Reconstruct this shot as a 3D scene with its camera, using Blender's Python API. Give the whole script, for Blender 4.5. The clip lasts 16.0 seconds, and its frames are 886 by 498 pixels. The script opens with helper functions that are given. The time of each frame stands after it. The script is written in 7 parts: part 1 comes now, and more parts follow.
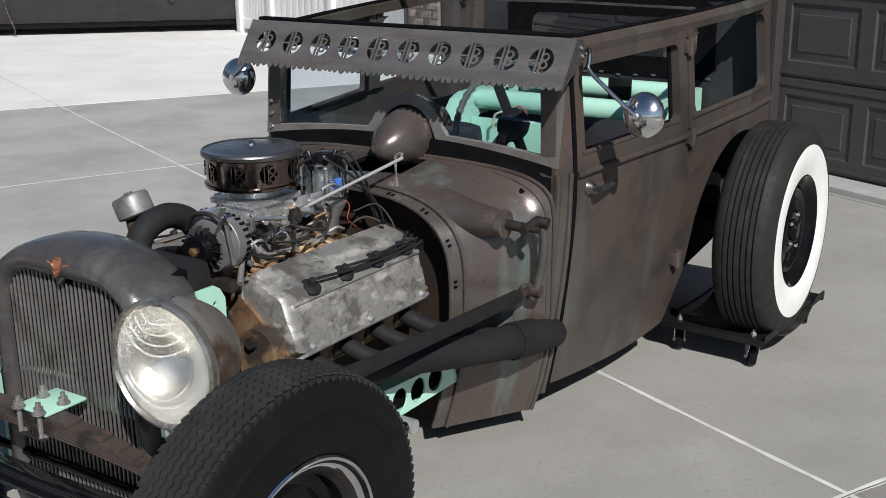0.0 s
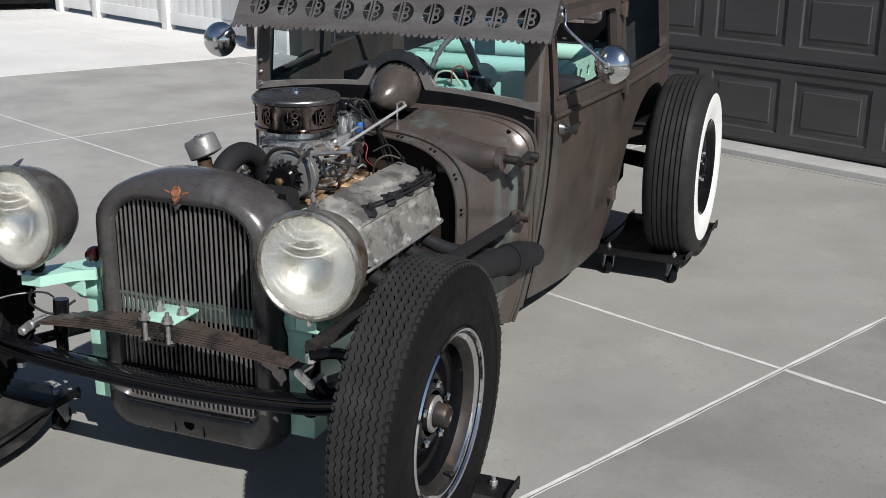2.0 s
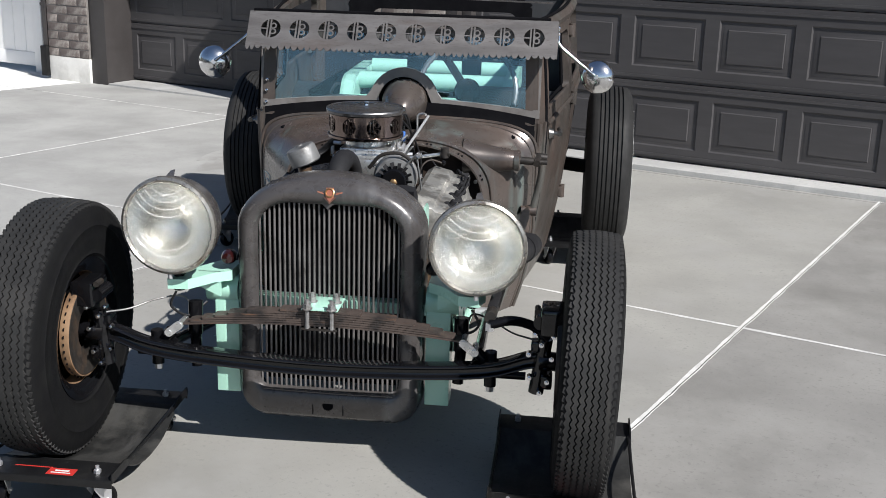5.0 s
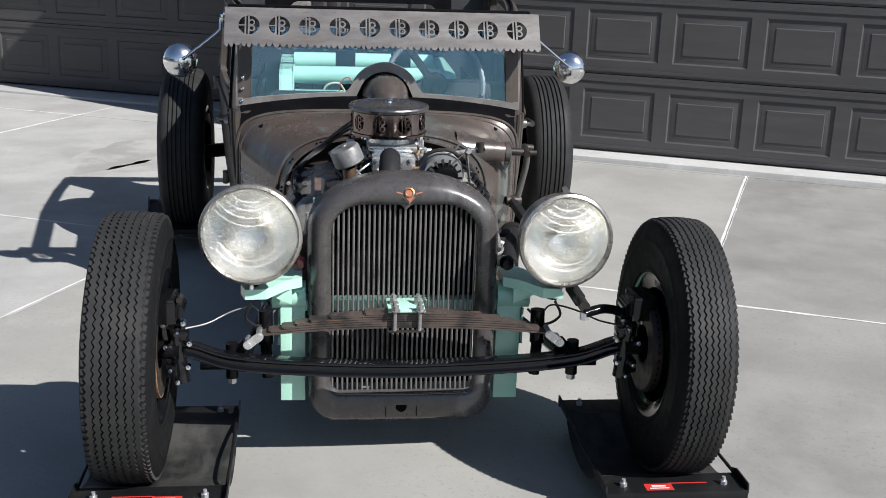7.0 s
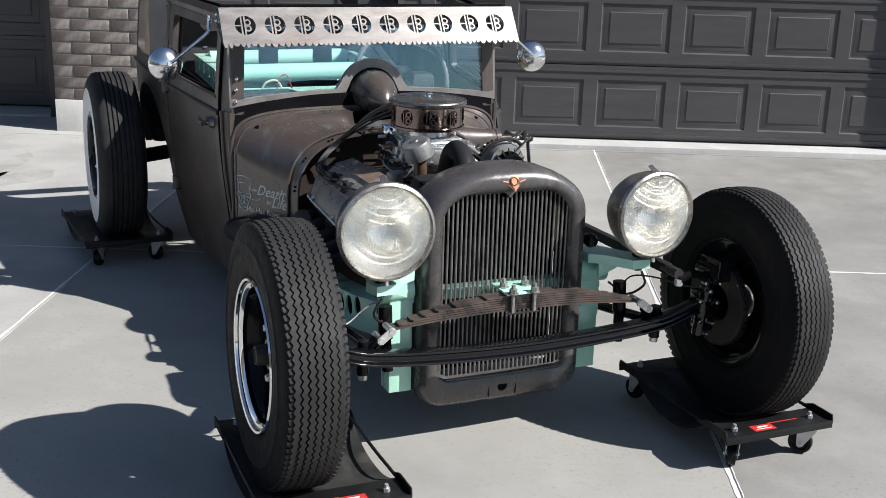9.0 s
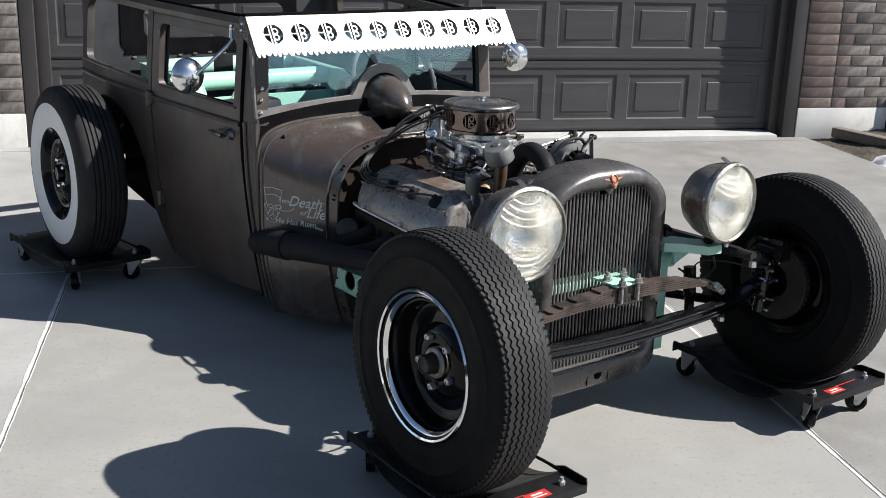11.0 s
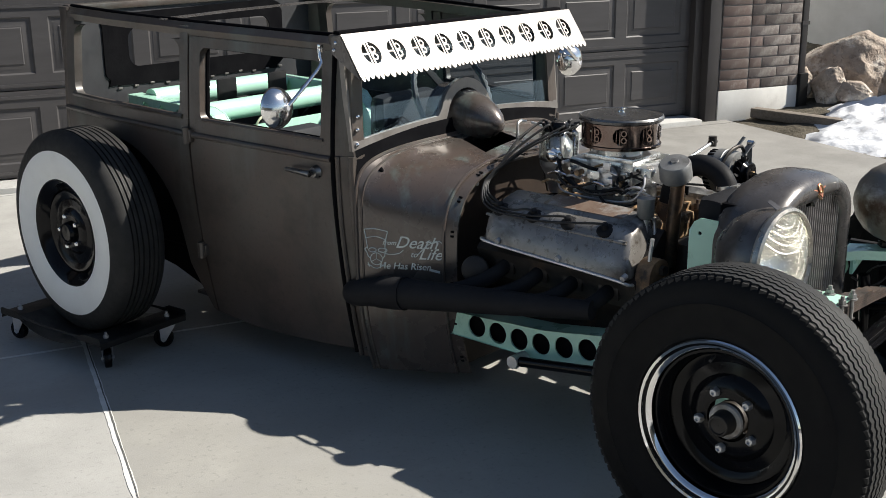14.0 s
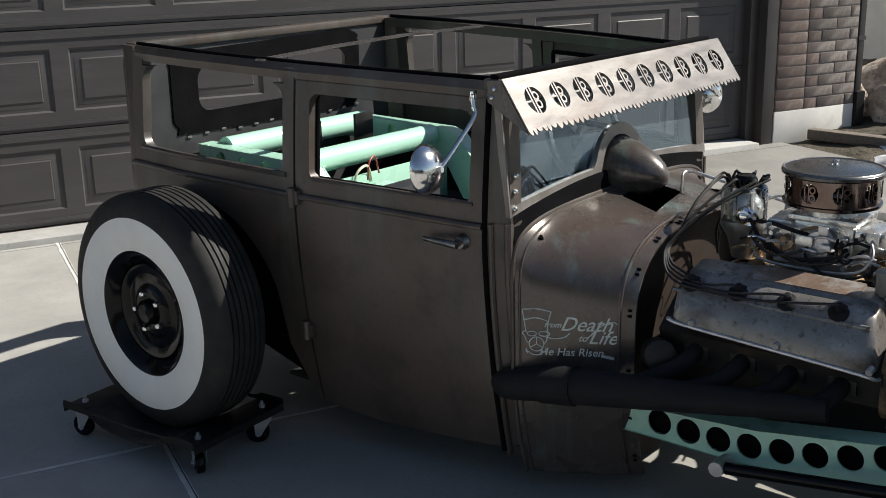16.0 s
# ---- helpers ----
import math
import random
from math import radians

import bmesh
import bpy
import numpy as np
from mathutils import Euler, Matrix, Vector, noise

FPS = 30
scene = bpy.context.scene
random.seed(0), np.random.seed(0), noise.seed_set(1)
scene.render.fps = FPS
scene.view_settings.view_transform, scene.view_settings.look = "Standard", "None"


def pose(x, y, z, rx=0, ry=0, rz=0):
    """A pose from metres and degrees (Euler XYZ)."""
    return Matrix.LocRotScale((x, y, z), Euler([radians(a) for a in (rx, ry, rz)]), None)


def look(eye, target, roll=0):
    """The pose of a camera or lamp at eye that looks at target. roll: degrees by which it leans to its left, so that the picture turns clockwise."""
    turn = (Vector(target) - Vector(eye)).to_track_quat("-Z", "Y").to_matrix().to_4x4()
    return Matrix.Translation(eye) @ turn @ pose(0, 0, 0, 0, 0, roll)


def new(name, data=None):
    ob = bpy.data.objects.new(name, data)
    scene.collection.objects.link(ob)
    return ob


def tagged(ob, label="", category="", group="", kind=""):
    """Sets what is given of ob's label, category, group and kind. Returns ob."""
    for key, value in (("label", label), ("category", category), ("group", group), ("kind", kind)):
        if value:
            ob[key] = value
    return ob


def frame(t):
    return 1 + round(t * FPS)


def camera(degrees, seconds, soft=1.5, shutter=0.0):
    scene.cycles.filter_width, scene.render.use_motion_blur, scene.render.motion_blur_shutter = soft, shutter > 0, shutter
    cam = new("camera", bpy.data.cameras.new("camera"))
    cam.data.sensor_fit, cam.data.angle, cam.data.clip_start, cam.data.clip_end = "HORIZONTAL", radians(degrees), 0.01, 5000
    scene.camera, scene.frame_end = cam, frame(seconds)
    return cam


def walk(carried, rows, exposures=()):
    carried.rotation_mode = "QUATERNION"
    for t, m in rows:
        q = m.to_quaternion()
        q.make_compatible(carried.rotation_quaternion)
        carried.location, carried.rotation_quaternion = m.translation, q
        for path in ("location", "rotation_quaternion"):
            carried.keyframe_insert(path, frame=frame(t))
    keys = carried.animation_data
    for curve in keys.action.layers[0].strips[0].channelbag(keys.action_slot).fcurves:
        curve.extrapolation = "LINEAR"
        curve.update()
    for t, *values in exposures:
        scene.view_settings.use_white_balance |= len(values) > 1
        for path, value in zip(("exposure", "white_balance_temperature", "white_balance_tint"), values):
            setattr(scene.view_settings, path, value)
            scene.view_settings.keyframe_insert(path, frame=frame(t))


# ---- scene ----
cam = camera(42.6, 16.0, 0.6)
PATH = [
    (0, (2.104, -1.459, 1.614), (1.043, 0.135, 1.036), -0.6),
    (0.5, (2.037, -1.661, 1.606), (1.067, -0.011, 1.025), -0.3),
    (1, (1.921, -1.879, 1.594), (1.054, -0.172, 1.015), 0.2),
    (1.5, (1.783, -2.081, 1.599), (1.01, -0.334, 1.007), 0.8),
    (2, (1.733, -2.289, 1.605), (1.016, -0.523, 1.0), 0.5),
    (2.5, (1.682, -2.506, 1.625), (1.02, -0.727, 0.996), 0.3),
    (3, (1.526, -2.705, 1.612), (0.954, -0.899, 0.973), 0.7),
    (3.5, (1.328, -2.847, 1.63), (0.844, -1.01, 1.005), 1.3),
    (4, (1.124, -2.95, 1.628), (0.723, -1.076, 1.056), 1.6),
    (4.2, (1.035, -2.979, 1.613), (0.67, -1.093, 1.058), 1.5),
    (6.3, (0.107, -3.092, 1.601), (0.172, -1.172, 1.046), 2.0),
    (6.5, (0.009, -3.092, 1.618), (0.116, -1.175, 1.056), 1.9),
    (7, (-0.276, -3.075, 1.612), (-0.044, -1.169, 1.051), 2.0),
    (7.5, (-0.582, -3.036, 1.62), (-0.213, -1.156, 1.047), 1.8),
    (8, (-0.878, -2.98, 1.598), (-0.379, -1.129, 1.028), 1.8),
    (8.5, (-1.204, -2.965, 1.624), (-0.575, -1.156, 1.049), 1.5),
    (9, (-1.495, -2.916, 1.617), (-0.75, -1.149, 1.051), 1.7),
    (9.2, (-1.605, -2.879, 1.616), (-0.812, -1.132, 1.053), 1.6),
    (11.3, (-2.629, -2.318, 1.639), (-1.451, -0.804, 1.073), 1.7),
    (11.5, (-2.686, -2.242, 1.63), (-1.484, -0.747, 1.064), 1.6),
    (12, (-2.841, -2.062, 1.624), (-1.577, -0.622, 1.053), 1.1),
    (12.5, (-2.961, -1.872, 1.632), (-1.647, -0.48, 1.053), 0.6),
    (13, (-3.063, -1.647, 1.635), (-1.698, -0.306, 1.053), 0.3),
    (13.5, (-3.106, -1.445, 1.623), (-1.707, -0.136, 1.05), -0.1),
    (14, (-3.106, -1.226, 1.621), (-1.681, 0.058, 1.053), -0.5),
    (14.5, (-3.087, -1.024, 1.617), (-1.645, 0.245, 1.058), -1.1),
    (15, (-3.074, -0.774, 1.626), (-1.607, 0.464, 1.062), -1.2),
    (15.5, (-3.077, -0.54, 1.658), (-1.594, 0.674, 1.087), -1.0),
    (16, (-2.997, -0.342, 1.647), (-1.526, 0.896, 1.097), -1.3),
]
EXPOSE = [(0, -0.02, 6380, 10), (1.5, 0.01, 6380, 10), (3, 0.12, 6380, 10), (4, 0.31, 6360, 10), (6.5, 0.57, 6280, 10), (7.5, 0.67, 6280, 10), (9, 0.71, 6360, 10),
          (11.5, 0.73, 6480, 10), (12.2, 0.87, 6580, 8), (13, 0.82, 6700, 8), (14, 0.74, 6800, 8), (14.5, 0.68, 6820, 8), (16, 0.55, 6850, 8)]
walk(cam, [(t, look(eye, target, roll)) for t, eye, target, roll in PATH], EXPOSE)

# ---- light ----
SUN_DIR = Vector((0.892, -0.748, 1.03)).normalized()
world = bpy.data.worlds.new("world")
scene.world = world
world.use_nodes = True
wn = world.node_tree.nodes
sky = wn.new("ShaderNodeTexSky")
sky.sky_type, sky.sun_disc = "NISHITA", False
sky.sun_elevation, sky.sun_rotation = math.asin(SUN_DIR.z), math.atan2(SUN_DIR.x, SUN_DIR.y)
sky.dust_density, sky.altitude, sky.ozone_density = 1.1, 1300, 0.7
world.node_tree.links.new(sky.outputs[0], wn["Background"].inputs[0])
wn["Background"].inputs[1].default_value = 0.068
sun = new("sun", bpy.data.lights.new("sun", "SUN"))
sun.data.energy, sun.data.angle, sun.data.color = 5.3, radians(0.53), (1.0, 0.965, 0.92)
sun.matrix_world = look(SUN_DIR * 30, (0, 0, 0))


# ---- mesh helpers ----
def rot_to(a, b):
    """The turn that carries z onto the way from a to b, set at a."""
    way = Vector(b) - Vector(a)
    return Matrix.Translation(a) @ way.to_track_quat("Z", "Y").to_matrix().to_4x4()


def box(bm, c, s, m=None, bevel=0.0):
    t = Matrix.Translation(c) @ Matrix.Diagonal((*s, 1))
    made = bmesh.ops.create_cube(bm, size=1, matrix=(m @ t) if m else t)["verts"]
    if bevel:
        edges = list({e for v in made for e in v.link_edges})
        bmesh.ops.bevel(bm, geom=edges, offset=bevel, segments=2, affect="EDGES", profile=0.6)
    return bm


def rod(bm, a, b, r, r2=None, seg=16):
    n = (Vector(b) - Vector(a)).length
    bmesh.ops.create_cone(bm, cap_ends=True, segments=seg, radius1=r, radius2=r if r2 is None else r2, depth=n,
                          matrix=rot_to(a, b) @ Matrix.Translation((0, 0, n / 2)))
    return bm


def ball(bm, c, r, s=(1, 1, 1), seg=16):
    bmesh.ops.create_uvsphere(bm, u_segments=seg, v_segments=max(6, seg // 2), radius=r,
                              matrix=Matrix.Translation(c) @ Matrix.Diagonal((*s, 1)))
    return bm


def skin(bm, rings, loop=True, caps=False, close=False):
    """Faces between rings of points. loop: each ring is closed; close: the last ring joins the first."""
    rows = [[bm.verts.new(p) for p in ring] for ring in rings]
    pairs = list(zip(rows, rows[1:])) + ([(rows[-1], rows[0])] if close else [])
    for a, b in pairs:
        for i in range(len(a) if loop else len(a) - 1):
            j = (i + 1) % len(a)
            bm.faces.new((a[i], a[j], b[j], b[i]))
    if caps:
        bm.faces.new(rows[0][::-1])
        bm.faces.new(rows[-1])
    return bm


def lathe(bm, prof, m=None, seg=48, close=False):
    """Turns a profile of (radius, height) round z."""
    m = m or Matrix()
    rings = [[m @ Vector((max(r, 1e-4) * math.cos(2 * math.pi * i / seg), max(r, 1e-4) * math.sin(2 * math.pi * i / seg), h))
              for i in range(seg)] for r, h in prof]
    return skin(bm, rings, close=close)


def smooth_line(pts, n=6):
    """A Catmull-Rom line through the points."""
    p = [Vector(q) for q in pts]
    p = [2 * p[0] - p[1]] + p + [2 * p[-1] - p[-2]]
    out = []
    for a, b, c, d in zip(p, p[1:], p[2:], p[3:]):
        for k in range(n):
            t = k / n
            out.append(0.5 * (2 * b + (c - a) * t + (2 * a - 5 * b + 4 * c - d) * t * t + (3 * b - a - 3 * c + d) * t ** 3))
    return out + [p[-2]]


def tube(bm, pts, r, seg=10, n=6, r2=None):
    line = smooth_line(pts, n) if n else [Vector(q) for q in pts]
    up, rings = Vector((0.13, 0.21, 0.97)), []
    for i, p in enumerate(line):
        way = (line[min(i + 1, len(line) - 1)] - line[max(i - 1, 0)]).normalized()
        side = way.cross(up)
        side = side.normalized() if side.length > 1e-3 else way.orthogonal().normalized()
        up = side.cross(way).normalized()
        f = i / (len(line) - 1)
        rad = r if r2 is None else r + (r2 - r) * f
        rings.append([p + rad * (math.cos(a) * side + math.sin(a) * up) for a in (2 * math.pi * k / seg for k in range(seg))])
    return skin(bm, rings, caps=True)


def prism(bm, outer, holes, depth, m=None):
    """A plate: a flat outline with holes in local x and y, as thick as depth along local z."""
    m = m or Matrix()
    edges = []
    for ring in [outer, *holes]:
        vs = [bm.verts.new((x, y, 0)) for x, y in ring]
        edges += [bm.edges.new((vs[i], vs[(i + 1) % len(vs)])) for i in range(len(vs))]
    made = bmesh.ops.triangle_fill(bm, use_beauty=True, use_dissolve=False, edges=edges, normal=(0, 0, 1))
    faces = [f for f in made["geom"] if isinstance(f, bmesh.types.BMFace)]
    ext = bmesh.ops.extrude_face_region(bm, geom=faces)
    top = [v for v in ext["geom"] if isinstance(v, bmesh.types.BMVert)]
    bmesh.ops.translate(bm, verts=top, vec=(0, 0, depth))
    vs = list({v for f in faces for v in f.verts} | set(top))
    bmesh.ops.transform(bm, matrix=m, verts=vs)
    return bm


def circle(cx, cy, r, n=20, a0=0.0):
    return [(cx + r * math.cos(a0 + 2 * math.pi * k / n), cy + r * math.sin(a0 + 2 * math.pi * k / n)) for k in range(n)]


def rounded(x0, y0, x1, y1, r, n=4):
    out = []
    for cx, cy, a in ((x1 - r, y1 - r, 0), (x0 + r, y1 - r, 90), (x0 + r, y0 + r, 180), (x1 - r, y0 + r, 270)):
        out += [(cx + r * math.cos(radians(a + 90 * k / n)), cy + r * math.sin(radians(a + 90 * k / n))) for k in range(n + 1)]
    return out


def finish(name, bm, material, angle=40):
    bmesh.ops.recalc_face_normals(bm, faces=bm.faces[:])
    me = bpy.data.meshes.new(name)
    bm.to_mesh(me)
    bm.free()
    me.materials.append(material)
    me.shade_smooth()
    me.set_sharp_from_angle(angle=radians(angle))
    return me


def part(name, bm, material, parent, label="", angle=40):
    ob = new(name, finish(name, bm, material, angle))
    ob.parent = parent
    return tagged(ob, label)


def thing(name, label, category, m=None, group=""):
    ob = tagged(new(name), label, category, group)
    ob.empty_display_size = 0.1
    ob.matrix_world = m or Matrix()
    return ob


def solid(name, bm, material, label, category, m=None, group="", kind="", angle=40):
    ob = tagged(new(name, finish(name, bm, material, angle)), label, category, group, kind)
    ob.matrix_world = m or Matrix()
    return ob


B = bmesh.new


# ---- materials ----
def material(name, a, b=None, scale=6.0, rough=(0.5, 0.7), metal=0.0, bump=0.15, bump_scale=60.0, stain=None, stain_scale=2.0,
             stain_at=(0.55, 0.7), coat=0.0, vary=0.0, stretch=(1, 1, 1), depth=0.002, spec=0.5, speck=None, speck_scale=70.0, streak=None, streak_at=(0.52, 0.72), streak_map=(5, 5, 0.8)):
    """Two colours mixed by noise, stains at a larger scale, fine relief; vary: how far single pieces differ in brightness."""
    mt = bpy.data.materials.new(name)
    mt.use_nodes = True
    nt = mt.node_tree
    nodes, link = nt.nodes, nt.links.new
    bs = nodes["Principled BSDF"]
    co = nodes.new("ShaderNodeTexCoord")
    mp = nodes.new("ShaderNodeMapping")
    mp.inputs["Scale"].default_value = stretch
    link(co.outputs["Object"], mp.inputs[0])

    def noise_at(s, detail=6.0, rgh=0.6):
        n = nodes.new("ShaderNodeTexNoise")
        n.inputs["Scale"].default_value, n.inputs["Detail"].default_value, n.inputs["Roughness"].default_value = s, detail, rgh
        link(mp.outputs[0], n.inputs["Vector"])
        return n.outputs["Fac"]

    def ramp(fac, lo, hi):
        r = nodes.new("ShaderNodeMapRange")
        r.inputs["From Min"].default_value, r.inputs["From Max"].default_value = lo, hi
        link(fac, r.inputs["Value"])
        return r.outputs[0]

    def mix(fac, x, y):
        n = nodes.new("ShaderNodeMix")
        n.data_type = "RGBA"
        link(fac, n.inputs["Factor"])
        for sock, v in ((n.inputs["A"], x), (n.inputs["B"], y)):
            if isinstance(v, tuple):
                sock.default_value = (*v, 1)
            else:
                link(v, sock)
        return n.outputs["Result"]

    grain = noise_at(scale)
    colour = mix(ramp(grain, 0.35, 0.65), a, b or tuple(0.8 * c for c in a))
    if stain:
        colour = mix(ramp(noise_at(stain_scale, 8.0, 0.65), *stain_at), colour, stain)
    if speck:
        colour = mix(ramp(noise_at(speck_scale, 3.0, 0.7), 0.56, 0.70), colour, speck)
    if streak:
        mq = nodes.new("ShaderNodeMapping")
        mq.inputs["Scale"].default_value = streak_map
        link(co.outputs["Object"], mq.inputs[0])
        n = nodes.new("ShaderNodeTexNoise")
        n.inputs["Scale"].default_value, n.inputs["Detail"].default_value, n.inputs["Roughness"].default_value = 1.0, 7.0, 0.62
        link(mq.outputs[0], n.inputs["Vector"])
        colour = mix(ramp(n.outputs["Fac"], *streak_at), colour, streak)
    if vary:
        info = nodes.new("ShaderNodeObjectInfo")
        hsv = nodes.new("ShaderNodeHueSaturation")
        r = nodes.new("ShaderNodeMapRange")
        r.inputs["To Min"].default_value, r.inputs["To Max"].default_value = 1 - vary, 1 + vary
        link(info.outputs["Random"], r.inputs["Value"])
        link(r.outputs[0], hsv.inputs["Value"])
        link(colour, hsv.inputs["Color"])
        colour = hsv.outputs[0]
    link(colour, bs.inputs["Base Color"])
    r = nodes.new("ShaderNodeMapRange")
    r.inputs["From Min"].default_value, r.inputs["From Max"].default_value = 0.3, 0.7
    r.inputs["To Min"].default_value, r.inputs["To Max"].default_value = rough
    link(noise_at(scale * 2.3), r.inputs["Value"])
    link(r.outputs[0], bs.inputs["Roughness"])
    bs.inputs["Metallic"].default_value = metal
    bs.inputs["Specular IOR Level"].default_value = spec
    bs.inputs["Coat Weight"].default_value, bs.inputs["Coat Roughness"].default_value = coat, 0.15
    if bump:
        bp = nodes.new("ShaderNodeBump")
        bp.inputs["Strength"].default_value, bp.inputs["Distance"].default_value = bump, depth
        link(noise_at(bump_scale, 4.0), bp.inputs["Height"])
        link(bp.outputs[0], bs.inputs["Normal"])
    return mt


def glass(name, tint=(1, 1, 1), rough=0.0, ior=1.45, sheen=(1, 1, 1)):
    mt = bpy.data.materials.new(name)
    mt.use_nodes = True
    bs = mt.node_tree.nodes["Principled BSDF"]
    bs.inputs["Base Color"].default_value = (*tint, 1)
    bs.inputs["Roughness"].default_value = rough
    bs.inputs["Transmission Weight"].default_value = 1.0
    bs.inputs["IOR"].default_value = ior
    bs.inputs["Specular Tint"].default_value = (*sheen, 1)
    return mt


CONCRETE = material("concrete", (0.375, 0.370, 0.352), (0.300, 0.296, 0.282), 1.7, (0.75, 0.9), 0, 0.4, 180, (0.245, 0.241, 0.228), 1.0, (0.48, 0.76), vary=0.04, speck=(0.275, 0.271, 0.258), speck_scale=52, streak=(0.395, 0.390, 0.371), streak_at=(0.50, 0.85), streak_map=(2.2, 2.2, 1))
CONCRETE_NEW = material("pale_concrete", (0.70, 0.69, 0.665), (0.62, 0.61, 0.59), 1.4, (0.75, 0.9), 0, 0.25, 160, (0.52, 0.51, 0.49), 0.8, (0.55, 0.85))
SEALANT_THIN = material("dusty_joint_sealant", (0.64, 0.63, 0.61), (0.46, 0.452, 0.435), 9, (0.7, 0.9), 0, 0.5, 90)
SEALANT = material("joint_sealant", (0.70, 0.69, 0.67), (0.52, 0.51, 0.49), 12, (0.7, 0.9), 0, 0.5, 90)
FOUNDATION = material("foundation_render", (0.76, 0.745, 0.70), (0.66, 0.645, 0.605), 5, (0.8, 0.95), 0, 0.5, 60, (0.52, 0.50, 0.46), 1.5)
BRICK = material("brick", (0.118, 0.094, 0.084), (0.152, 0.126, 0.114), 7, (0.8, 0.95), 0, 0.7, 70, (0.25, 0.228, 0.205), 9, (0.50, 0.62), vary=0.3)
BRICK_RED = material("red_brick", (0.100, 0.068, 0.058), (0.128, 0.094, 0.082), 7, (0.8, 0.95), 0, 0.7, 70, (0.19, 0.160, 0.142), 10, (0.54, 0.66), vary=0.28)
MORTAR = material("mortar", (0.185, 0.172, 0.160), (0.130, 0.120, 0.112), 20, (0.85, 0.95), 0, 0.6, 90)
DOOR_PAINT = material("door_paint", (0.062, 0.0585, 0.0595), (0.053, 0.050, 0.051), 3, (0.42, 0.58), 0, 0.12, 120, (0.072, 0.069, 0.069), 1.2, stretch=(1, 1, 6), spec=0.4)
TRIM_PAINT = material("trim_paint", (0.046, 0.041, 0.040), (0.037, 0.033, 0.032), 4, (0.45, 0.6), 0, 0.1, 90)
VINYL = material("white_vinyl", (0.80, 0.80, 0.79), (0.74, 0.74, 0.73), 2, (0.35, 0.5), 0, 0.05, 60, (0.66, 0.65, 0.62), 1.1)
BLACK_TARP = material("black_tarp", (0.012, 0.012, 0.014), (0.02, 0.02, 0.022), 4, (0.35, 0.6), 0, 0.6, 9, depth=0.02)
SOIL = material("winter_mulch_soil", (0.050, 0.043, 0.029), (0.092, 0.076, 0.054), 26, (0.9, 1.0), 0, 1.0, 45, (0.125, 0.110, 0.085), 7, (0.54, 0.70), speck=(0.15, 0.125, 0.085), speck_scale=60, depth=0.02)
ROCK = material("boulder", (0.40, 0.335, 0.275), (0.26, 0.205, 0.165), 7, (0.8, 0.95), 0, 1.0, 14, (0.60, 0.55, 0.49), 3.0, (0.50, 0.60), speck=(0.20, 0.155, 0.12), speck_scale=18, depth=0.04)
SNOW = material("snow", (0.80, 0.81, 0.84), (0.70, 0.72, 0.76), 9, (0.5, 0.8), 0, 0.6, 16, (0.42, 0.42, 0.43), 4, (0.54, 0.78), depth=0.02)
TIMBER = material("grey_timber", (0.20, 0.17, 0.14), (0.13, 0.11, 0.09), 12, (0.8, 0.95), 0, 0.6, 50, stretch=(1, 6, 6))
GREY_WALL = material("grey_stucco", (0.60, 0.60, 0.59), (0.52, 0.52, 0.51), 4, (0.85, 0.95), 0, 0.5, 120)
STREET = material("asphalt", (0.055, 0.055, 0.055), (0.04, 0.04, 0.04), 20, (0.8, 0.95), 0, 0.5, 150)

PATINA = material("patina_steel", (0.064, 0.057, 0.051), (0.080, 0.059, 0.049), 3.0, (0.30, 0.50), 0.15, 0.18, 240, (0.038, 0.032, 0.028), 5.0, (0.50, 0.70), coat=0.06, speck=(0.054, 0.043, 0.036), streak=(0.102, 0.110, 0.101), streak_at=(0.53, 0.76))
COWL_STEEL = material("patina_cowl_steel", (0.086, 0.077, 0.070), (0.096, 0.072, 0.061), 2.6, (0.20, 0.36), 0.30, 0.12, 240, (0.052, 0.044, 0.040), 3.5, (0.50, 0.72), coat=0.45, speck=(0.066, 0.052, 0.045), streak=(0.138, 0.168, 0.158), streak_at=(0.54, 0.70), streak_map=(8, 8, 0.9))
SHELL_STEEL = material("shell_steel", (0.074, 0.069, 0.068), (0.092, 0.084, 0.081), 6, (0.20, 0.38), 0.3, 0.12, 120, (0.044, 0.040, 0.038), 5, (0.50, 0.68), coat=0.1, speck=(0.055, 0.048, 0.045), streak=(0.17, 0.17, 0.17), streak_at=(0.56, 0.78), streak_map=(9, 3, 3))
VISOR_STEEL = material("bare_steel", (0.205, 0.192, 0.182), (0.135, 0.125, 0.118), 6, (0.28, 0.44), 0.5, 0.14, 150, (0.11, 0.075, 0.058), 4, (0.55, 0.8), speck=(0.12, 0.105, 0.095), stretch=(0.6, 3, 3))
FIREWALL = material("firewall_steel", (0.038, 0.027, 0.021), (0.028, 0.021, 0.018), 6, (0.5, 0.7), 0.1, 0.2, 120, (0.050, 0.033, 0.025), 4, spec=0.2)
BEZEL = material("dulled_bezel_plating", (0.42, 0.40, 0.36), (0.30, 0.28, 0.25), 30, (0.22, 0.40), 0.8, 0.2, 60, (0.16, 0.12, 0.085), 18, (0.54, 0.66))
SCREEN_STEEL = material("dull_screen_steel", (0.235, 0.220, 0.205), (0.165, 0.152, 0.142), 7, (0.35, 0.5), 0.4, 0.15, 150, (0.085, 0.068, 0.057), 5, (0.54, 0.75))
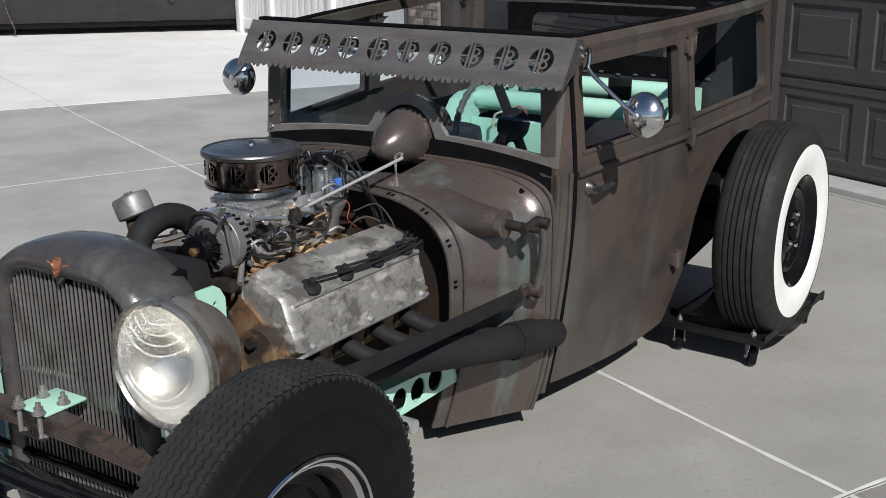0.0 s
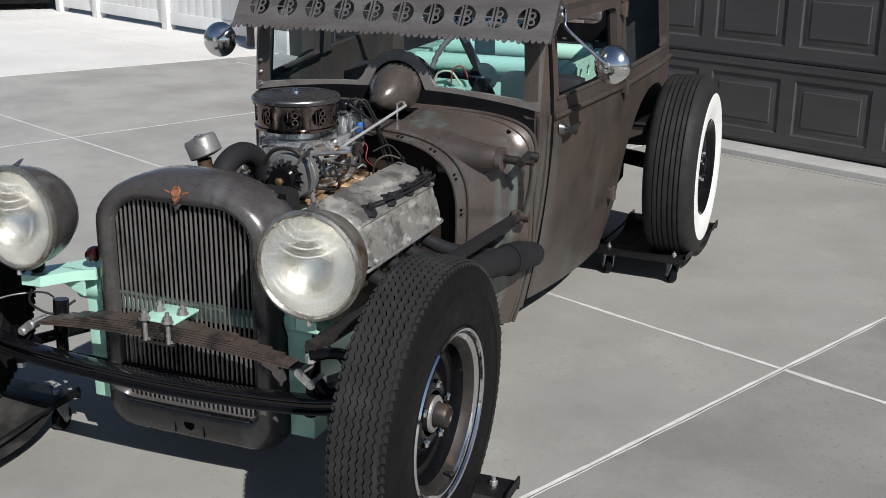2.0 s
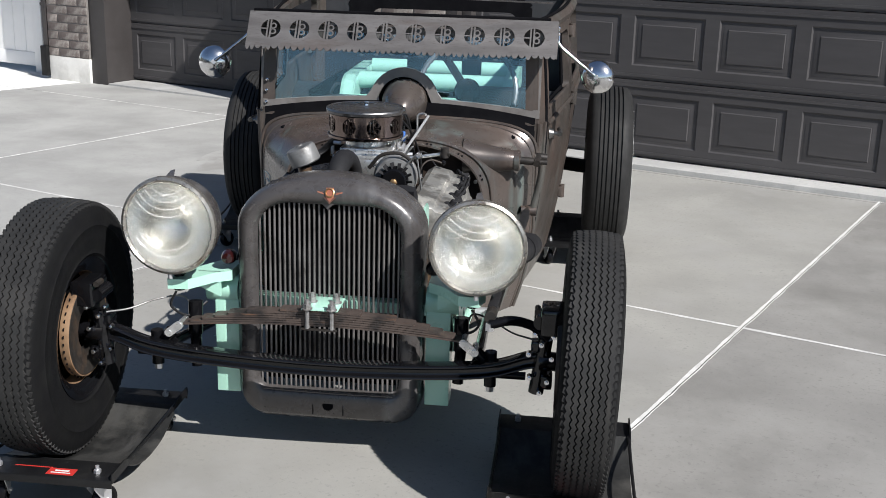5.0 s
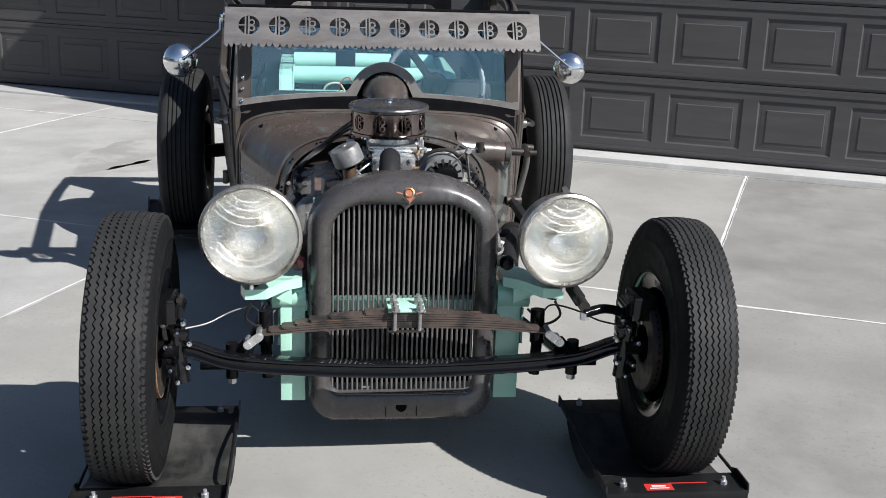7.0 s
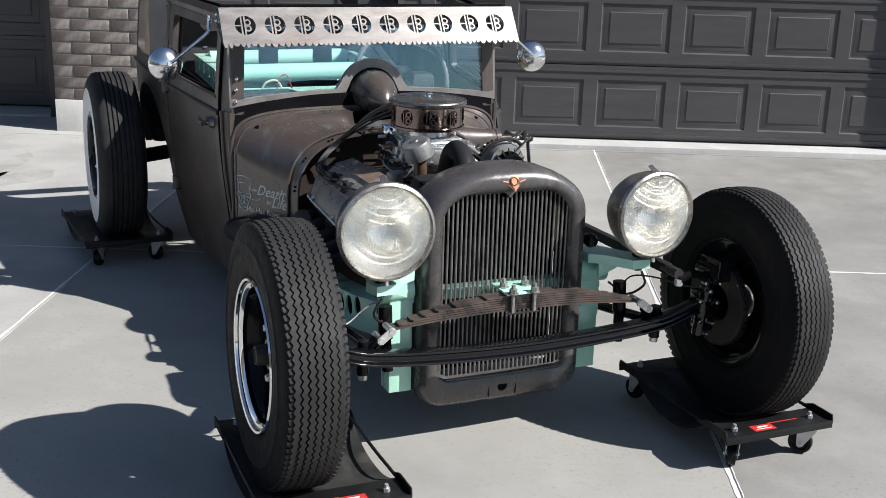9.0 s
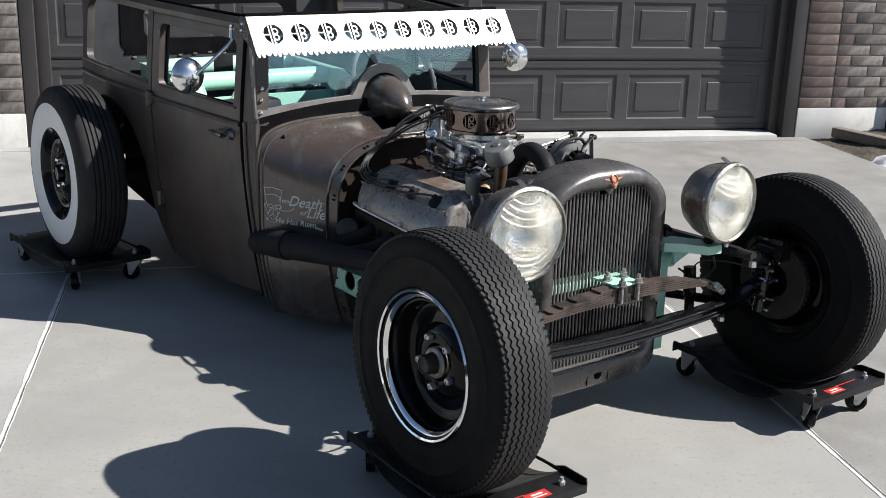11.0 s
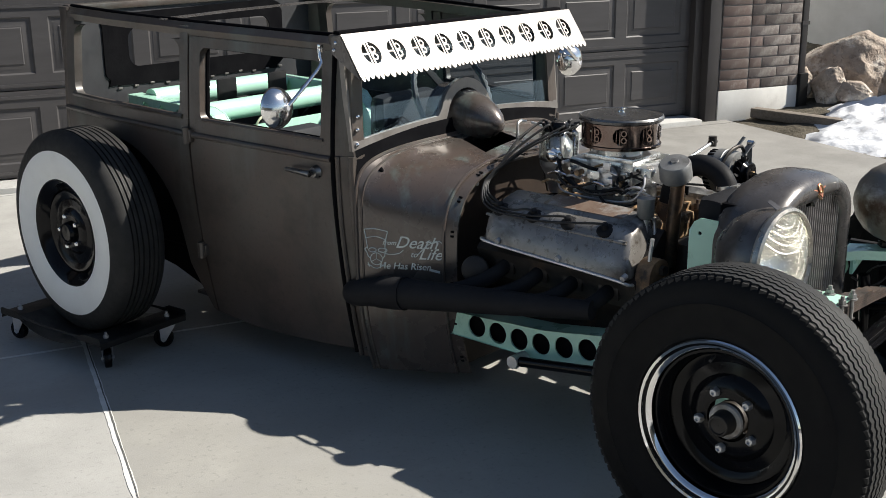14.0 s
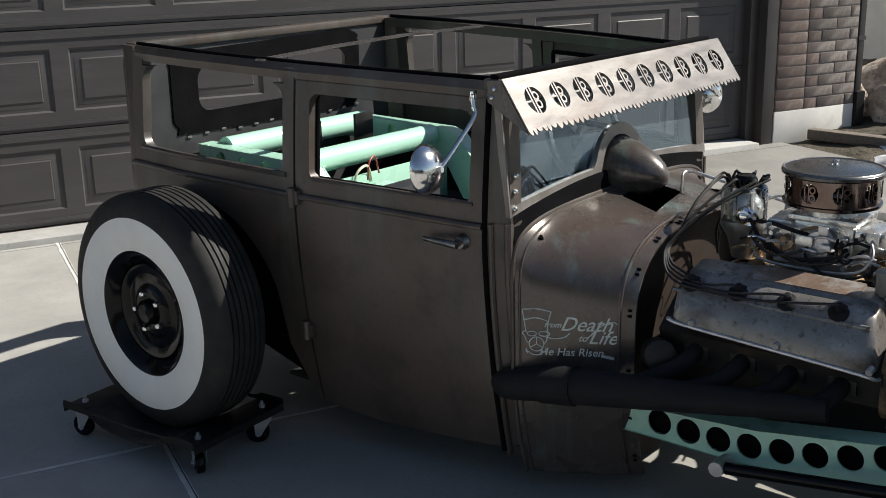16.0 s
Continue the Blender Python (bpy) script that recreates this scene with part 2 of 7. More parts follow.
PRIMER = material("dark_primer", (0.034, 0.035, 0.039), (0.022, 0.023, 0.026), 7, (0.45, 0.65), 0.1, 0.15, 80, (0.055, 0.054, 0.054), 4, (0.58, 0.8))
# Near-black: seam tar, and shade painted into slots, holes and hollows behind panels.
SEAM_AND_SHADE = material("seam_and_shade_black", (0.004, 0.004, 0.005), (0.007, 0.007, 0.008), 10, (0.85, 0.98), 0, 0.5, 60, spec=0.03)
MINT = material("mint_paint", (0.42, 0.71, 0.575), (0.38, 0.655, 0.525), 5, (0.24, 0.36), 0, 0.06, 90, (0.45, 0.75, 0.615), 2, coat=0.4)
BLACK_GLOSS = material("gloss_black_paint", (0.0042, 0.0042, 0.0050), (0.006, 0.006, 0.007), 8, (0.08, 0.18), 0, 0.05, 120, spec=0.17)
AXLE_BLACK = material("wet_look_black_enamel", (0.004, 0.004, 0.0048), (0.006, 0.006, 0.007), 8, (0.05, 0.12), 0, 0.04, 60, spec=0.5)
SLING_STEEL = material("dust_filmed_black_steel", (0.012, 0.012, 0.012), (0.020, 0.020, 0.019), 6, (0.4, 0.6), 0.0, 0.2, 150, (0.055, 0.053, 0.049), 9, (0.48, 0.72), spec=0.35, streak=(0.045, 0.044, 0.042), streak_at=(0.5, 0.7), streak_map=(14, 5, 5))
BLACK_MATT = material("matt_black_coating", (0.016, 0.016, 0.0175), (0.022, 0.022, 0.0235), 10, (0.5, 0.68), 0, 0.25, 220, spec=0.08)
BLACK_DUSTY = material("dusty_black_steel", (0.005, 0.005, 0.006), (0.009, 0.009, 0.009), 7, (0.35, 0.6), 0.0, 0.2, 150, (0.022, 0.021, 0.019), 7, (0.6, 0.8), spec=0.3)
RUBBER = material("tire_rubber", (0.0065, 0.0065, 0.0072), (0.009, 0.009, 0.009), 14, (0.5, 0.7), 0, 0.2, 260, (0.013, 0.013, 0.012), 6, (0.58, 0.85), spec=0.10)
WHITEWALL = material("whitewall_rubber", (0.82, 0.82, 0.79), (0.76, 0.76, 0.73), 6, (0.5, 0.6), 0, 0.1, 120, (0.68, 0.67, 0.63), 4, (0.6, 0.85))
CHROME = material("chrome", (0.80, 0.80, 0.81), (0.74, 0.74, 0.75), 12, (0.04, 0.12), 1.0, 0.03, 90)
POLISHED = material("polished_aluminium", (0.74, 0.74, 0.73), (0.56, 0.56, 0.55), 22, (0.22, 0.42), 0.85, 0.2, 60)
CAST = material("cast_aluminium", (0.36, 0.355, 0.345), (0.26, 0.255, 0.25), 16, (0.35, 0.55), 0.6, 0.5, 90, (0.11, 0.095, 0.08), 9, (0.52, 0.68))
VC_BARE = material("flaked_valve_cover", (0.30, 0.295, 0.275), (0.22, 0.215, 0.20), 6, (0.30, 0.5), 0.4, 0.35, 60, (0.13, 0.125, 0.116), 9, (0.50, 0.58), speck=(0.17, 0.145, 0.12), speck_scale=45, streak=(0.46, 0.445, 0.405), streak_at=(0.53, 0.64), streak_map=(20, 11, 24))
VC_DARK = material("dark_valve_cover", (0.27, 0.255, 0.238), (0.19, 0.178, 0.166), 6, (0.22, 0.40), 0.45, 0.25, 80, (0.38, 0.365, 0.35), 5, (0.54, 0.70), speck=(0.10, 0.084, 0.070), speck_scale=45, streak=(0.055, 0.046, 0.040), streak_at=(0.54, 0.72), streak_map=(16, 5, 7))
IRON_RUST = material("rusty_iron", (0.16, 0.085, 0.042), (0.26, 0.17, 0.095), 14, (0.55, 0.8), 0.3, 0.7, 70, (0.045, 0.035, 0.028), 9, (0.47, 0.6))
IRON_DARK = material("oily_iron", (0.022, 0.020, 0.019), (0.040, 0.034, 0.029), 12, (0.4, 0.65), 0.4, 0.5, 60, (0.085, 0.055, 0.036), 7, (0.56, 0.7))
SPRING_STEEL = material("rusted_spring_steel", (0.072, 0.056, 0.049), (0.105, 0.080, 0.068), 12, (0.38, 0.58), 0.35, 0.4, 90, (0.028, 0.025, 0.024), 7, (0.48, 0.6), streak=(0.15, 0.085, 0.055), streak_at=(0.58, 0.70), streak_map=(7, 30, 60))
GRILLE_STEEL = material("grille_steel", (0.21, 0.20, 0.195), (0.15, 0.14, 0.135), 14, (0.35, 0.5), 0.5, 0.2, 120, (0.06, 0.052, 0.046), 9)
COPPER = material("copper_band", (0.145, 0.105, 0.092), (0.21, 0.172, 0.156), 9, (0.10, 0.26), 1.0, 0.12, 80, (0.075, 0.047, 0.038), 8)
SMOKED = material("smoked_lid", (0.105, 0.105, 0.108), (0.14, 0.135, 0.132), 4, (0.16, 0.34), 0.8, 0.12, 60, (0.19, 0.18, 0.17), 7, (0.55, 0.72))
GALV = material("zinc_plate", (0.62, 0.62, 0.63), (0.48, 0.48, 0.49), 18, (0.3, 0.45), 0.7, 0.1, 90)
RED_DECAL = material("red_decal", (0.50, 0.03, 0.025), (0.44, 0.03, 0.025), 20, (0.4, 0.5), 0, 0.03, 60)
ORANGE_ENAMEL = material("orange_enamel", (0.50, 0.20, 0.12), (0.40, 0.13, 0.075), 20, (0.25, 0.4), 0.5, 0.05, 80)
PALE_DECAL = material("pale_lettering", (0.62, 0.67, 0.64), (0.50, 0.55, 0.525), 30, (0.5, 0.6), 0, 0.0)
WIRE_BLACK = material("black_wire", (0.008, 0.008, 0.009), (0.012, 0.012, 0.013), 20, (0.5, 0.65), 0, 0.05, 90)
WIRE_RED = material("red_wire", (0.34, 0.06, 0.05), None, 20, (0.4, 0.5), 0, 0.0)
WIRE_PALE = material("pale_hose", (0.60, 0.62, 0.46), None, 20, (0.35, 0.5), 0, 0.0)
WIRE_BLUE = material("blue_wire", (0.05, 0.16, 0.5), None, 20, (0.4, 0.5), 0, 0.0)
LAMP_RED = material("red_lamp_glass", (0.022, 0.004, 0.004), (0.016, 0.004, 0.004), 10, (0.1, 0.2), 0, 0.0, coat=0.6)
SEAT = material("charcoal_vinyl", (0.014, 0.016, 0.020), (0.020, 0.022, 0.027), 9, (0.5, 0.65), 0, 0.3, 160)
REFLECTOR = material("lamp_reflector", (0.84, 0.835, 0.80), (0.77, 0.76, 0.725), 5, (0.20, 0.27), 0.9, 0.02, 40)
# The blue specular tint colours the reflection in place of a bluer sky.
GLASS = glass("window_glass", (0.72, 0.86, 0.96), 0.0, 1.9, (0.50, 0.78, 1.0))
LENS = glass("lens_glass", (1.0, 1.0, 0.985), 0.0, 1.35)
CAP_CLEAR = glass("clear_plastic", (0.85, 0.87, 0.86), 0.1)
GOLD_IRON = material("gold_stained_iron", (0.27, 0.16, 0.08), (0.42, 0.29, 0.165), 16, (0.4, 0.65), 0.3, 0.8, 50, (0.07, 0.042, 0.026), 13, (0.48, 0.60), speck=(0.55, 0.45, 0.32), speck_scale=38)
BRIGHT_ROD = material("bright_bar", (0.86, 0.86, 0.86), (0.74, 0.74, 0.74), 30, (0.3, 0.42), 0.7, 0.1, 90)
CRACK = material("dark_joint", (0.07, 0.07, 0.068), (0.12, 0.118, 0.112), 20, (0.8, 0.95), 0, 0.3, 90)
TREAD = material("dusty_tread_rubber", (0.026, 0.0255, 0.025), (0.018, 0.018, 0.018), 16, (0.55, 0.75), 0, 0.3, 200, (0.042, 0.040, 0.038), 7, (0.55, 0.8), spec=0.2, streak=(0.055, 0.052, 0.048), streak_at=(0.6, 0.8), streak_map=(30, 4, 4))
UNSEEN_TREES = material("unseen_trees", (0.055, 0.06, 0.05), (0.10, 0.095, 0.08), 0.4, (0.9, 1.0), 0, 0.5, 2)
DAMP = material("damp_concrete", (0.26, 0.252, 0.236), (0.31, 0.303, 0.287), 3, (0.6, 0.8), 0, 0.3, 180, (0.36, 0.353, 0.337), 3, (0.45, 0.6))
CONCRETE_WORN = material("worn_concrete", (0.255, 0.247, 0.231), (0.205, 0.198, 0.186), 1.5, (0.75, 0.9), 0, 0.4, 180, (0.165, 0.159, 0.147), 1.2, (0.48, 0.72), speck=(0.175, 0.169, 0.158), speck_scale=52, streak=(0.29, 0.282, 0.265), streak_at=(0.50, 0.85), streak_map=(2.2, 2.2, 1))
ALT_CASE = material("dull_alternator_case", (0.24, 0.24, 0.235), (0.18, 0.18, 0.177), 16, (0.4, 0.6), 0.5, 0.4, 90, (0.09, 0.085, 0.08), 9, (0.55, 0.7))
MIRROR_SHELL = material("worn_chrome", (0.82, 0.82, 0.82), (0.70, 0.70, 0.70), 18, (0.10, 0.24), 1.0, 0.12, 40)
OILY_TUBE = material("oily_brown_tube", (0.075, 0.045, 0.028), (0.12, 0.075, 0.045), 14, (0.3, 0.5), 0.3, 0.4, 70, (0.02, 0.016, 0.013), 12, (0.45, 0.6))
PAD_RUST = material("rust_stained_pad", (0.15, 0.095, 0.065), (0.20, 0.145, 0.112), 16, (0.45, 0.65), 0.3, 0.5, 70, (0.30, 0.28, 0.26), 14, (0.52, 0.64))
LAMP_BUCKET = material("worn_lamp_bucket", (0.24, 0.225, 0.205), (0.17, 0.15, 0.13), 9, (0.28, 0.5), 0.5, 0.3, 90, (0.085, 0.055, 0.038), 7, (0.50, 0.62), streak=(0.42, 0.41, 0.39), streak_at=(0.56, 0.68), streak_map=(12, 8, 12))
CONCRETE_PALE = material("bleached_concrete", (0.450, 0.446, 0.428), (0.372, 0.368, 0.355), 1.5, (0.75, 0.9), 0, 0.4, 180, (0.30, 0.296, 0.283), 0.9, (0.48, 0.76), vary=0.03, speck=(0.34, 0.336, 0.323), speck_scale=38, streak=(0.51, 0.505, 0.485), streak_at=(0.54, 0.76), streak_map=(5, 5, 1))
CONCRETE_MID = material("mid_concrete", (0.316, 0.308, 0.283), (0.259, 0.252, 0.232), 1.6, (0.75, 0.9), 0, 0.4, 180, (0.205, 0.199, 0.186), 1.1, (0.48, 0.74), speck=(0.225, 0.219, 0.206), speck_scale=52, streak=(0.345, 0.337, 0.319), streak_at=(0.50, 0.85), streak_map=(2.2, 2.2, 1))
FLUTE = glass("flute_glass", (1.0, 1.0, 0.98), 0.10, 1.14)
# Part diffuse white, painting in the bright lines that the ribs refract.
RIB_GLINT = glass("rib_glint_glass", (1.0, 1.0, 0.98), 0.22, 1.45)
RIB_GLINT.node_tree.nodes["Principled BSDF"].inputs["Transmission Weight"].default_value = 0.8
# Grey base colour stands in for the reflection on the steering wheel's rim.
REFLECT_GREY = material("rim_reflection_grey", (0.16, 0.165, 0.17), (0.10, 0.105, 0.11), 12, (0.3, 0.45), 0, 0.2, 90)
BRONZE = material("dark_bronze", (0.30, 0.17, 0.12), (0.20, 0.11, 0.075), 30, (0.25, 0.4), 0.7, 0.1, 90)
RUST_TAN = material("tan_flash_rust", (0.28, 0.18, 0.105), (0.20, 0.115, 0.06), 16, (0.6, 0.85), 0.2, 0.5, 90, (0.10, 0.06, 0.035), 9, (0.52, 0.66))
HANDLE_METAL = material("dulled_plating", (0.24, 0.235, 0.23), (0.16, 0.155, 0.15), 20, (0.22, 0.45), 0.9, 0.2, 70)
WORN_GOLD = material("worn_gold_plating", (0.46, 0.30, 0.15), (0.33, 0.20, 0.10), 30, (0.25, 0.45), 0.8, 0.1, 90)


# ---- the setting ----
HOUSE = Matrix.Rotation(radians(-23.4), 4, "Z") @ Matrix.Translation((0, 4.898, 0))

box(bm := B(), (0, 0, -0.16), (600, 600, 0.2))
solid("ground", bm, STREET, "flat grey ground beyond the driveway", "ground", kind="structure")


def clip(poly, p, n):
    """The part of a convex outline on the side of the line through p to which n points."""
    out = []
    for a, b in zip(poly, poly[1:] + poly[:1]):
        da, db = (a - p).dot(n), (b - p).dot(n)
        if da >= 0:
            out.append(a)
        if da * db < 0:
            out.append(a + (b - a) * (da / (da - db)))
    return out


def line(a, b):
    """A point of the line through a and b, and its normal."""
    p, q = Vector(a), Vector(b)
    way = (q - p).normalized()
    return p, Vector((-way.y, way.x))


# joints, in the house's own plan: u along its front, v towards it
EDGE_U = 3.49
ACROSS = [line((0, -7.7), (1, -7.7)), line((0, -2.87), (1, -2.87)), line((0, -0.075), (1, -0.075))]
ALONG = [line((-7.52, -3.4), (-6.94, 0.24)), line((-4.60, -3.9), (-4.37, 0.3)), line((-1.965, -4.7), (-1.815, -0.07)), line((0.655, -5.0), (0.785, -0.08))]
driveway = thing("driveway", "pale grey broom-finished concrete driveway with sealed joints", "driveway", HOUSE)
driveway["kind"] = "structure"
outline = [Vector(q) for q in ((-20, -14), (EDGE_U, -14), (EDGE_U, 16), (-20, 16))]
GAP = 0.005
for i in range(len(ACROSS) + 1):
    for j in range(len(ALONG) + 1):
        poly = outline
        if j > 0:
            poly = clip(poly, Vector((0, 1.1)), Vector((0, -1)))
        for k, (p, n) in enumerate(ACROSS):
            poly = clip(poly, p + n * GAP, n) if k < i else clip(poly, p - n * GAP, -n)
        for k, (p, n) in enumerate(ALONG):
            poly = clip(poly, p - n * GAP, -n) if k < j else clip(poly, p + n * GAP, n)
        if len(poly) < 3:
            continue
        bm = B()
        low = [bm.verts.new((*q, -0.07)) for q in poly]
        mid = [bm.verts.new((*q, -0.004)) for q in poly]
        c = sum(poly, Vector((0, 0))) / len(poly)
        top = [bm.verts.new((*(q + (c - q).normalized() * 0.004), 0)) for q in poly]
        for a, b in ((low, mid), (mid, top)):
            for k in range(len(a)):
                bm.faces.new((a[k], a[(k + 1) % len(a)], b[(k + 1) % len(b)], b[k]))
        bm.faces.new(top)
        part("slab", bm, CONCRETE_NEW if j == 0 else CONCRETE_WORN if j == 4 else CONCRETE_MID if j == 3 else CONCRETE, driveway)
for (p, n), u0, u1, thin in [(q, -9.5, EDGE_U, True) for q in ACROSS[:2]] + [(ACROSS[2], -6.7, -4.4, True)] + [(q, -8.0, 0.0, False) for q in ALONG[1:]]:
    way = Vector((n.y, -n.x))
    steps = 260
    rows = []
    for k in range(steps + 1):
        f = u0 + (u1 - u0) * k / steps
        q = p + way * ((f - p.x) / way.x if thin else (f - p.y) / way.y)
        w = (0.0095 if thin else 0.0115) + 0.0035 * noise.noise((q.x * 9, q.y * 9, 1.3)) + 0.0025 * noise.noise((q.x * 31, q.y * 31, 1.3))
        off = n * (0.0025 * noise.noise((q.x * 5, q.y * 5, 7.1)))
        rows.append([(*(q + off + n * w), 0.0009 if thin else 0.0016), (*(q + off - n * w), 0.0009 if thin else 0.0016)])
    part("joint_sealant", skin(B(), rows, loop=False), SEALANT_THIN if thin else SEALANT, driveway, "pale crumbling sealant in the joint")
    if not thin and p.x > -4.5:
        mids = [(Vector(a) * 0.25 + Vector(b) * 0.75, n * (0.0024 + 0.0012 * noise.noise((a[0] * 7, a[1] * 7, 3)))) for a, b in rows]
        part("joint_crack", skin(B(), [[q + Vector((w.x, w.y, 0.0012)), q - Vector((w.x, w.y, -0.0012))] for q, w in mids], loop=False), CRACK, driveway, "dark open joint")

# apron towards the street
APRON = [Vector(q) for q in ((EDGE_U, -3.6), (EDGE_U, -14), (14, -14), (14, -3.6))]
bm = B()
skin(bm, [[(*q, z) for q in APRON] for z in (-0.07, -0.002)], caps=True)
part("slab", bm, CONCRETE_WORN, driveway)


# damp patch and stains on the concrete
def ground_stain(x, y, a, b, turn, seed):
    ring = []
    for k in range(48):
        t = 2 * math.pi * k / 48
        f = 1 + 0.35 * noise.noise((math.cos(t) * 1.3, math.sin(t) * 1.3, seed)) + 0.15 * noise.noise((math.cos(t) * 4, math.sin(t) * 4, seed))
        ring.append((a * f * math.cos(t), b * f * math.sin(t)))
    part("damp_stain", prism(B(), ring, [], 0.0006, HOUSE.inverted() @ Matrix.Translation((x, y, 0.0004)) @ Matrix.Rotation(radians(turn), 4, "Z")), DAMP, driveway, "damp darker patch on the concrete")


ground_stain(-1.50, 4.72, 0.62, 0.27, 68, 1)
ground_stain(-1.30, 4.32, 0.30, 0.16, 40, 3)
ground_stain(1.83, 0.29, 0.05, 0.03, 40, 9)
ground_stain(-1.2, -1.0, 0.03, 0.02, 40, 11)

# distant trees and hills across the street, added unseen to darken windscreen reflections
bm = B()
rows = []
for k in range(751):
    a = radians(-200 + 0.25 * k)
    q = k / 5
    east = min(max((q - 108) / 18, 0), 1)
    spire = abs((q * 0.42 + 0.5 * noise.noise((q * 0.3, 8, 0))) % 1.0 - 0.5) * 2
    tree = 7.5 * max(0.0, spire - 0.25) * (0.6 + 0.4 * noise.noise((q * 0.21, 5, 0))) * (0.75 + 0.45 * noise.noise((k * 0.9, 6, 0)))
    west = min(max((73 - q) / 5, 0), 1)
    h = 0.9 + 0.9 * east + east * max(0.0, tree) + 11.0 * west * (0.85 + 0.3 * noise.noise((q * 0.35, 4, 0))) + 6.0 * abs(q / 75 - 1.05) ** 1.5 * (1 - 0.75 * east) + 1.2 * noise.noise((q * 0.11, 0, 0)) + 1.4 * noise.noise((q * 0.45, 1, 0)) + 0.8 * noise.noise((q * 1.9, 2, 0))
    rows.append([(60 * math.cos(a), 60 * math.sin(a), -0.1), (60 * math.cos(a), 60 * math.sin(a), max(h, 0.6))])
skin(bm, rows, loop=False)
solid("backdrop", bm, UNSEEN_TREES, "unseen dark line of distant trees, added for windscreen reflections", "backdrop", kind="structure")

# planting strip beside the driveway
def bed_height(u, v):
    o = (u - EDGE_U) / 0.8
    up = min(max((o - 1.6) / 1.1, 0), 1)
    x, y = 1.25 * u, 1.25 * v
    return -0.03 + min(max(o, 0) * 0.10, 0.13) + 0.20 * up * up * (3 - 2 * up) + 0.026 * noise.noise((x * 2.3, y * 2.3, 0)) + 0.015 * noise.noise((x * 9, y * 9, 3))


nx, ny = 150, 200
rows = []
for j in range(ny + 1):
    v = -3.6 + 12 * j / ny
    rows.append([(EDGE_U + 0.002 + 9 * (i / nx) ** 1.5, v, bed_height(EDGE_U + 9 * (i / nx) ** 1.5, v)) for i in range(nx + 1)])
solid("planting_bed", skin(B(), rows, loop=False), SOIL, "brown mulch planting bed beside the driveway", "soil", HOUSE, kind="structure")


def wall_box(bm, u0, u1, v0, v1, z0, z1, bevel=0.0):
    return box(bm, ((u0 + u1) / 2, (v0 + v1) / 2, (z0 + z1) / 2), (u1 - u0, v1 - v0, z1 - z0), None, bevel)


COURSE = 0.0835
COLUMN_R, COLUMN_M, COLUMN_L = (3.40, 4.20, 0.04, 0.8, 0.235), (-3.16, -2.44, 0.06, 0.95, 0.235), (-7.31, -6.75, 0.575, 1.3, 0.235)


def brick_mesh(w, d, h):
    bm = box(B(), (0, 0, 0), (w, d, h), None, 0.005)
    for v in bm.verts:
        v.co += Vector((0.004 * noise.noise(v.co * 31 + Vector((w, 0, 0))), 0.003 * noise.noise(v.co * 27), 0.003 * noise.noise(v.co * 40)))
    return finish("brick", bm, BRICK)


STRETCH = [[brick_mesh(0.285 - 0.012, 0.05, COURSE - 0.010), brick_mesh(0.19, 0.05, COURSE - 0.010)],
           [brick_mesh(0.05, 0.285 - 0.012, COURSE - 0.010), brick_mesh(0.05, 0.19, COURSE - 0.010)]]

RED = {}
for me in STRETCH[0] + STRETCH[1]:
    RED[me] = me.copy()
    RED[me].materials[0] = BRICK_RED


def brick_pier(name, spec, side):
    """A pier with a rendered plinth and bricks on its front and on one flank."""
    u0, u1, v0, v1, zb = spec
    pier = thing(name, "red-brown brick pier on a rendered concrete plinth", "wall", HOUSE)
    pier["kind"] = "structure"
    part("core", wall_box(B(), u0 + 0.0035, u1 - 0.0035, v0 + 0.0035, v1, 0.0, 2.75), MORTAR, pier)
    part("plinth", wall_box(B(), u0 - 0.001, u1 + 0.001, v0 - 0.001, v1 + 0.004, -0.02, zb, 0.006), FOUNDATION, pier)
    rng = random.Random(name)
    for k in range(18):
        z = zb + COURSE * (k + 0.5)
        for axis, lo, hi in ((0, u0, u1), (1, v0 + 0.055, v1 - 0.03)):
            stack = name == "wall_pier_right" and axis == 0
            q = lo + (-0.285 if stack else 0.0 if k % 2 else -0.14)
            while q < hi - 0.03:
                a, b = max(q, lo), min(q + 0.285, hi)
                if stack and q < lo:
                    a, b, q = lo, lo + 0.285, lo + (0.0 if k % 2 else rng.uniform(-0.16, -0.12))
                elif stack:
                    a = max(q, lo + 0.285)
                if b - a > 0.05:
                    me = STRETCH[axis][0] if b - a > 0.24 else STRETCH[axis][1]
                    if name == "wall_pier_right" and axis == 0 and (a + b) / 2 < lo + 0.36:
                        me = RED[me]
                    ob = new("brick", me)
                    ob.parent = pier
                    mid, out = (a + b) / 2, 0.002 * rng.random()
                    full = 0.273 if b - a > 0.24 else 0.19
                    ob.location = (mid, v0 + 0.025 - out, z) if axis == 0 else ((u0 + 0.025 - out) if side < 0 else (u1 - 0.025 + out), mid, z)
                    f = (b - a - 0.010) / full
                    ob.scale = (f, 1, 1) if axis == 0 else (1, f, 1)
                    ob.rotation_euler = (0, 0, radians(rng.uniform(-0.4, 0.4)))
                q += 0.285
    return pier


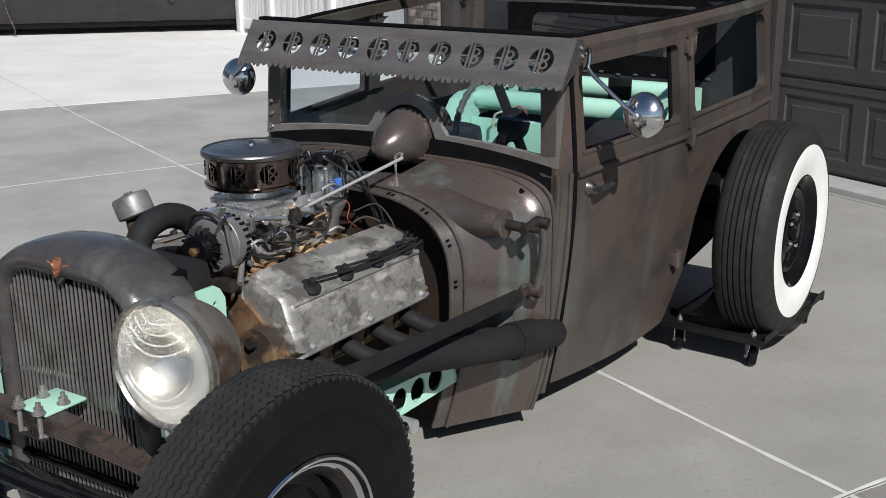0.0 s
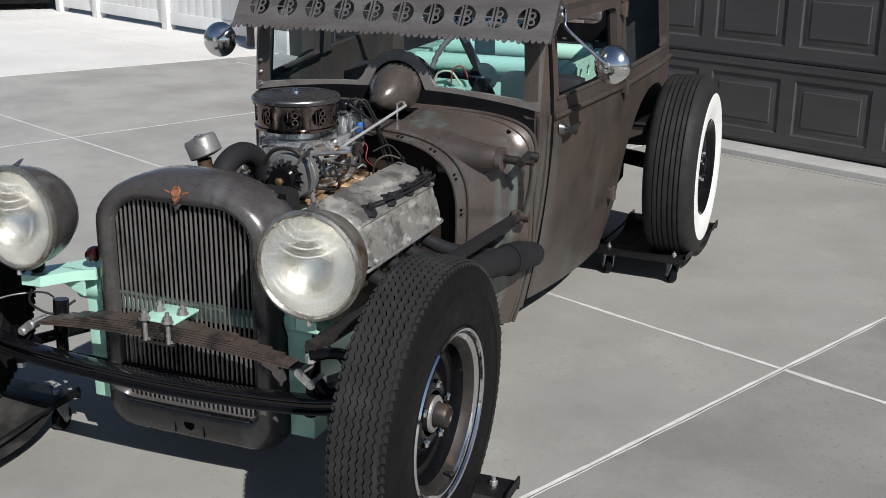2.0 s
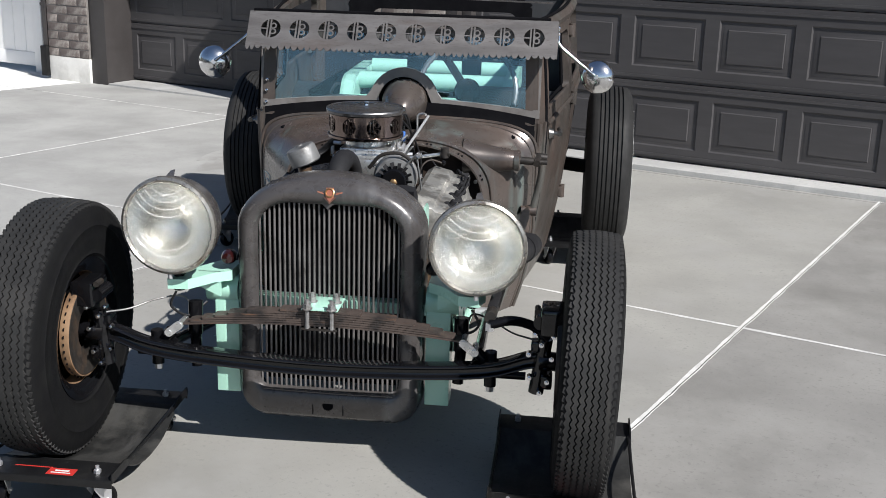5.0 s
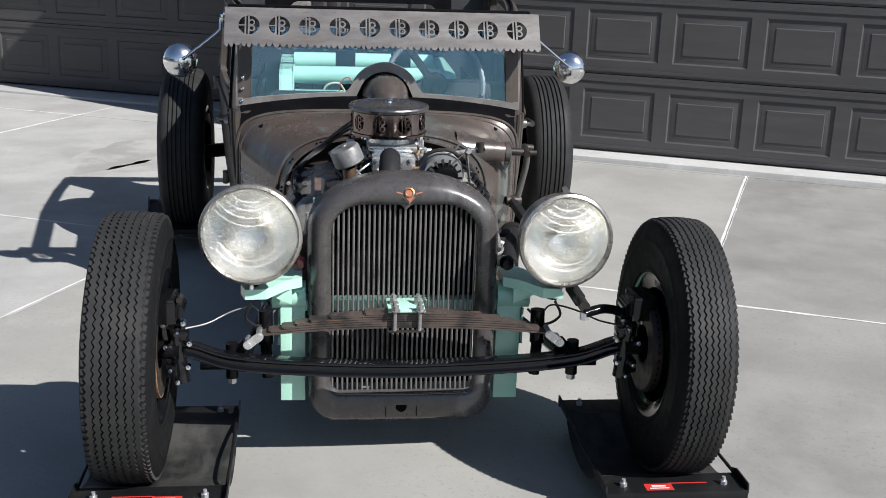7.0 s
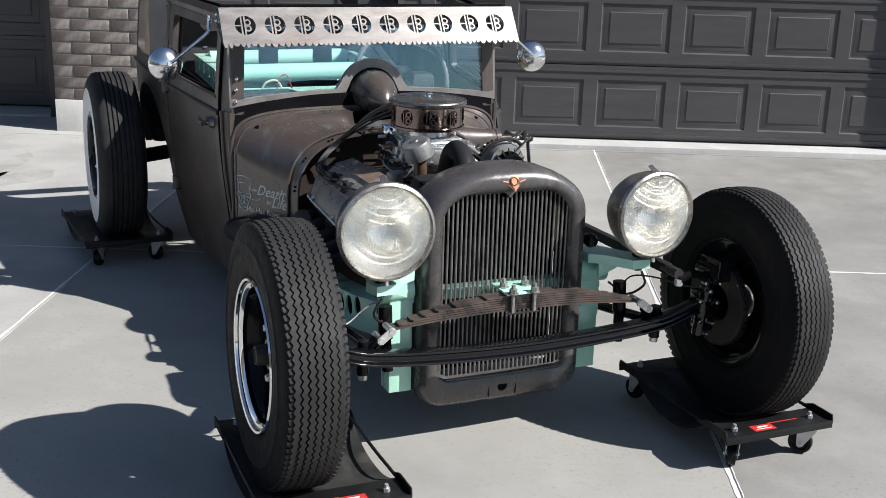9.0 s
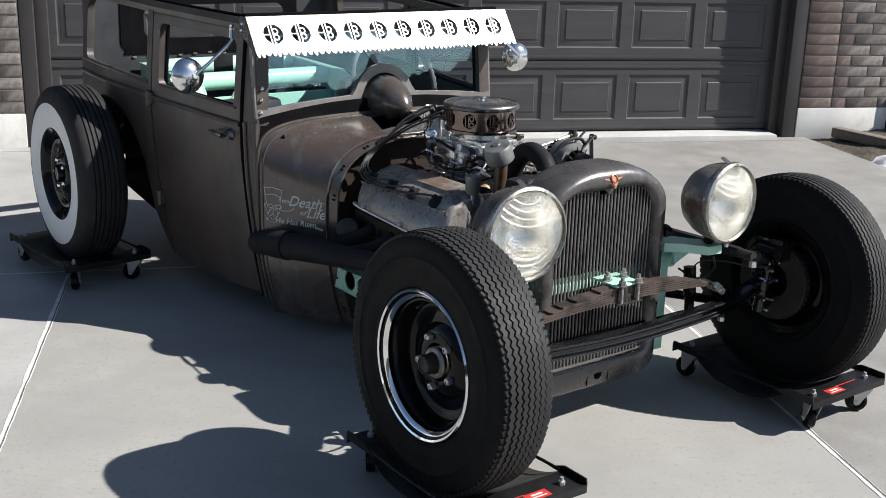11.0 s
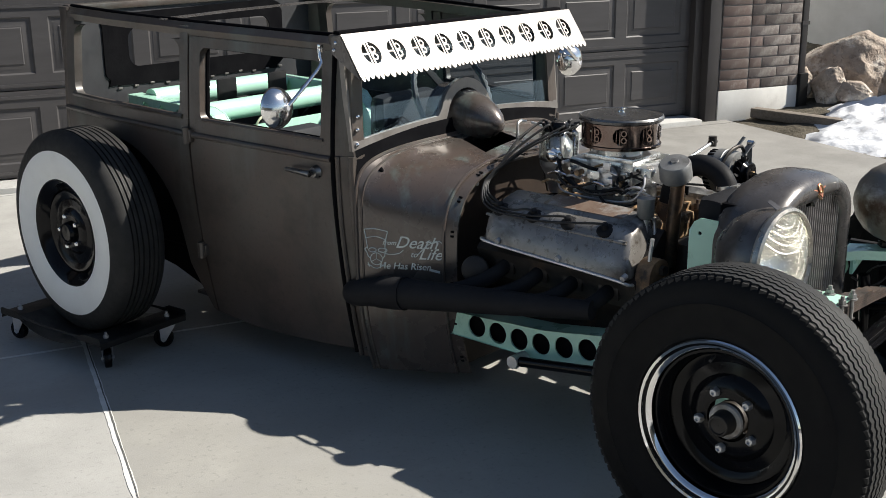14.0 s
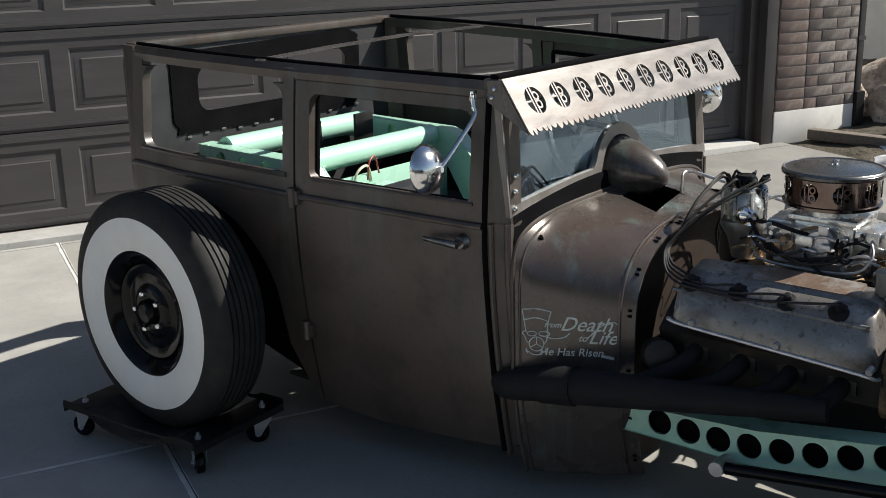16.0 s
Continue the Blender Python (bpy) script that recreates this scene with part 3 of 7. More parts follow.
def garage_door(name, u0, u1, v, z0, offset, label):
    """A sectional door of pressed panels: each panel has a sloped frame and a raised field."""
    door = thing(name, label, "garage door", HOUSE)
    door["kind"] = "structure"
    pitch, rows = 0.6035, 5
    cols = int((u1 - u0) / pitch)
    zs = [z0] + [0.588 + 0.5517 * k for k in range(rows)]
    for r in range(rows):
        bm = B()
        za, zb = zs[r], zs[r + 1]
        pa, pb = zb - 0.4545, zb - 0.107
        holes = []
        for c in range(cols):
            a = u0 + offset + pitch * c
            holes.append((a, a + 0.505))
        prism(bm, [(u0, za + 0.003), (u1, za + 0.003), (u1, zb - 0.003), (u0, zb - 0.003)],
              [[(a, pa), (b, pa), (b, pb), (a, pb)] for a, b in holes], 0.03,
              Matrix.Translation((0, v + 0.03, 0)) @ Matrix.Rotation(radians(90), 4, "X"))
        # the grooved lips along the joint
        wall_box(bm, u0, u1, v - 0.007, v + 0.002, zb - 0.052, zb - 0.034)
        wall_box(bm, u0, u1, v - 0.007, v + 0.002, za + 0.02, za + 0.04)
        section = part("section", bm, DOOR_PAINT, door)
        for a, b in holes:
            bm = B()
            rings = []
            for inset, out in ((0, 0.0), (0.010, 0.009), (0.030, 0.009), (0.052, 0.001), (0.060, 0.001), (0.066, -0.004)):
                rings.append([(a + inset, v + out, pa + inset), (b - inset, v + out, pa + inset), (b - inset, v + out, pb - inset), (a + inset, v + out, pb - inset)])
            skin(bm, rings)
            bm.verts.ensure_lookup_table()
            bm.faces.new(bm.verts[-4:])
            part("panel", bm, DOOR_PAINT, section, angle=20)
    return door


garage_door("door_1", -2.262, 3.205, 0.20, 0.045, 0.048, "wide dark taupe sectional garage door, closed")
garage_door("door_2", -6.54, -3.40, 0.95, 0.030, 0.068, "dark taupe sectional garage door, closed, standing in shade")
frame_ob = thing("door_trim", "taupe painted jambs round the garage doors", "trim", HOUSE)
frame_ob["kind"] = "structure"
for u0, u1, v0, v1 in ((3.205, 3.285, 0.13, 0.30), (3.285, 3.397, 0.045, 0.30), (-2.345, -2.262, 0.13, 0.30), (-2.437, -2.345, 0.065, 0.30), (-6.745, -6.54, 0.60, 1.04), (-3.40, -3.165, 0.62, 1.04)):
    part("jamb", wall_box(B(), u0, u1, v0, v1, 0.0, 2.75, 0.004), TRIM_PAINT, frame_ob)
part("sill", wall_box(B(), -2.26, 3.20, -0.035, 0.34, -0.05, 0.036, 0.006), CONCRETE_PALE, frame_ob)
part("sill", wall_box(B(), -6.535, -3.405, 0.60, 1.04, -0.05, 0.018, 0.004), CONCRETE_PALE, frame_ob)
brick_pier("wall_pier_right", COLUMN_R, 1)
brick_pier("wall_pier_middle", COLUMN_M, -1)
brick_pier("wall_pier_left", COLUMN_L, 1)
solid("wall_upper", wall_box(B(), -7.31, 4.20, 0.30, 8.0, 2.70, 5.0), BRICK, "brick wall above the garage doors", "wall", HOUSE, kind="structure")
solid("roof", wall_box(B(), -7.7, 4.6, -0.3, 8.3, 5.0, 5.15), TRIM_PAINT, "flat eaves over the brick wall", "roof", HOUSE, kind="structure")
solid("wall_side", wall_box(B(), 3.95, 4.18, 0.8, 8.0, -0.05, 2.7), GREY_WALL, "rendered flank wall of the house", "wall", HOUSE, kind="structure")
solid("wall_inner", wall_box(B(), -7.25, 3.95, 1.10, 1.30, -0.05, 2.7), GREY_WALL, "plain wall closing the garages", "wall", HOUSE, kind="structure")


def downspout(u, v):
    pipe = thing("downspout", "dark brown square metal downspout at the brick corner", "downspout", HOUSE)
    part("pipe", wall_box(B(), u, u + 0.06, v - 0.05, v + 0.03, 0.32, 2.8, 0.008), TRIM_PAINT, pipe)
    part("outlet", wall_box(B(), u - 0.012, u + 0.075, v - 0.085, v + 0.04, 0.03, 0.33, 0.01), BLACK_DUSTY, pipe)
    for z in (0.72, 1.6):
        part("bracket", wall_box(B(), u - 0.008, u + 0.068, v - 0.056, v + 0.032, z, z + 0.03), TRIM_PAINT, pipe)


downspout(4.21, 0.09)
downspout(-7.38, 0.62)


def white_fence():
    fence = thing("privacy_fence", "white vinyl privacy fence between posts", "fence", HOUSE)
    for u in (-7.72, -9.43, -11.1, -12.1):
        p = part("post", wall_box(B(), u - 0.065, u + 0.065, 0.80, 0.93, 0, 1.95, 0.008), VINYL, fence)
        part("cap", wall_box(B(), u - 0.08, u + 0.08, 0.785, 0.945, 1.95, 2.0, 0.015), VINYL, p)
    for a, b in ((-9.36, -7.79), (-11.03, -9.50), (-12.03, -11.17)):
        part("rail", wall_box(B(), a, b, 0.84, 0.89, 0.06, 0.20, 0.006), VINYL, fence)
        part("rail", wall_box(B(), a, b, 0.84, 0.89, 1.72, 1.86, 0.006), VINYL, fence)
        n = 9
        for k in range(n):
            w = (b - a) / n
            part("board", wall_box(B(), a + k * w + 0.0015, a + (k + 1) * w - 0.0015, 0.852, 0.878, 0.19, 1.73, 0.003), VINYL, fence)


white_fence()


def covered_trailer():
    t = thing("covered_trailer", "low trailer under a black tarpaulin, parked on the pale slab", "trailer",
              Matrix.Translation((-10.25, 8.92, 0)) @ Matrix.Rotation(radians(41.8), 4, "Z"))
    bm = B()
    n, rings = 60, []
    for i in range(n + 1):
        x = -4.2 + 6.2 * i / n
        w = 0.02 * noise.noise((x * 3, 0, 5)) + 0.012 * noise.noise((x * 11, 2, 5))
        rings.append([(x, 0.03 + w, 0.17 + 0.015 * noise.noise((x * 4, 1, 1))), (x, 0.0 + w, 0.24), (x, 0.02 - w, 0.75), (x, 0.05 + w, 1.30), (x, 0.25, 1.42 + w),
                      (x, 1.7, 1.42 - w), (x, 1.95, 1.2), (x, 1.95, 0.18)])
    skin(bm, rings, caps=True)
    part("tarpaulin", bm, BLACK_TARP, t, angle=60)
    part("chassis", box(B(), (-1.1, 1.0, 0.13), (6.0, 1.7, 0.09), None, 0.01), BLACK_DUSTY, t)
    for x in (-3.6, 1.55):
        for y in (0.28, 1.7):
            m = Matrix.Translation((x, y, 0.09)) @ Matrix.Rotation(radians(90), 4, "X")
            part("wheel", lathe(B(), [(0.02, -0.05), (0.07, -0.06), (0.09, -0.04), (0.09, 0.04), (0.07, 0.06), (0.02, 0.05)], m, 24), RUBBER, t)
    part("tie_cord", tube(B(), [(-1.25, -0.02, 1.3), (-1.24, -0.035, 0.8), (-1.22, -0.03, 0.4), (-1.13, -0.05, 0.1), (-1.15, -0.06, 0.02)], 0.009), IRON_RUST, t, "loose reddish cord")
    part("hook", tube(B(), [(0.86, -0.03, 0.52), (0.90, -0.07, 0.47), (0.95, -0.05, 0.45), (0.97, -0.02, 0.5)], 0.012), CHROME, t)


covered_trailer()


def boulder(x, y, z, s, seed, turn=0):
    bm = B()
    bmesh.ops.create_icosphere(bm, subdivisions=5, radius=1)
    for v in bm.verts:
        p = v.co.copy()
        f = 1 + 0.30 * noise.noise(p * 1.1 + Vector((seed, 0, 0))) + 0.12 * noise.noise(p * 3 + Vector((0, seed, 0))) + 0.04 * noise.noise(p * 8)
        q = p * f
        for k in range(10):
            rng = random.Random(seed * 17 + k)
            d = Vector((rng.uniform(-1, 1), rng.uniform(-1, 1), rng.uniform(-0.4, 1))).normalized()
            over = q.dot(d) - 0.66
            if over > 0:
                q -= d * over * 0.85
        q *= 1 + 0.03 * noise.noise(q * 5 + Vector((seed, 3, 0))) + 0.012 * noise.noise(q * 15)
        v.co = Vector((q.x * s[0], q.y * s[1], q.z * s[2]))
    solid("boulder", bm, ROCK, "tan weathered landscape boulder beside the house", "boulder", pose(x, y, z, 0, 0, turn), "boulders", angle=50)


boulder(6.38, 2.72, 0.27, (0.38, 0.56, 0.38), 1, turn=25)
boulder(6.03, 2.68, 0.21, (0.17, 0.18, 0.225), 2, turn=10)
boulder(5.97, 2.89, 0.21, (0.07, 0.085, 0.17), 4, turn=60)
boulder(6.04, 2.48, 0.20, (0.095, 0.165, 0.105), 8, turn=20)
boulder(6.00, 2.08, 0.29, (0.22, 0.21, 0.31), 3, turn=30)
boulder(6.24, 3.36, 0.26, (0.36, 0.34, 0.36), 9, turn=70)
solid("garden_wall", box(B(), (8.7, 6.4, 1.1), (0.2, 12, 2.4), Matrix.Rotation(radians(6), 4, "Z")), GREY_WALL, "plain grey stucco wall behind the boulders", "wall", kind="structure")
solid("bed_edging", box(B(), (0, 0, 0.03), (1.3, 0.10, 0.08), HOUSE @ pose(3.93, -0.62, 0.02, 0, 0, -72), 0.012), TIMBER, "weathered grey timber edging of the planting bed", "edging")
bm = B()
rows = []
for j in range(101):
    row = []
    for i in range(151):
        a, o = -4.6 + 4.6 * i / 150, -0.12 + 2.5 * j / 100
        x, y = 5.92 + 0.592 * a + 0.806 * o, 3.66 + 0.806 * a - 0.592 * o
        u, v = EDGE_U + 0.8 * o, 0.8 * a + 0.08
        rag = 0.14 * noise.noise((x * 2.6, y * 2.6, 9)) + 0.06 * noise.noise((x * 7, y * 7, 5)) + 0.012 * noise.noise((x * 19, y * 19, 6))
        d = min(o - 0.07 - 0.12 * max(0, -a - 1.6), (-1.16 + 0.70 * o - a) * 0.75, (a + 4.6) * 1.5, (2.38 - o) * 1.5) + rag
        h = 0.24 * (1 - math.exp(-1.5 * d)) if d > 0 else 0.5 * d
        h += min(max(d, 0) * 2, 1) * (0.13 * noise.noise((x * 1.7, y * 1.7, 2)) + 0.05 * noise.noise((x * 4.3, y * 4.3, 4)) + 0.007 * noise.noise((x * 13, y * 13, 8)))
        row.append((u, v, max(bed_height(u, v), -0.004) + 0.85 * max(h, -0.08)))
    rows.append(row)
skin(bm, rows, loop=False)
solid("snow_patch", bm, SNOW, "heap of leftover white snow beside the driveway", "snow", HOUSE, kind="stuff")


# ---- the car ----
CAR = Matrix.Translation((0.0, 0.004, -0.012))
car = thing("hot_rod", "patina-brown chopped vintage hot rod sedan with open roof and exposed engine", "car", CAR)


def both(fn):
    for s in (1, -1):
        fn(s)


# body: half width at a place along the car, and how far the lower side tucks in
def half(y):
    pts = ((1.165, 0.39), (1.45, 0.560), (1.50, 0.588), (1.56, 0.605), (2.19, 0.69), (2.70, 0.72), (2.96, 0.715), (3.03, 0.675))
    for (a, wa), (b, wb) in zip(pts, pts[1:]):
        if y <= b:
            return wa + (wb - wa) * max(0, (y - a)) / (b - a)
    return pts[-1][1]


def side_x(y, z):
    return half(y) - (0.085 * ((0.84 - z) / 0.7) ** 1.8 if z < 0.84 else 0.10 * (z - 0.84) ** 1.3)


def sill_z(y):
    return 0.905 + 0.03 * (y - 1.55)


def roof_z(y):
    return 1.235 + 0.026 * (y - 1.47)


def side_panel(bm, s, y0, y1, low, high, thick=0.012, ny=22, nz=14):
    """A sheet of the body side between two heights, with its thickness."""
    outer, inner = [], []
    for i in range(ny + 1):
        y = y0 + (y1 - y0) * i / ny
        a, b = low(y), high(y)
        zs = [a + (b - a) * k / nz for k in range(nz + 1)]
        outer.append([(s * side_x(y, z), y, z) for z in zs])
        inner.append([(s * (side_x(y, z) - thick), y, z) for z in zs])
    rings = [o + i[::-1] for o, i in zip(outer, inner)]
    return skin(bm, rings, caps=True)


def door_low(y):
    return 0.137 + (0.12 if y < 1.9 else 0.36) * (y - 1.9) ** 2


def quarter_low(y, c=2.62, r=0.43):
    d = abs(y - c)
    arch = 0.44 + math.sqrt(max(0.0, r ** 2 - d * d))
    if y < c - r:
        return 0.165 + 2.28 * max(0.0, y - 2.205)
    return max(arch, 0.40) if d < r else 0.46


def molding(bm, s, y0, y1, z, r=0.011, out=0.004, n=24):
    pts = [(s * (side_x(y, z(y)) + out), y, z(y)) for y in (y0 + (y1 - y0) * k / n for k in range(n + 1))]
    return tube(bm, pts, r, 8, 0)


def corner_fill(bm, s, y, z, dy, dz, r=0.045):
    """The rounded inner corner of a window opening."""
    ring = [(0, 0)] + [(r - r * math.sin(radians(a)), r - r * math.cos(radians(a))) for a in range(0, 91, 15)]
    pts = [(y + dy * a, z + dz * b) for a, b in ring]
    rings = [[(s * (side_x(q, w) - t), q, w) for q, w in pts] for t in (0.0, 0.03)]
    return skin(bm, rings, caps=True)


def pillar(bm, s, y0, y1, z0, z1, thick=0.035, lean=0.0):
    rings = []
    for k in range(7):
        f = k / 6
        z = z0 + (z1 - z0) * f
        a, b = y0 + lean * f, y1 + lean * f
        rings.append([(s * side_x(a, z), a, z), (s * side_x(b, z), b, z), (s * (side_x(b, z) - thick), b, z), (s * (side_x(a, z) - thick), a, z)])
    return skin(bm, rings, caps=True)


def build_side(s):
    name = "left" if s > 0 else "right"
    # cowl post
    bm = side_panel(B(), s, 1.455, 1.520, lambda y: 0.125, lambda y: 0.86, ny=4)
    post = part("cowl_post", bm, PATINA, car)
    part("post_top", pillar(B(), s, 1.455, 1.52, 0.85, roof_z(1.47), 0.05, 0.02), PATINA, post)
    for z in (0.900, 0.948, 0.992) if s < 0 else ():
        x = side_x(1.486, z)
        part("hinge_bolt", lathe(B(), [(0.0075, -0.002), (0.0075, 0.004), (0.005, 0.007), (0.0005, 0.008)], Matrix.Translation((s * (x - 0.032), 1.456, z)) @ Matrix.Rotation(radians(90), 4, "X"), 12), CHROME, post)
    bm = tube(B(), [(s * (side_x(1.462, z) + 0.002), 1.462, z) for z in (0.13, 0.25, 0.45, 0.65, 0.80, 0.86)], 0.012, 8)
    tube(bm, [(s * (side_x(1.505, z) + 0.002), 1.505, z) for z in (0.13, 0.3, 0.6, 0.86)], 0.009, 8)
    part("post_bead", bm, PATINA, car)
    # door
    door = part("door", side_panel(B(), s, 1.528, 2.182, door_low, lambda y: sill_z(y), thick=0.02), PATINA, car)
    bm = B()
    pillar(bm, s, 1.528, 1.570, sill_z(1.53), roof_z(1.53) - 0.035)
    pillar(bm, s, 2.130, 2.182, sill_z(2.14), roof_z(2.15) - 0.035)
    rings = [[(s * side_x(y, z), y, z), (s * side_x(y, z + 0.036), y, z + 0.036), (s * (side_x(y, z) - 0.03), y, z + 0.036), (s * (side_x(y, z) - 0.03), y, z)]
             for y, z in ((q, roof_z(q) - 0.07) for q in [1.528 + 0.654 * k / 10 for k in range(11)])]
    skin(bm, rings, caps=True)
    for y, z, dy, dz in ((1.570, sill_z(1.57), 1, 1), (2.130, sill_z(2.13), -1, 1), (1.570, roof_z(1.57) - 0.07, 1, -1), (2.130, roof_z(2.13) - 0.07, -1, -1)):
        corner_fill(bm, s, y, z, dy, dz, 0.03)
    part("window_frame", bm, PATINA, door)
    part("belt_molding", molding(B(), s, 1.53, 2.18, lambda y: sill_z(y) - 0.055, 0.010), PATINA, door)
    part("sill_bead", molding(B(), s, 1.56, 2.12, lambda y: sill_z(y) + 0.004, 0.008, -0.004), PATINA, door)
    # handle: escutcheon and lever
    y, z = 1.59, 0.80
    x = side_x(y, z)
    bm = lathe(B(), [(0.001, 0.02), (0.017, 0.018), (0.021, 0.006), (0.024, 0)], Matrix.Translation((s * x, y, z)) @ Matrix.Rotation(radians(90 * s), 4, "Y"), 20)
    rod(bm, (s * x, y, z), (s * (x + 0.04), y, z), 0.009)
    tube(bm, [(s * (x + 0.042), y - 0.012, z), (s * (x + 0.045), y + 0.03, z + 0.002), (s * (x + 0.04), y + 0.085, z + 0.001), (s * (x + 0.036), y + 0.115, z)], 0.011, 10, 6, 0.007)
    part("door_handle", bm, HANDLE_METAL, door, "dulled metal lever handle")
    # window frame stop: dark rubber channel inside the opening
    ring = [(1.57, sill_z(1.57)), (2.130, sill_z(2.13)), (2.130, roof_z(2.13) - 0.07), (1.57, roof_z(1.57) - 0.07)]
    bm = B()
    for (ya, za), (yb, zb) in zip(ring, ring[1:] + ring[:1]):
        rod(bm, (s * (side_x(ya, za) - 0.035), ya, za), (s * (side_x(yb, zb) - 0.035), yb, zb), 0.008, None, 8)
    part("window_channel", bm, SEAM_AND_SHADE, door)
    # hinges at the rear edge
    for hz in (1.17, 0.865, 0.425):
        if hz > 1 and s < 0:
            continue
        x = side_x(2.187, hz) + 0.012
        bm = rod(B(), (s * x, 2.187, hz - 0.03), (s * x, 2.187, hz + 0.03), 0.014)
        box(bm, (s * (x - 0.008), 2.187, hz), (0.02, 0.05, 0.045), None, 0.004)
        part("hinge", bm, PATINA, car)
    # rear quarter
    bm = side_panel(B(), s, 2.190, 2.96, lambda y: quarter_low(y, 2.66, 0.37), lambda y: sill_z(y), ny=40)
    quarter = part("quarter_panel", bm, PATINA, car)
    for ya, yb, y, dy in ((2.190, 2.235, 2.235, 1), (2.905, 2.96, 2.905, -1)):
        bm = pillar(B(), s, ya, yb, sill_z((ya + yb) / 2), roof_z((ya + yb) / 2))
        for z, dz in ((sill_z(y), 1), (roof_z(y) - 0.05, -1)):
            corner_fill(bm, s, y, z, dy, dz, 0.05)
        part("window_pillar", bm, PATINA, quarter)
    part("belt_molding", molding(B(), s, 2.192, 2.96, lambda y: sill_z(y) - 0.055, 0.010), PATINA, quarter)
    part("sill_bead", molding(B(), s, 2.22, 2.91, lambda y: sill_z(y) + 0.004, 0.010, -0.002), PATINA, quarter)
    # wheel tub lip inside the arch
    bm = B()
    rings = []
    for k in range(25):
        a = radians(4 + 172 * k / 24)
        y, z = 2.66 + 0.37 * math.cos(a), 0.44 + 0.37 * math.sin(a)
        rings.append([(s * (side_x(y, min(z, 0.84)) - 0.002), y, z), (s * 0.50, y, z), (s * 0.50, y, z + 0.012), (s * (side_x(y, min(z, 0.84)) - 0.002), y, z + 0.012)])
    part("wheel_tub", skin(bm, rings), PRIMER, car)
    # near-black sheet that paints the shade inside the wheel arch
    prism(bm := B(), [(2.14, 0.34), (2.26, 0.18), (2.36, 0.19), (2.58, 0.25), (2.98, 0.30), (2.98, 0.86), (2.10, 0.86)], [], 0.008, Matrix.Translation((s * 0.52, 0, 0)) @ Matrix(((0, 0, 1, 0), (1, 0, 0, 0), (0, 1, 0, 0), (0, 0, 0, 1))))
    part("inner_panel", bm, SEAM_AND_SHADE, car)
    part("door_gap_seal", tube(B(), [(s * (side_x(1.524, z) - 0.001), 1.524, z) for z in (0.14, 0.4, 0.7, 0.9, 1.2)], 0.0085, 8), SEAM_AND_SHADE, car)
    # roof rail
    rings = []
    for k in range(31):
        y = 1.46 + (2.99 - 1.46) * k / 30
        z, x = roof_z(y), side_x(y, roof_z(y))
        rings.append([(s * x, y, z - 0.035), (s * (x + 0.006), y, z - 0.01), (s * (x - 0.012), y, z + 0.012), (s * (x - 0.05), y, z + 0.006), (s * (x - 0.045), y, z - 0.03)])
    rail = part("roof_rail", skin(B(), rings, caps=True), PATINA, car)
    part("roof_gutter", tube(B(), [(s * (side_x(y, 1.25) - 0.028), y, roof_z(y) + 0.014) for y in (1.47, 1.8, 2.2, 2.6, 2.98)], 0.007, 8), SEAM_AND_SHADE, rail, "black strip along the roof edge")


both(build_side)


# cowl: a shell of super-ellipse sections
def cowl_shape(y, grow=0.0):
    """Half width, shoulder height, rise and squareness of the cowl at a place along the car."""
    f = (y - 1.165) / 0.285
    return 0.390 + 0.175 * f + grow, 0.52 + 0.10 * f, 0.287 - 0.055 * f + grow, 3.2 + 0.3 * f + 3.2 * max(0.0, (f - 0.8) / 0.22) ** 3


def cowl_tuck(z):
    return 0.070 * ((0.5 - z) / 0.41) ** 2


def cowl_section(y, grow=0.0):
    w, zs, h, p = cowl_shape(y, grow)
    pts = [(w - cowl_tuck(z), y, z) for z in (0.09, 0.15, 0.2, 0.28, 0.36, 0.43)]
    arc = []
    for k in range(0, 33):
        a = radians(90 * k / 32)
        arc.append((w * math.cos(a) ** (2 / p), y, zs + h * math.sin(a) ** (2 / p)))
    right = pts + arc
    right = [(x, q, z + (0.016 * (1 - min(1, x / w) ** 2) if z > zs + 0.1 else 0)) for x, q, z in right]
    return right + [(-x, q, z) for x, q, z in right[-2::-1]]


def cowl_top(x, y, grow=0.0):
    w, zs, h, p = cowl_shape(y, grow)
    return zs + h * (1 - min(1, abs(x) / w) ** p) ** (1 / p) + 0.016 * (1 - min(1, abs(x) / w) ** 2)


bm = skin(B(), [cowl_section(1.197 + 0.258 * k / 18) for k in range(19)] + [cowl_section(1.455 - 0.258 * k / 4, -0.01) for k in range(5)], loop=False)
# a slanting vent is cut through its crown
VENT = [Vector(q) for q in ((-0.125, 1.252), (0.115, 1.298), (0.125, 1.425), (-0.090, 1.388))]
sides = []
for a, b in zip(VENT, VENT[1:] + VENT[:1]):
    out = Vector((b.y - a.y, a.x - b.x, 0)).normalized()
    sides.append((Vector((*a, 0)), out))
    bmesh.ops.bisect_plane(bm, geom=bm.verts[:] + bm.edges[:] + bm.faces[:], dist=1e-5, plane_co=(*a, 0), plane_no=out)
gone = [f for f in bm.faces if f.calc_center_median().z > 0.7 and all((f.calc_center_median() - p).dot(n) < 0 for p, n in sides)]
bmesh.ops.delete(bm, geom=gone, context="FACES")
cowl = part("cowl", bm, COWL_STEEL, car, "rust-streaked steel cowl with rounded shoulders")
part("front_bead", tube(B(), [Vector(p) for p in cowl_section(1.200, -0.003)], 0.006, 8, 0), COWL_STEEL, cowl)
bm = tube(B(), [Vector(p) for p in cowl_section(1.450, 0.001)], 0.007, 8, 0)
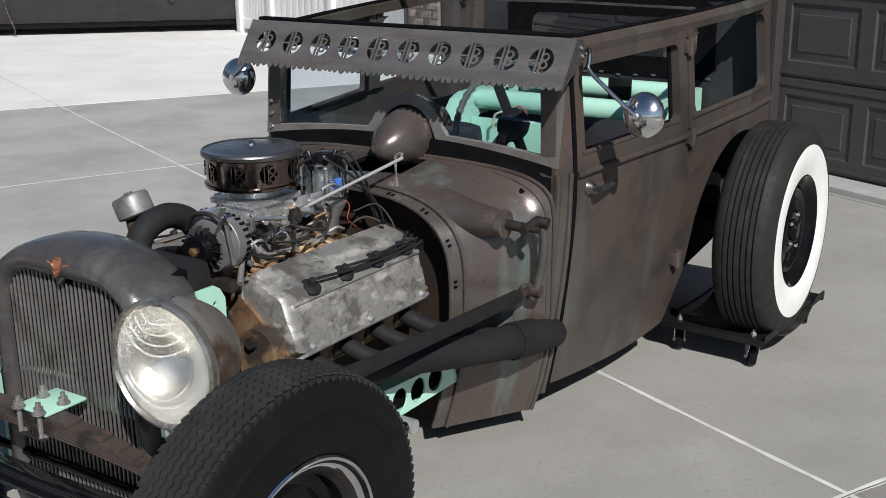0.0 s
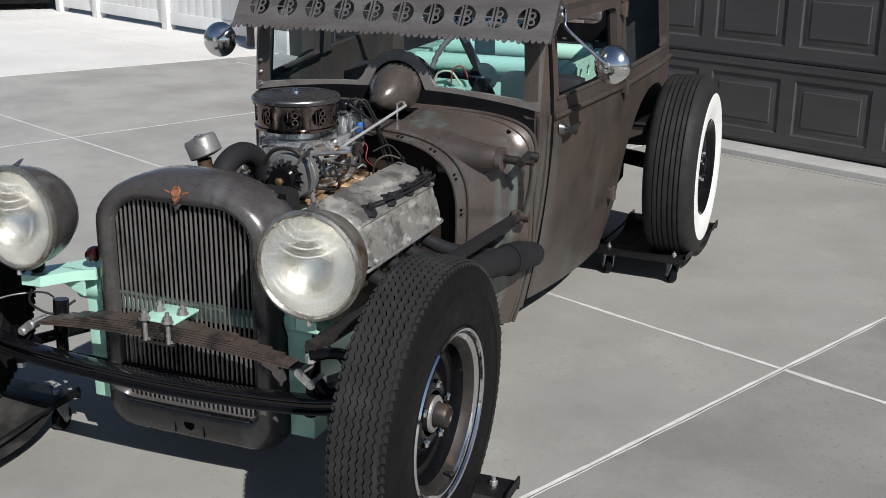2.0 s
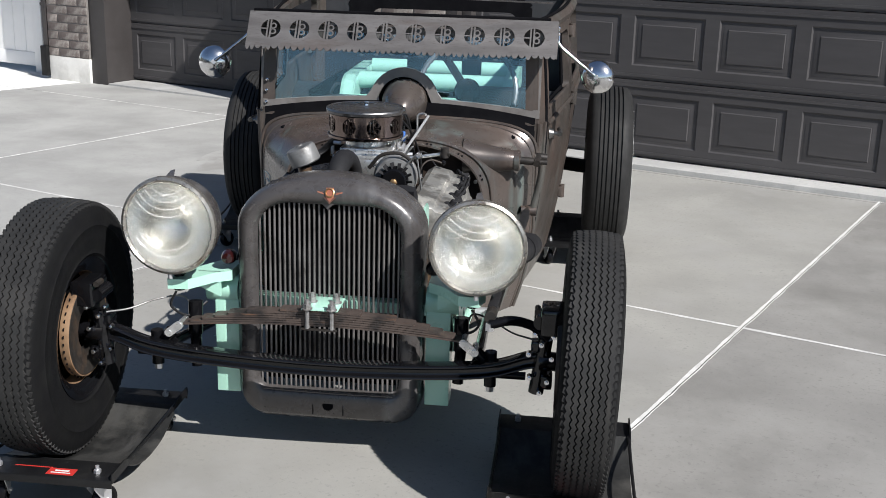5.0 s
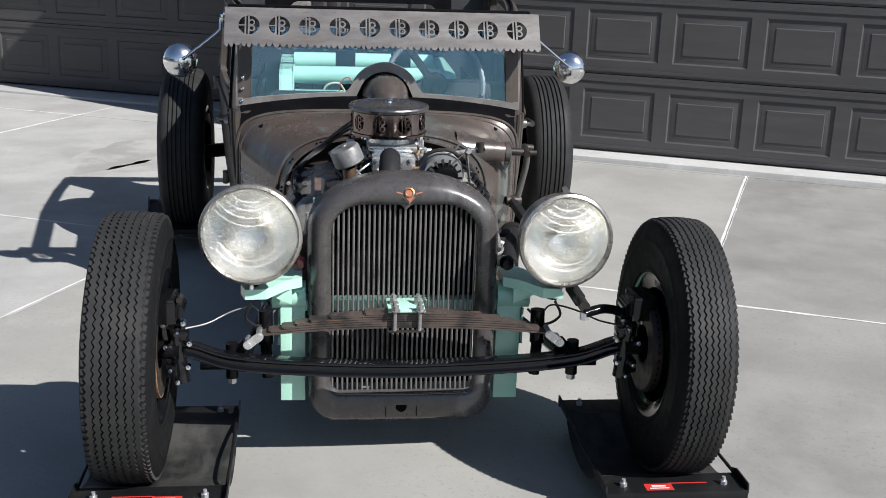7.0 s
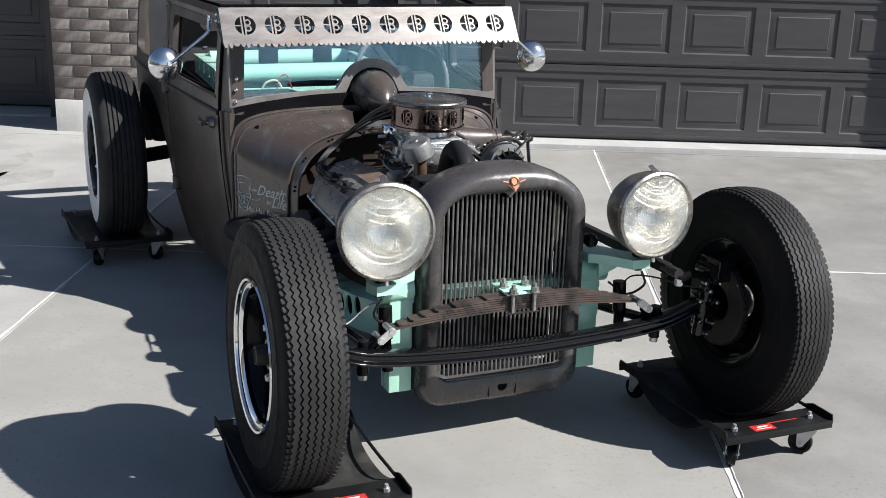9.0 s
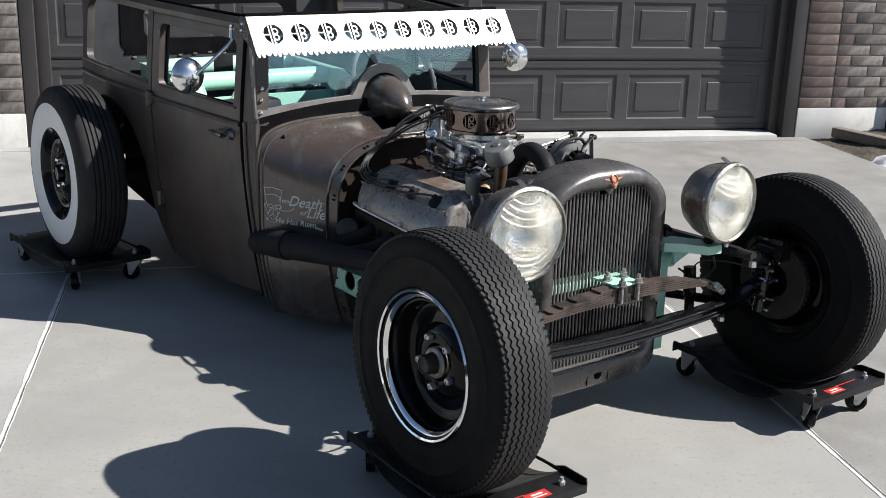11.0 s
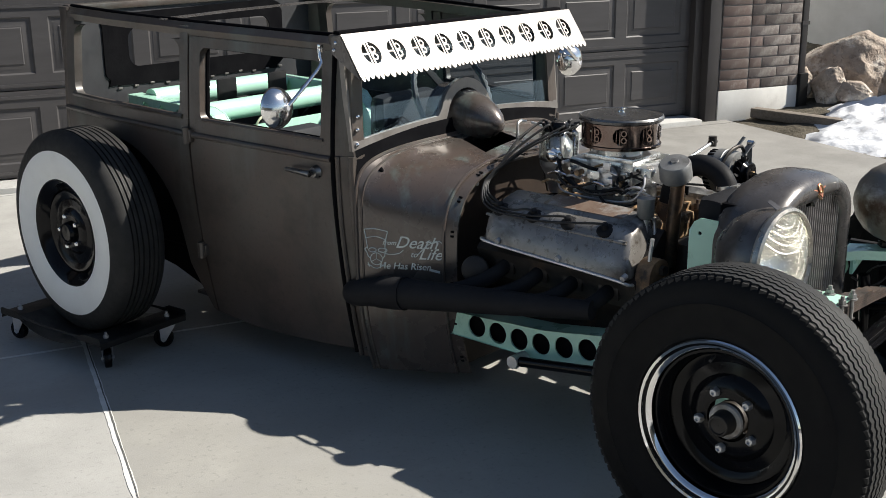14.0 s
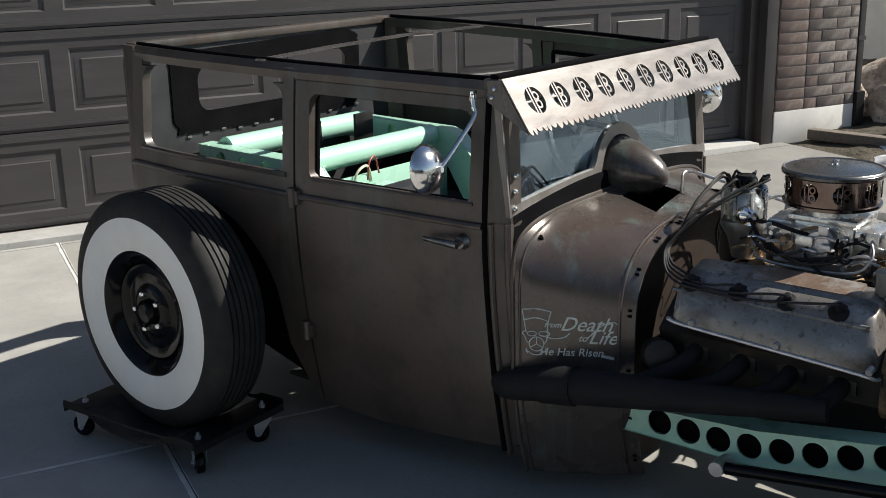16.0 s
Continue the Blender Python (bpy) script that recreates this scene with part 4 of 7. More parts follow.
tube(bm, [Vector(p) for p in cowl_section(1.434, -0.001)], 0.004, 8, 0)
part("rear_bead", bm, PATINA, cowl)
# the stepped hood ledge, slotted in pairs
bm = skin(B(), [cowl_section(1.165, -0.010), cowl_section(1.18, -0.0095), cowl_section(1.20, -0.0095), cowl_section(1.20, -0.016), cowl_section(1.165, -0.016)], loop=False, close=True)
flange = part("hood_flange", bm, COWL_STEEL, cowl)
mid = [Vector(p) for p in cowl_section(1.180, -0.0095)]
n = len(mid)
done = 0.0
for i in range(1, n - 1):
    done += (mid[i] - mid[i - 1]).length
    if done > 0.115:
        done = 0.0
        way = (mid[i + 1] - mid[i - 1]).normalized()
        m = Matrix.Translation(mid[i]) @ Matrix((way, (0, 1, 0), way.cross(Vector((0, 1, 0))))).transposed().to_4x4()
        for q in (-0.008, 0.008):
            part("slot", box(B(), (q, 0, 0), (0.0065, 0.015, 0.005), m), SEAM_AND_SHADE, flange)
sec = cowl_section(1.165, -0.02)
sec = sec[: len(sec) // 2 + 1]
bm = skin(B(), [[(x * f, 1.232, z) for f in (-1, -0.5, 0, 0.5, 1)] for x, _, z in sec], loop=False)
skin(bm, [[(x * f, 1.242, z) for f in (-1, -0.5, 0, 0.5, 1)] for x, _, z in sec], loop=False)
firewall = part("firewall", bm, FIREWALL, car, "rust-brown steel firewall")
for x, z in ((0.36, 0.60), (0.34, 0.66), (-0.36, 0.62), (0.36, 0.50), (-0.2, 0.74)):
    part("bolt", lathe(B(), [(0.008, 0), (0.008, 0.006), (0.001, 0.007)], Matrix.Translation((x, 1.2315, z)) @ Matrix.Rotation(radians(90), 4, "X"), 8), GALV, firewall)
floor_pan = part("floor_pan", prism(B(), [(-0.37, 1.26), (0.37, 1.26), (0.50, 1.47), (0.545, 1.75), (0.55, 2.12), (0.50, 2.16), (0.50, 2.47), (-0.50, 2.47), (-0.50, 2.16), (-0.55, 2.12), (-0.545, 1.75), (-0.50, 1.47)], [], 0.012, Matrix.Translation((0, 0, 0.150))), PRIMER, car)
part("rear_floor", box(B(), (0, 2.74, 0.35), (1.04, 0.56, 0.012), None, 0.003), PRIMER, floor_pan)
for s in (1, -1):
    m = Matrix.Translation((s * 0.470, 1.424, cowl_top(0.470, 1.424)))
    part("cowl_hole", lathe(B(), [(0.0001, 0.002), (0.0075, 0.002), (0.0085, 0.001), (0.009, -0.01)], m @ Matrix.Rotation(radians(30 * s), 4, "Y") @ Matrix.Translation((0, 0, 0.0012)), 14), SEAM_AND_SHADE, cowl)
# turned-down lip round the vent
bm = B()
rim = []
for a, b in zip(VENT, VENT[1:] + VENT[:1]):
    rim += [a + (b - a) * k / 8 for k in range(8)]
skin(bm, [[(*q, cowl_top(q.x, q.y) - dz) for q in rim] for dz in (0.0, 0.014)])
# lip and the sheet below it are near-black, painting the shade inside the vent
part("vent_lip", bm, SEAM_AND_SHADE, cowl, "dark lip of the open vent")
part("vent_box", box(B(), (0.0, 1.35, 0.70), (0.50, 0.21, 0.02)), SEAM_AND_SHADE, cowl)
# near-black too, with the shade of the hollow cowl in its colour
part("dash_panel", box(B(), (0.0, 1.466, 0.76), (1.06, 0.008, 0.22)), SEAM_AND_SHADE, car)

# bullet housing through the windscreen
m = Matrix.Translation((0.024, 1.49, 0.926)) @ Matrix.Rotation(radians(90 + 8), 4, "X")
prof = [(r * 0.765, h) for r, h in ((0.122, -0.10), (0.122, 0.0), (0.118, 0.045), (0.106, 0.09), (0.086, 0.13), (0.058, 0.165), (0.028, 0.187), (0.012, 0.193), (0.001, 0.194))]
bullet = part("bullet_housing", lathe(B(), prof, m, 40), COWL_STEEL, car, "smooth dark steel bullet housing")
part("bullet_seal", lathe(B(), [(0.0925, 0.0), (0.108, -0.008), (0.116, -0.03), (0.0925, -0.03)], m, 40), SEAM_AND_SHADE, bullet)

# windscreen
WS = Matrix(((1, 0, 0, 0), (0, 0.10, 1, 1.455 - 0.088), (0, 1, 0, 0), (0, 0, 0, 1)))


def screen_low(x):
    return 0.914 - 0.034 * (x / 0.55) ** 2


def screen_ring(inset):
    zt, w = 1.215 - inset, 0.568 - inset
    r = 0.107 + 1.35 * inset
    side = [0.02 + r + 0.012 + (w - 0.02 - r - 0.012) * k / 6 for k in range(7)]
    other = [0.02 - r - 0.012 + (-w - 0.02 + r + 0.012) * k / 6 for k in range(7)]
    pts = [(x, screen_low(x) + inset) for x in other[::-1]]
    for k in range(2, 17):
        a = radians(180 - 10 * k)
        pts.append((0.02 + r * math.cos(a), 0.915 + r * math.sin(a)))
    return pts + [(x, screen_low(x) + inset) for x in side] + [(w, zt), (-w, zt)]


screen = part("windscreen_frame", prism(B(), screen_ring(0), [screen_ring(0.027)], 0.022, WS), SCREEN_STEEL, car, "dull steel frame arched over the bullet")
pane = part("windscreen_pane", prism(B(), screen_ring(0.025), [], 0.005, Matrix.Translation((0, 0.008, 0)) @ WS), GLASS, screen, "clear glass, its sky reflection tinted blue")
pane.visible_shadow = False
xs = [-0.552 + 1.104 * k / 36 for k in range(37)]
base = skin(B(), [[(x, 1.459, screen_low(x) + 0.012) for x in xs], [(x, 1.454, screen_low(x) - 0.002) for x in xs], [(x, 1.456, 0.5 * screen_low(x) + 0.5 * cowl_top(x, 1.45) + 0.004) for x in xs], [(x, 1.449, cowl_top(x, 1.45) + 0.007) for x in xs], [(x, 1.446, cowl_top(x, 1.45) - 0.012) for x in xs]], loop=False)
part("screen_base", base, SEAM_AND_SHADE, car, "dark seal under the windscreen")

# visor: a sloped plate with ten round cut-outs and a torn lower edge
rng = random.Random(4)
low_edge = []
x = -0.615
while x < 0.60:
    w = rng.uniform(0.016, 0.030)
    tip, dip = rng.uniform(-0.010, -0.001), rng.uniform(0.006, 0.011)
    low_edge += [(x + w * f, dip + (tip - dip) * q) for f, q in ((0.0, 0.0), (0.10, 0.45), (0.24, 0.85), (0.42, 1.0), (0.60, 0.95), (0.78, 0.6), (0.90, 0.1))]
    x += w
outer = low_edge + [(0.615, -0.004), (0.615, 0.162), (-0.615, 0.162)]
cuts = []
for k in range(10):
    cx, cy, r = -0.522 + 1.045 * k / 9, 0.086, 0.036
    cuts.append(circle(cx, cy, 0.0405, 26))
VIS = Matrix.Translation((0.011, 1.366, 1.127)) @ Matrix(((1, 0, 0, 0), (0, 0.559, -0.829, 0), (0, 0.829, 0.559, 0), (0, 0, 0, 1)))
visor = part("visor", prism(B(), outer, cuts, 0.004, VIS), VISOR_STEEL, car, "bare steel sun visor with round cut-outs and a torn lower edge")
for k in range(10):
    cx = -0.522 + 1.045 * k / 9
    bm = B()
    for dy in (0.0125, -0.0125):
        prism(bm, circle(cx + 0.010, 0.086 + dy, 0.0135, 14), [circle(cx + 0.010, 0.086 + dy, 0.0080, 10)], 0.003, VIS)
    for dx, tall in ((-0.0135, 0.078), (-0.001, 0.083)):
        prism(bm, [(cx + dx - 0.003, 0.086 - tall / 2), (cx + dx + 0.003, 0.086 - tall / 2), (cx + dx + 0.003, 0.086 + tall / 2), (cx + dx - 0.003, 0.086 + tall / 2)], [], 0.0035, VIS)
    prism(bm, [(cx - 0.041, 0.083), (cx - 0.012, 0.083), (cx - 0.012, 0.088), (cx - 0.041, 0.088)], [], 0.0032, VIS)
    part("cut_out_ornament", bm, VISOR_STEEL, visor)
for s in (1, -1):
    tri = [(1.367, 1.124), (1.456, 1.258), (1.50, 1.256), (1.50, 1.20)]
    bm = skin(B(), [[(s * q, y, z) for y, z in tri] for q in (0.612 + 0.011 * s, 0.616 + 0.011 * s)], caps=True)
    gusset = part("visor_gusset", bm, SHELL_STEEL, visor)
    for y, z in ((1.478, 1.236), (1.486, 1.212)):
        q = s * (0.6165 + 0.011 * s * s)
        part("gusset_bolt", lathe(B(), [(0.007, -0.003), (0.007, 0.003), (0.0045, 0.006), (0.0005, 0.007)], Matrix.Translation((q if s > 0 else -0.6055, y, z)) @ Matrix.Rotation(radians(90 * s), 4, "Y"), 12), CHROME, gusset)

# roof edge: front header, rear header, bow; the roof is open
header = part("front_header", box(B(), (0, 1.49, 1.243), (1.20, 0.06, 0.035), None, 0.008), PATINA, car)
part("header_strip", box(B(), (0, 1.485, 1.266), (1.19, 0.03, 0.012), None, 0.004), SEAM_AND_SHADE, header)
part("roof_bow", skin(B(), [[(x, y - 0.02, z), (x, y + 0.02, z), (x, y + 0.02, z - 0.006), (x, y - 0.02, z - 0.006)] for x, y, z in ((-0.66, 2.34, 1.272), (-0.3, 2.37, 1.280), (0.1, 2.41, 1.282), (0.58, 2.45, 1.272))], caps=True), SHELL_STEEL, car, "bare metal bow lying across the open roof")
bm = B()
prism(bm, rounded(-0.67, 0.45, 0.67, 1.275, 0.06), [rounded(-0.40, 1.00, 0.40, 1.19, 0.05)], 0.02,
      Matrix.Translation((0, 3.04, 0)) @ Matrix.Rotation(radians(90), 4, "X"))
back = part("rear_panel", bm, PATINA, car)
part("rear_inner_skin", prism(B(), rounded(-0.66, 0.55, 0.66, 1.265, 0.05), [rounded(-0.41, 0.99, 0.41, 1.20, 0.05)], 0.004,
                              Matrix.Translation((0, 3.012, 0)) @ Matrix.Rotation(radians(90), 4, "X")), PRIMER, back, "grey primed inside of the rear panel")
rng = random.Random(8)
ring = rounded(-0.50, 0.935, 0.47, 1.245, 0.06, 6)
wob = [(x + rng.uniform(-0.012, 0.012), z + rng.uniform(-0.012, 0.012)) for x, z in ring]
part("sealer", prism(B(), wob, [rounded(-0.385, 1.015, 0.385, 1.178, 0.05, 6)], 0.004, Matrix.Translation((0, 3.006, 0)) @ Matrix.Rotation(radians(90), 4, "X")), SEAM_AND_SHADE, back, "black sealer brushed round the rear window")
for k in range(12):
    part("spot_weld", box(B(), (-0.44 + 0.08 * k, 3.003, 0.93 + 0.004 * (k % 3)), (0.022, 0.004, 0.010), None, 0.003), VISOR_STEEL, back)
for s in (1, -1):
    rings = [[(s * side_x(2.962, z), 2.962, z), (s * (side_x(2.962, z) - 0.010), 3.0, z), (s * 0.672, 3.028, z), (s * 0.63, 3.042, z), (s * 0.63, 3.02, z), (s * (side_x(2.962, z) - 0.03), 2.962, z)]
             for z in (0.47, 0.7, 0.86, 0.92, 1.1, roof_z(2.96) + 0.01)]
    part("rear_corner", skin(B(), rings, caps=True), PATINA, car)
part("rear_header", box(B(), (0, 3.02, 1.275), (1.30, 0.05, 0.03), None, 0.008), PATINA, car)


# radiator shell
def shell_ring(w, zt, zb, y, r_top, r_bot, n=10):
    pts = []
    for k in range(n + 1):
        a = radians(90 * k / n)
        pts.append((w - r_bot + r_bot * math.sin(a), zb + r_bot - r_bot * math.cos(a)))
    for k in range(n + 1):
        a = radians(90 * k / n)
        pts.append((w - r_top[0] + r_top[0] * math.cos(a), zt - r_top[1] + r_top[1] * math.sin(a)))
    full = pts + [(-x, z) for x, z in pts[::-1]]
    return [(x, y, z) for x, z in full]


rings = [shell_ring(0.215, 0.815, 0.235, 0.125, (0.10, 0.085), 0.03), shell_ring(0.221, 0.823, 0.228, 0.108, (0.11, 0.09), 0.035),
         shell_ring(0.240, 0.845, 0.220, 0.099, (0.155, 0.105), 0.045), shell_ring(0.266, 0.875, 0.150, 0.108, (0.215, 0.135), 0.07),
         shell_ring(0.280, 0.891, 0.128, 0.135, (0.250, 0.155), 0.09), shell_ring(0.285, 0.897, 0.120, 0.175, (0.265, 0.165), 0.10),
         shell_ring(0.284, 0.895, 0.122, 0.235, (0.265, 0.165), 0.10), shell_ring(0.278, 0.884, 0.126, 0.275, (0.258, 0.160), 0.10), shell_ring(0.262, 0.866, 0.13, 0.295, (0.24, 0.15), 0.10)]
shell = part("radiator_shell", skin(B(), rings), SHELL_STEEL, car, "dark patina radiator shell with a rounded crown", 60)
tank = part("radiator_tank", box(B(), (0, 0.325, 0.775), (0.47, 0.085, 0.125), None, 0.032), BLACK_MATT, car, "black radiator top tank")
part("tank_seam", box(B(), (0, 0.325, 0.720), (0.485, 0.095, 0.010), None, 0.003), BLACK_DUSTY, tank)
# core coloured near-black as the shade behind the grille bars
part("radiator_core", box(B(), (0, 0.262, 0.52), (0.46, 0.05, 0.62), None, 0.004), SEAM_AND_SHADE, car)
for x in [0.0] + [s * 0.0150 * k for k in range(1, 15) for s in (1, -1)]:
    top = 0.82 - (0.03 * max(0, (abs(x) - 0.12) / 0.09) ** 2) - (0.018 if abs(x) < 0.02 else 0)
    part("grille_bar", rod(B(), (x, 0.128, 0.228), (x, 0.128, top), 0.0037, None, 8), GRILLE_STEEL, shell)
for q in (-0.047, 0.047):
    part("chin_seam", box(B(), (q, 0.1048, 0.185), (0.0025, 0.003, 0.062), Matrix.Translation((0, 0, 0))), SEAM_AND_SHADE, shell)
peak = [(-0.022, 0.823), (-0.012, 0.816), (0, 0.803), (0.012, 0.816), (0.022, 0.823)]
part("grille_peak", prism(B(), peak, [], 0.012, Matrix.Translation((0, 0.120, 0)) @ Matrix.Rotation(radians(90), 4, "X")), SHELL_STEEL, shell)
part("crank_hole", lathe(B(), [(0.0001, 0.002), (0.016, 0.002), (0.02, -0.004)], Matrix.Translation((0.0, 0.104, 0.188)) @ Matrix.Rotation(radians(81), 4, "X"), 18), SEAM_AND_SHADE, shell)
part("chin_edge", tube(B(), [(-0.20, 0.104, 0.230), (0, 0.102, 0.228), (0.20, 0.104, 0.230)], 0.0035, 8), SHELL_STEEL, shell)
# winged badge on the shell
E_M = Matrix.Translation((0.008, 0.109, 0.851)) @ Matrix.Rotation(radians(90), 4, "X") @ Matrix.Rotation(radians(-22), 4, "X") @ Matrix.Scale(1.12, 4)
badge = part("badge", prism(B(), [(0, -0.027), (0.012, -0.014), (0.020, -0.006), (0.034, -0.002), (0.044, 0.006), (0.054, 0.019), (0.030, 0.016), (0.015, 0.018), (0, 0.021), (-0.015, 0.018), (-0.030, 0.016), (-0.054, 0.019), (-0.044, 0.006), (-0.034, -0.002), (-0.020, -0.006), (-0.012, -0.014)], [], 0.006, E_M), BRONZE, shell, "small winged enamel badge")
part("enamel", prism(B(), [(0, -0.022), (0.010, -0.010), (0.0125, 0.004), (0.009, 0.016), (0, 0.018), (-0.009, 0.016), (-0.0125, 0.004), (-0.010, -0.010)], [], 0.003, E_M @ Matrix.Translation((0, 0, 0.0055))), ORANGE_ENAMEL, badge, "orange-red enamel shield")
part("boss", lathe(B(), [(0.0085, 0), (0.012, 0.001), (0.013, 0.004), (0.0105, 0.005), (0.009, 0.003)], E_M @ Matrix.Translation((0, 0.002, 0.007)), 24, close=True), WORN_GOLD, badge)
for q in (1, -1):
    for k in range(3):
        part("feather", prism(B(), [(q * 0.016, -0.003 + 0.006 * k), (q * (0.033 + 0.007 * k), 0.0025 + 0.005 * k), (q * (0.035 + 0.007 * k), 0.0065 + 0.005 * k), (q * 0.016, 0.001 + 0.006 * k)], [], 0.002, E_M @ Matrix.Translation((0, 0, 0.0055))), (ORANGE_ENAMEL, BRONZE, ORANGE_ENAMEL)[k], badge)


# headlamps
def headlamp(s):
    c = Vector((0.452, 0.008, 0.744) if s > 0 else (-0.440, 0.008, 0.760))
    m = Matrix.Translation(c) @ Matrix.Rotation(radians(90), 4, "X") @ Matrix.Rotation(radians(-1.5), 4, "X") @ Matrix.Rotation(radians(4 * s), 4, "Y") @ Matrix.Scale(1.07 if s > 0 else 1.11, 4)
    prof = [(0.123, 0.012), (0.125, -0.008), (0.122, -0.038), (0.112, -0.072), (0.092, -0.106), (0.062, -0.132), (0.028, -0.147), (0.001, -0.150)]
    lamp = part("headlamp", lathe(B(), prof, m, 48), LAMP_BUCKET if s > 0 else SHELL_STEEL, car, "large round headlamp bucket with bare worn metal" if s > 0 else "large round dark headlamp bucket")
    part("bezel", lathe(B(), [(0.118, 0.004), (0.1275, 0.002), (0.131, 0.010), (0.129, 0.020), (0.122, 0.024), (0.117, 0.018)], m, 48, close=True), BEZEL, lamp)
    part("reflector", lathe(B(), [(0.117, 0.004), (0.105, -0.028), (0.085, -0.062), (0.055, -0.09), (0.02, -0.105), (0.0005, -0.107)], m, 40), REFLECTOR, lamp)
    bm = B()
    rows = []
    for zk in (0, -0.004):
        grid = []
        for j in range(27):
            row = []
            for i in range(41):
                u, v = -1 + 2 * i / 40, -1 + 2 * j / 26
                # square to disc
                x, y = u * math.sqrt(1 - v * v / 2) * 0.1185, v * math.sqrt(1 - u * u / 2) * 0.1185
                r2 = (x * x + y * y) / 0.1185 ** 2
                row.append(m @ Vector((x, y, 0.014 + 0.026 * (1 - r2) + zk)))
            grid.append(row)
        skin(bm, grid, loop=False)
    lens = part("lens", bm, LENS, lamp, "fluted glass lens with curved ribs", 80)
    lens.visible_shadow = False
    bm = B()
    for k in range(-18, 19):
        x = 0.0062 * k
        tall = math.sqrt(0.114 ** 2 - x * x)
        tube(bm, [m @ Vector((x, y, 0.0095 + 0.026 * (1 - (x * x + y * y) / 0.1185 ** 2))) for y in (tall * (q / 6 - 1) for q in range(13))], 0.0010, 6, 0)
    flutes = part("flutes", bm, FLUTE, lens, "fine upright glass flutes")
    flutes.visible_shadow = False
    for cy, r, spread in ((0.150, 0.065, 52), (0.150, 0.084, 62), (0.150, 0.103, 60), (0.150, 0.122, 50), (0.02, 0.082, 62), (0.02, 0.100, 58)):
        pts = []
        for k in range(21):
            a = radians(-90 + spread * (k / 10 - 1))
            x, y = r * math.cos(a), cy + r * math.sin(a)
            r2 = (x * x + y * y) / 0.1185 ** 2
            if r2 < 0.94:
                pts.append(m @ Vector((x, y, 0.0142 + 0.026 * (1 - r2))))
        if len(pts) > 3:
            rib = part("curved_rib", tube(B(), pts, 0.0015, 8, 2), RIB_GLINT, lens)
            rib.visible_shadow = False
    ball(bm := B(), m @ Vector((0, 0, -0.055)), 0.012)
    part("bulb", bm, LENS, lamp)
    part("visor_tab", skin(B(), [[m @ Vector(q) for q in ((-0.012, 0.124, 0.0 + d), (0.012, 0.124, 0.0 + d), (0.004, 0.142, -0.03 + d), (-0.008, 0.138, -0.03 + d))] for d in (0, 0.003)], caps=True), SHELL_STEEL, lamp)
    part("clamp_screw", rod(B(), m @ Vector((0, -0.128, 0.012)), m @ Vector((0, -0.142, 0.012)), 0.007), GALV, lamp)
    post = part("lamp_post", rod(B(), (s * 0.438, 0.055, 0.606), (s * 0.438, 0.06, 0.55), 0.014, 0.018), BLACK_GLOSS, lamp)
    part("post_nut", lathe(B(), [(0.022, 0), (0.022, 0.014), (0.012, 0.016)], Matrix.Translation((s * 0.438, 0.057, 0.598)), 6), BLACK_GLOSS, lamp)
    # mint arm that carries the lamp
    prism(bm := B(), [(0.30, 0.13), (0.30, 0.24), (0.36, 0.24), (0.42, 0.14), (0.475, 0.07), (0.46, 0.015), (0.40, 0.02), (0.345, 0.10)], [], 0.030,
          Matrix.Translation((0, 0, 0.562)) @ Matrix.Diagonal((s, 1, 1, 1)))
    prism(bm, [(0.33, 0.515), (0.40, 0.545), (0.46, 0.582), (0.40, 0.592), (0.33, 0.592)], [], 0.01, Matrix.Translation((0, 0.12, 0)) @ Matrix.Rotation(radians(90), 4, "X") @ Matrix.Diagonal((s, 1, 1, 1)))
    part("lamp_arm", bm, MINT, car, "mint green lamp arm")
    part("wiring", tube(B(), [(s * 0.44, 0.03, 0.55), (s * 0.46, 0.04, 0.50), (s * 0.42, 0.08, 0.46), (s * 0.38, 0.13, 0.49)], 0.004, 6), WIRE_BLACK, lamp)
    # small red marker by the shell
    mk = lathe(B(), [(0.001, 0.03), (0.016, 0.026), (0.022, 0.014), (0.023, 0), (0.018, -0.02), (0.001, -0.024)], Matrix.Translation((s * 0.312, 0.15, 0.632)) @ Matrix.Rotation(radians(90), 4, "X"), 20)
    part("marker_lamp", mk, LAMP_RED if s < 0 else BLACK_GLOSS, car, "small dark red marker lamp")


both(headlamp)


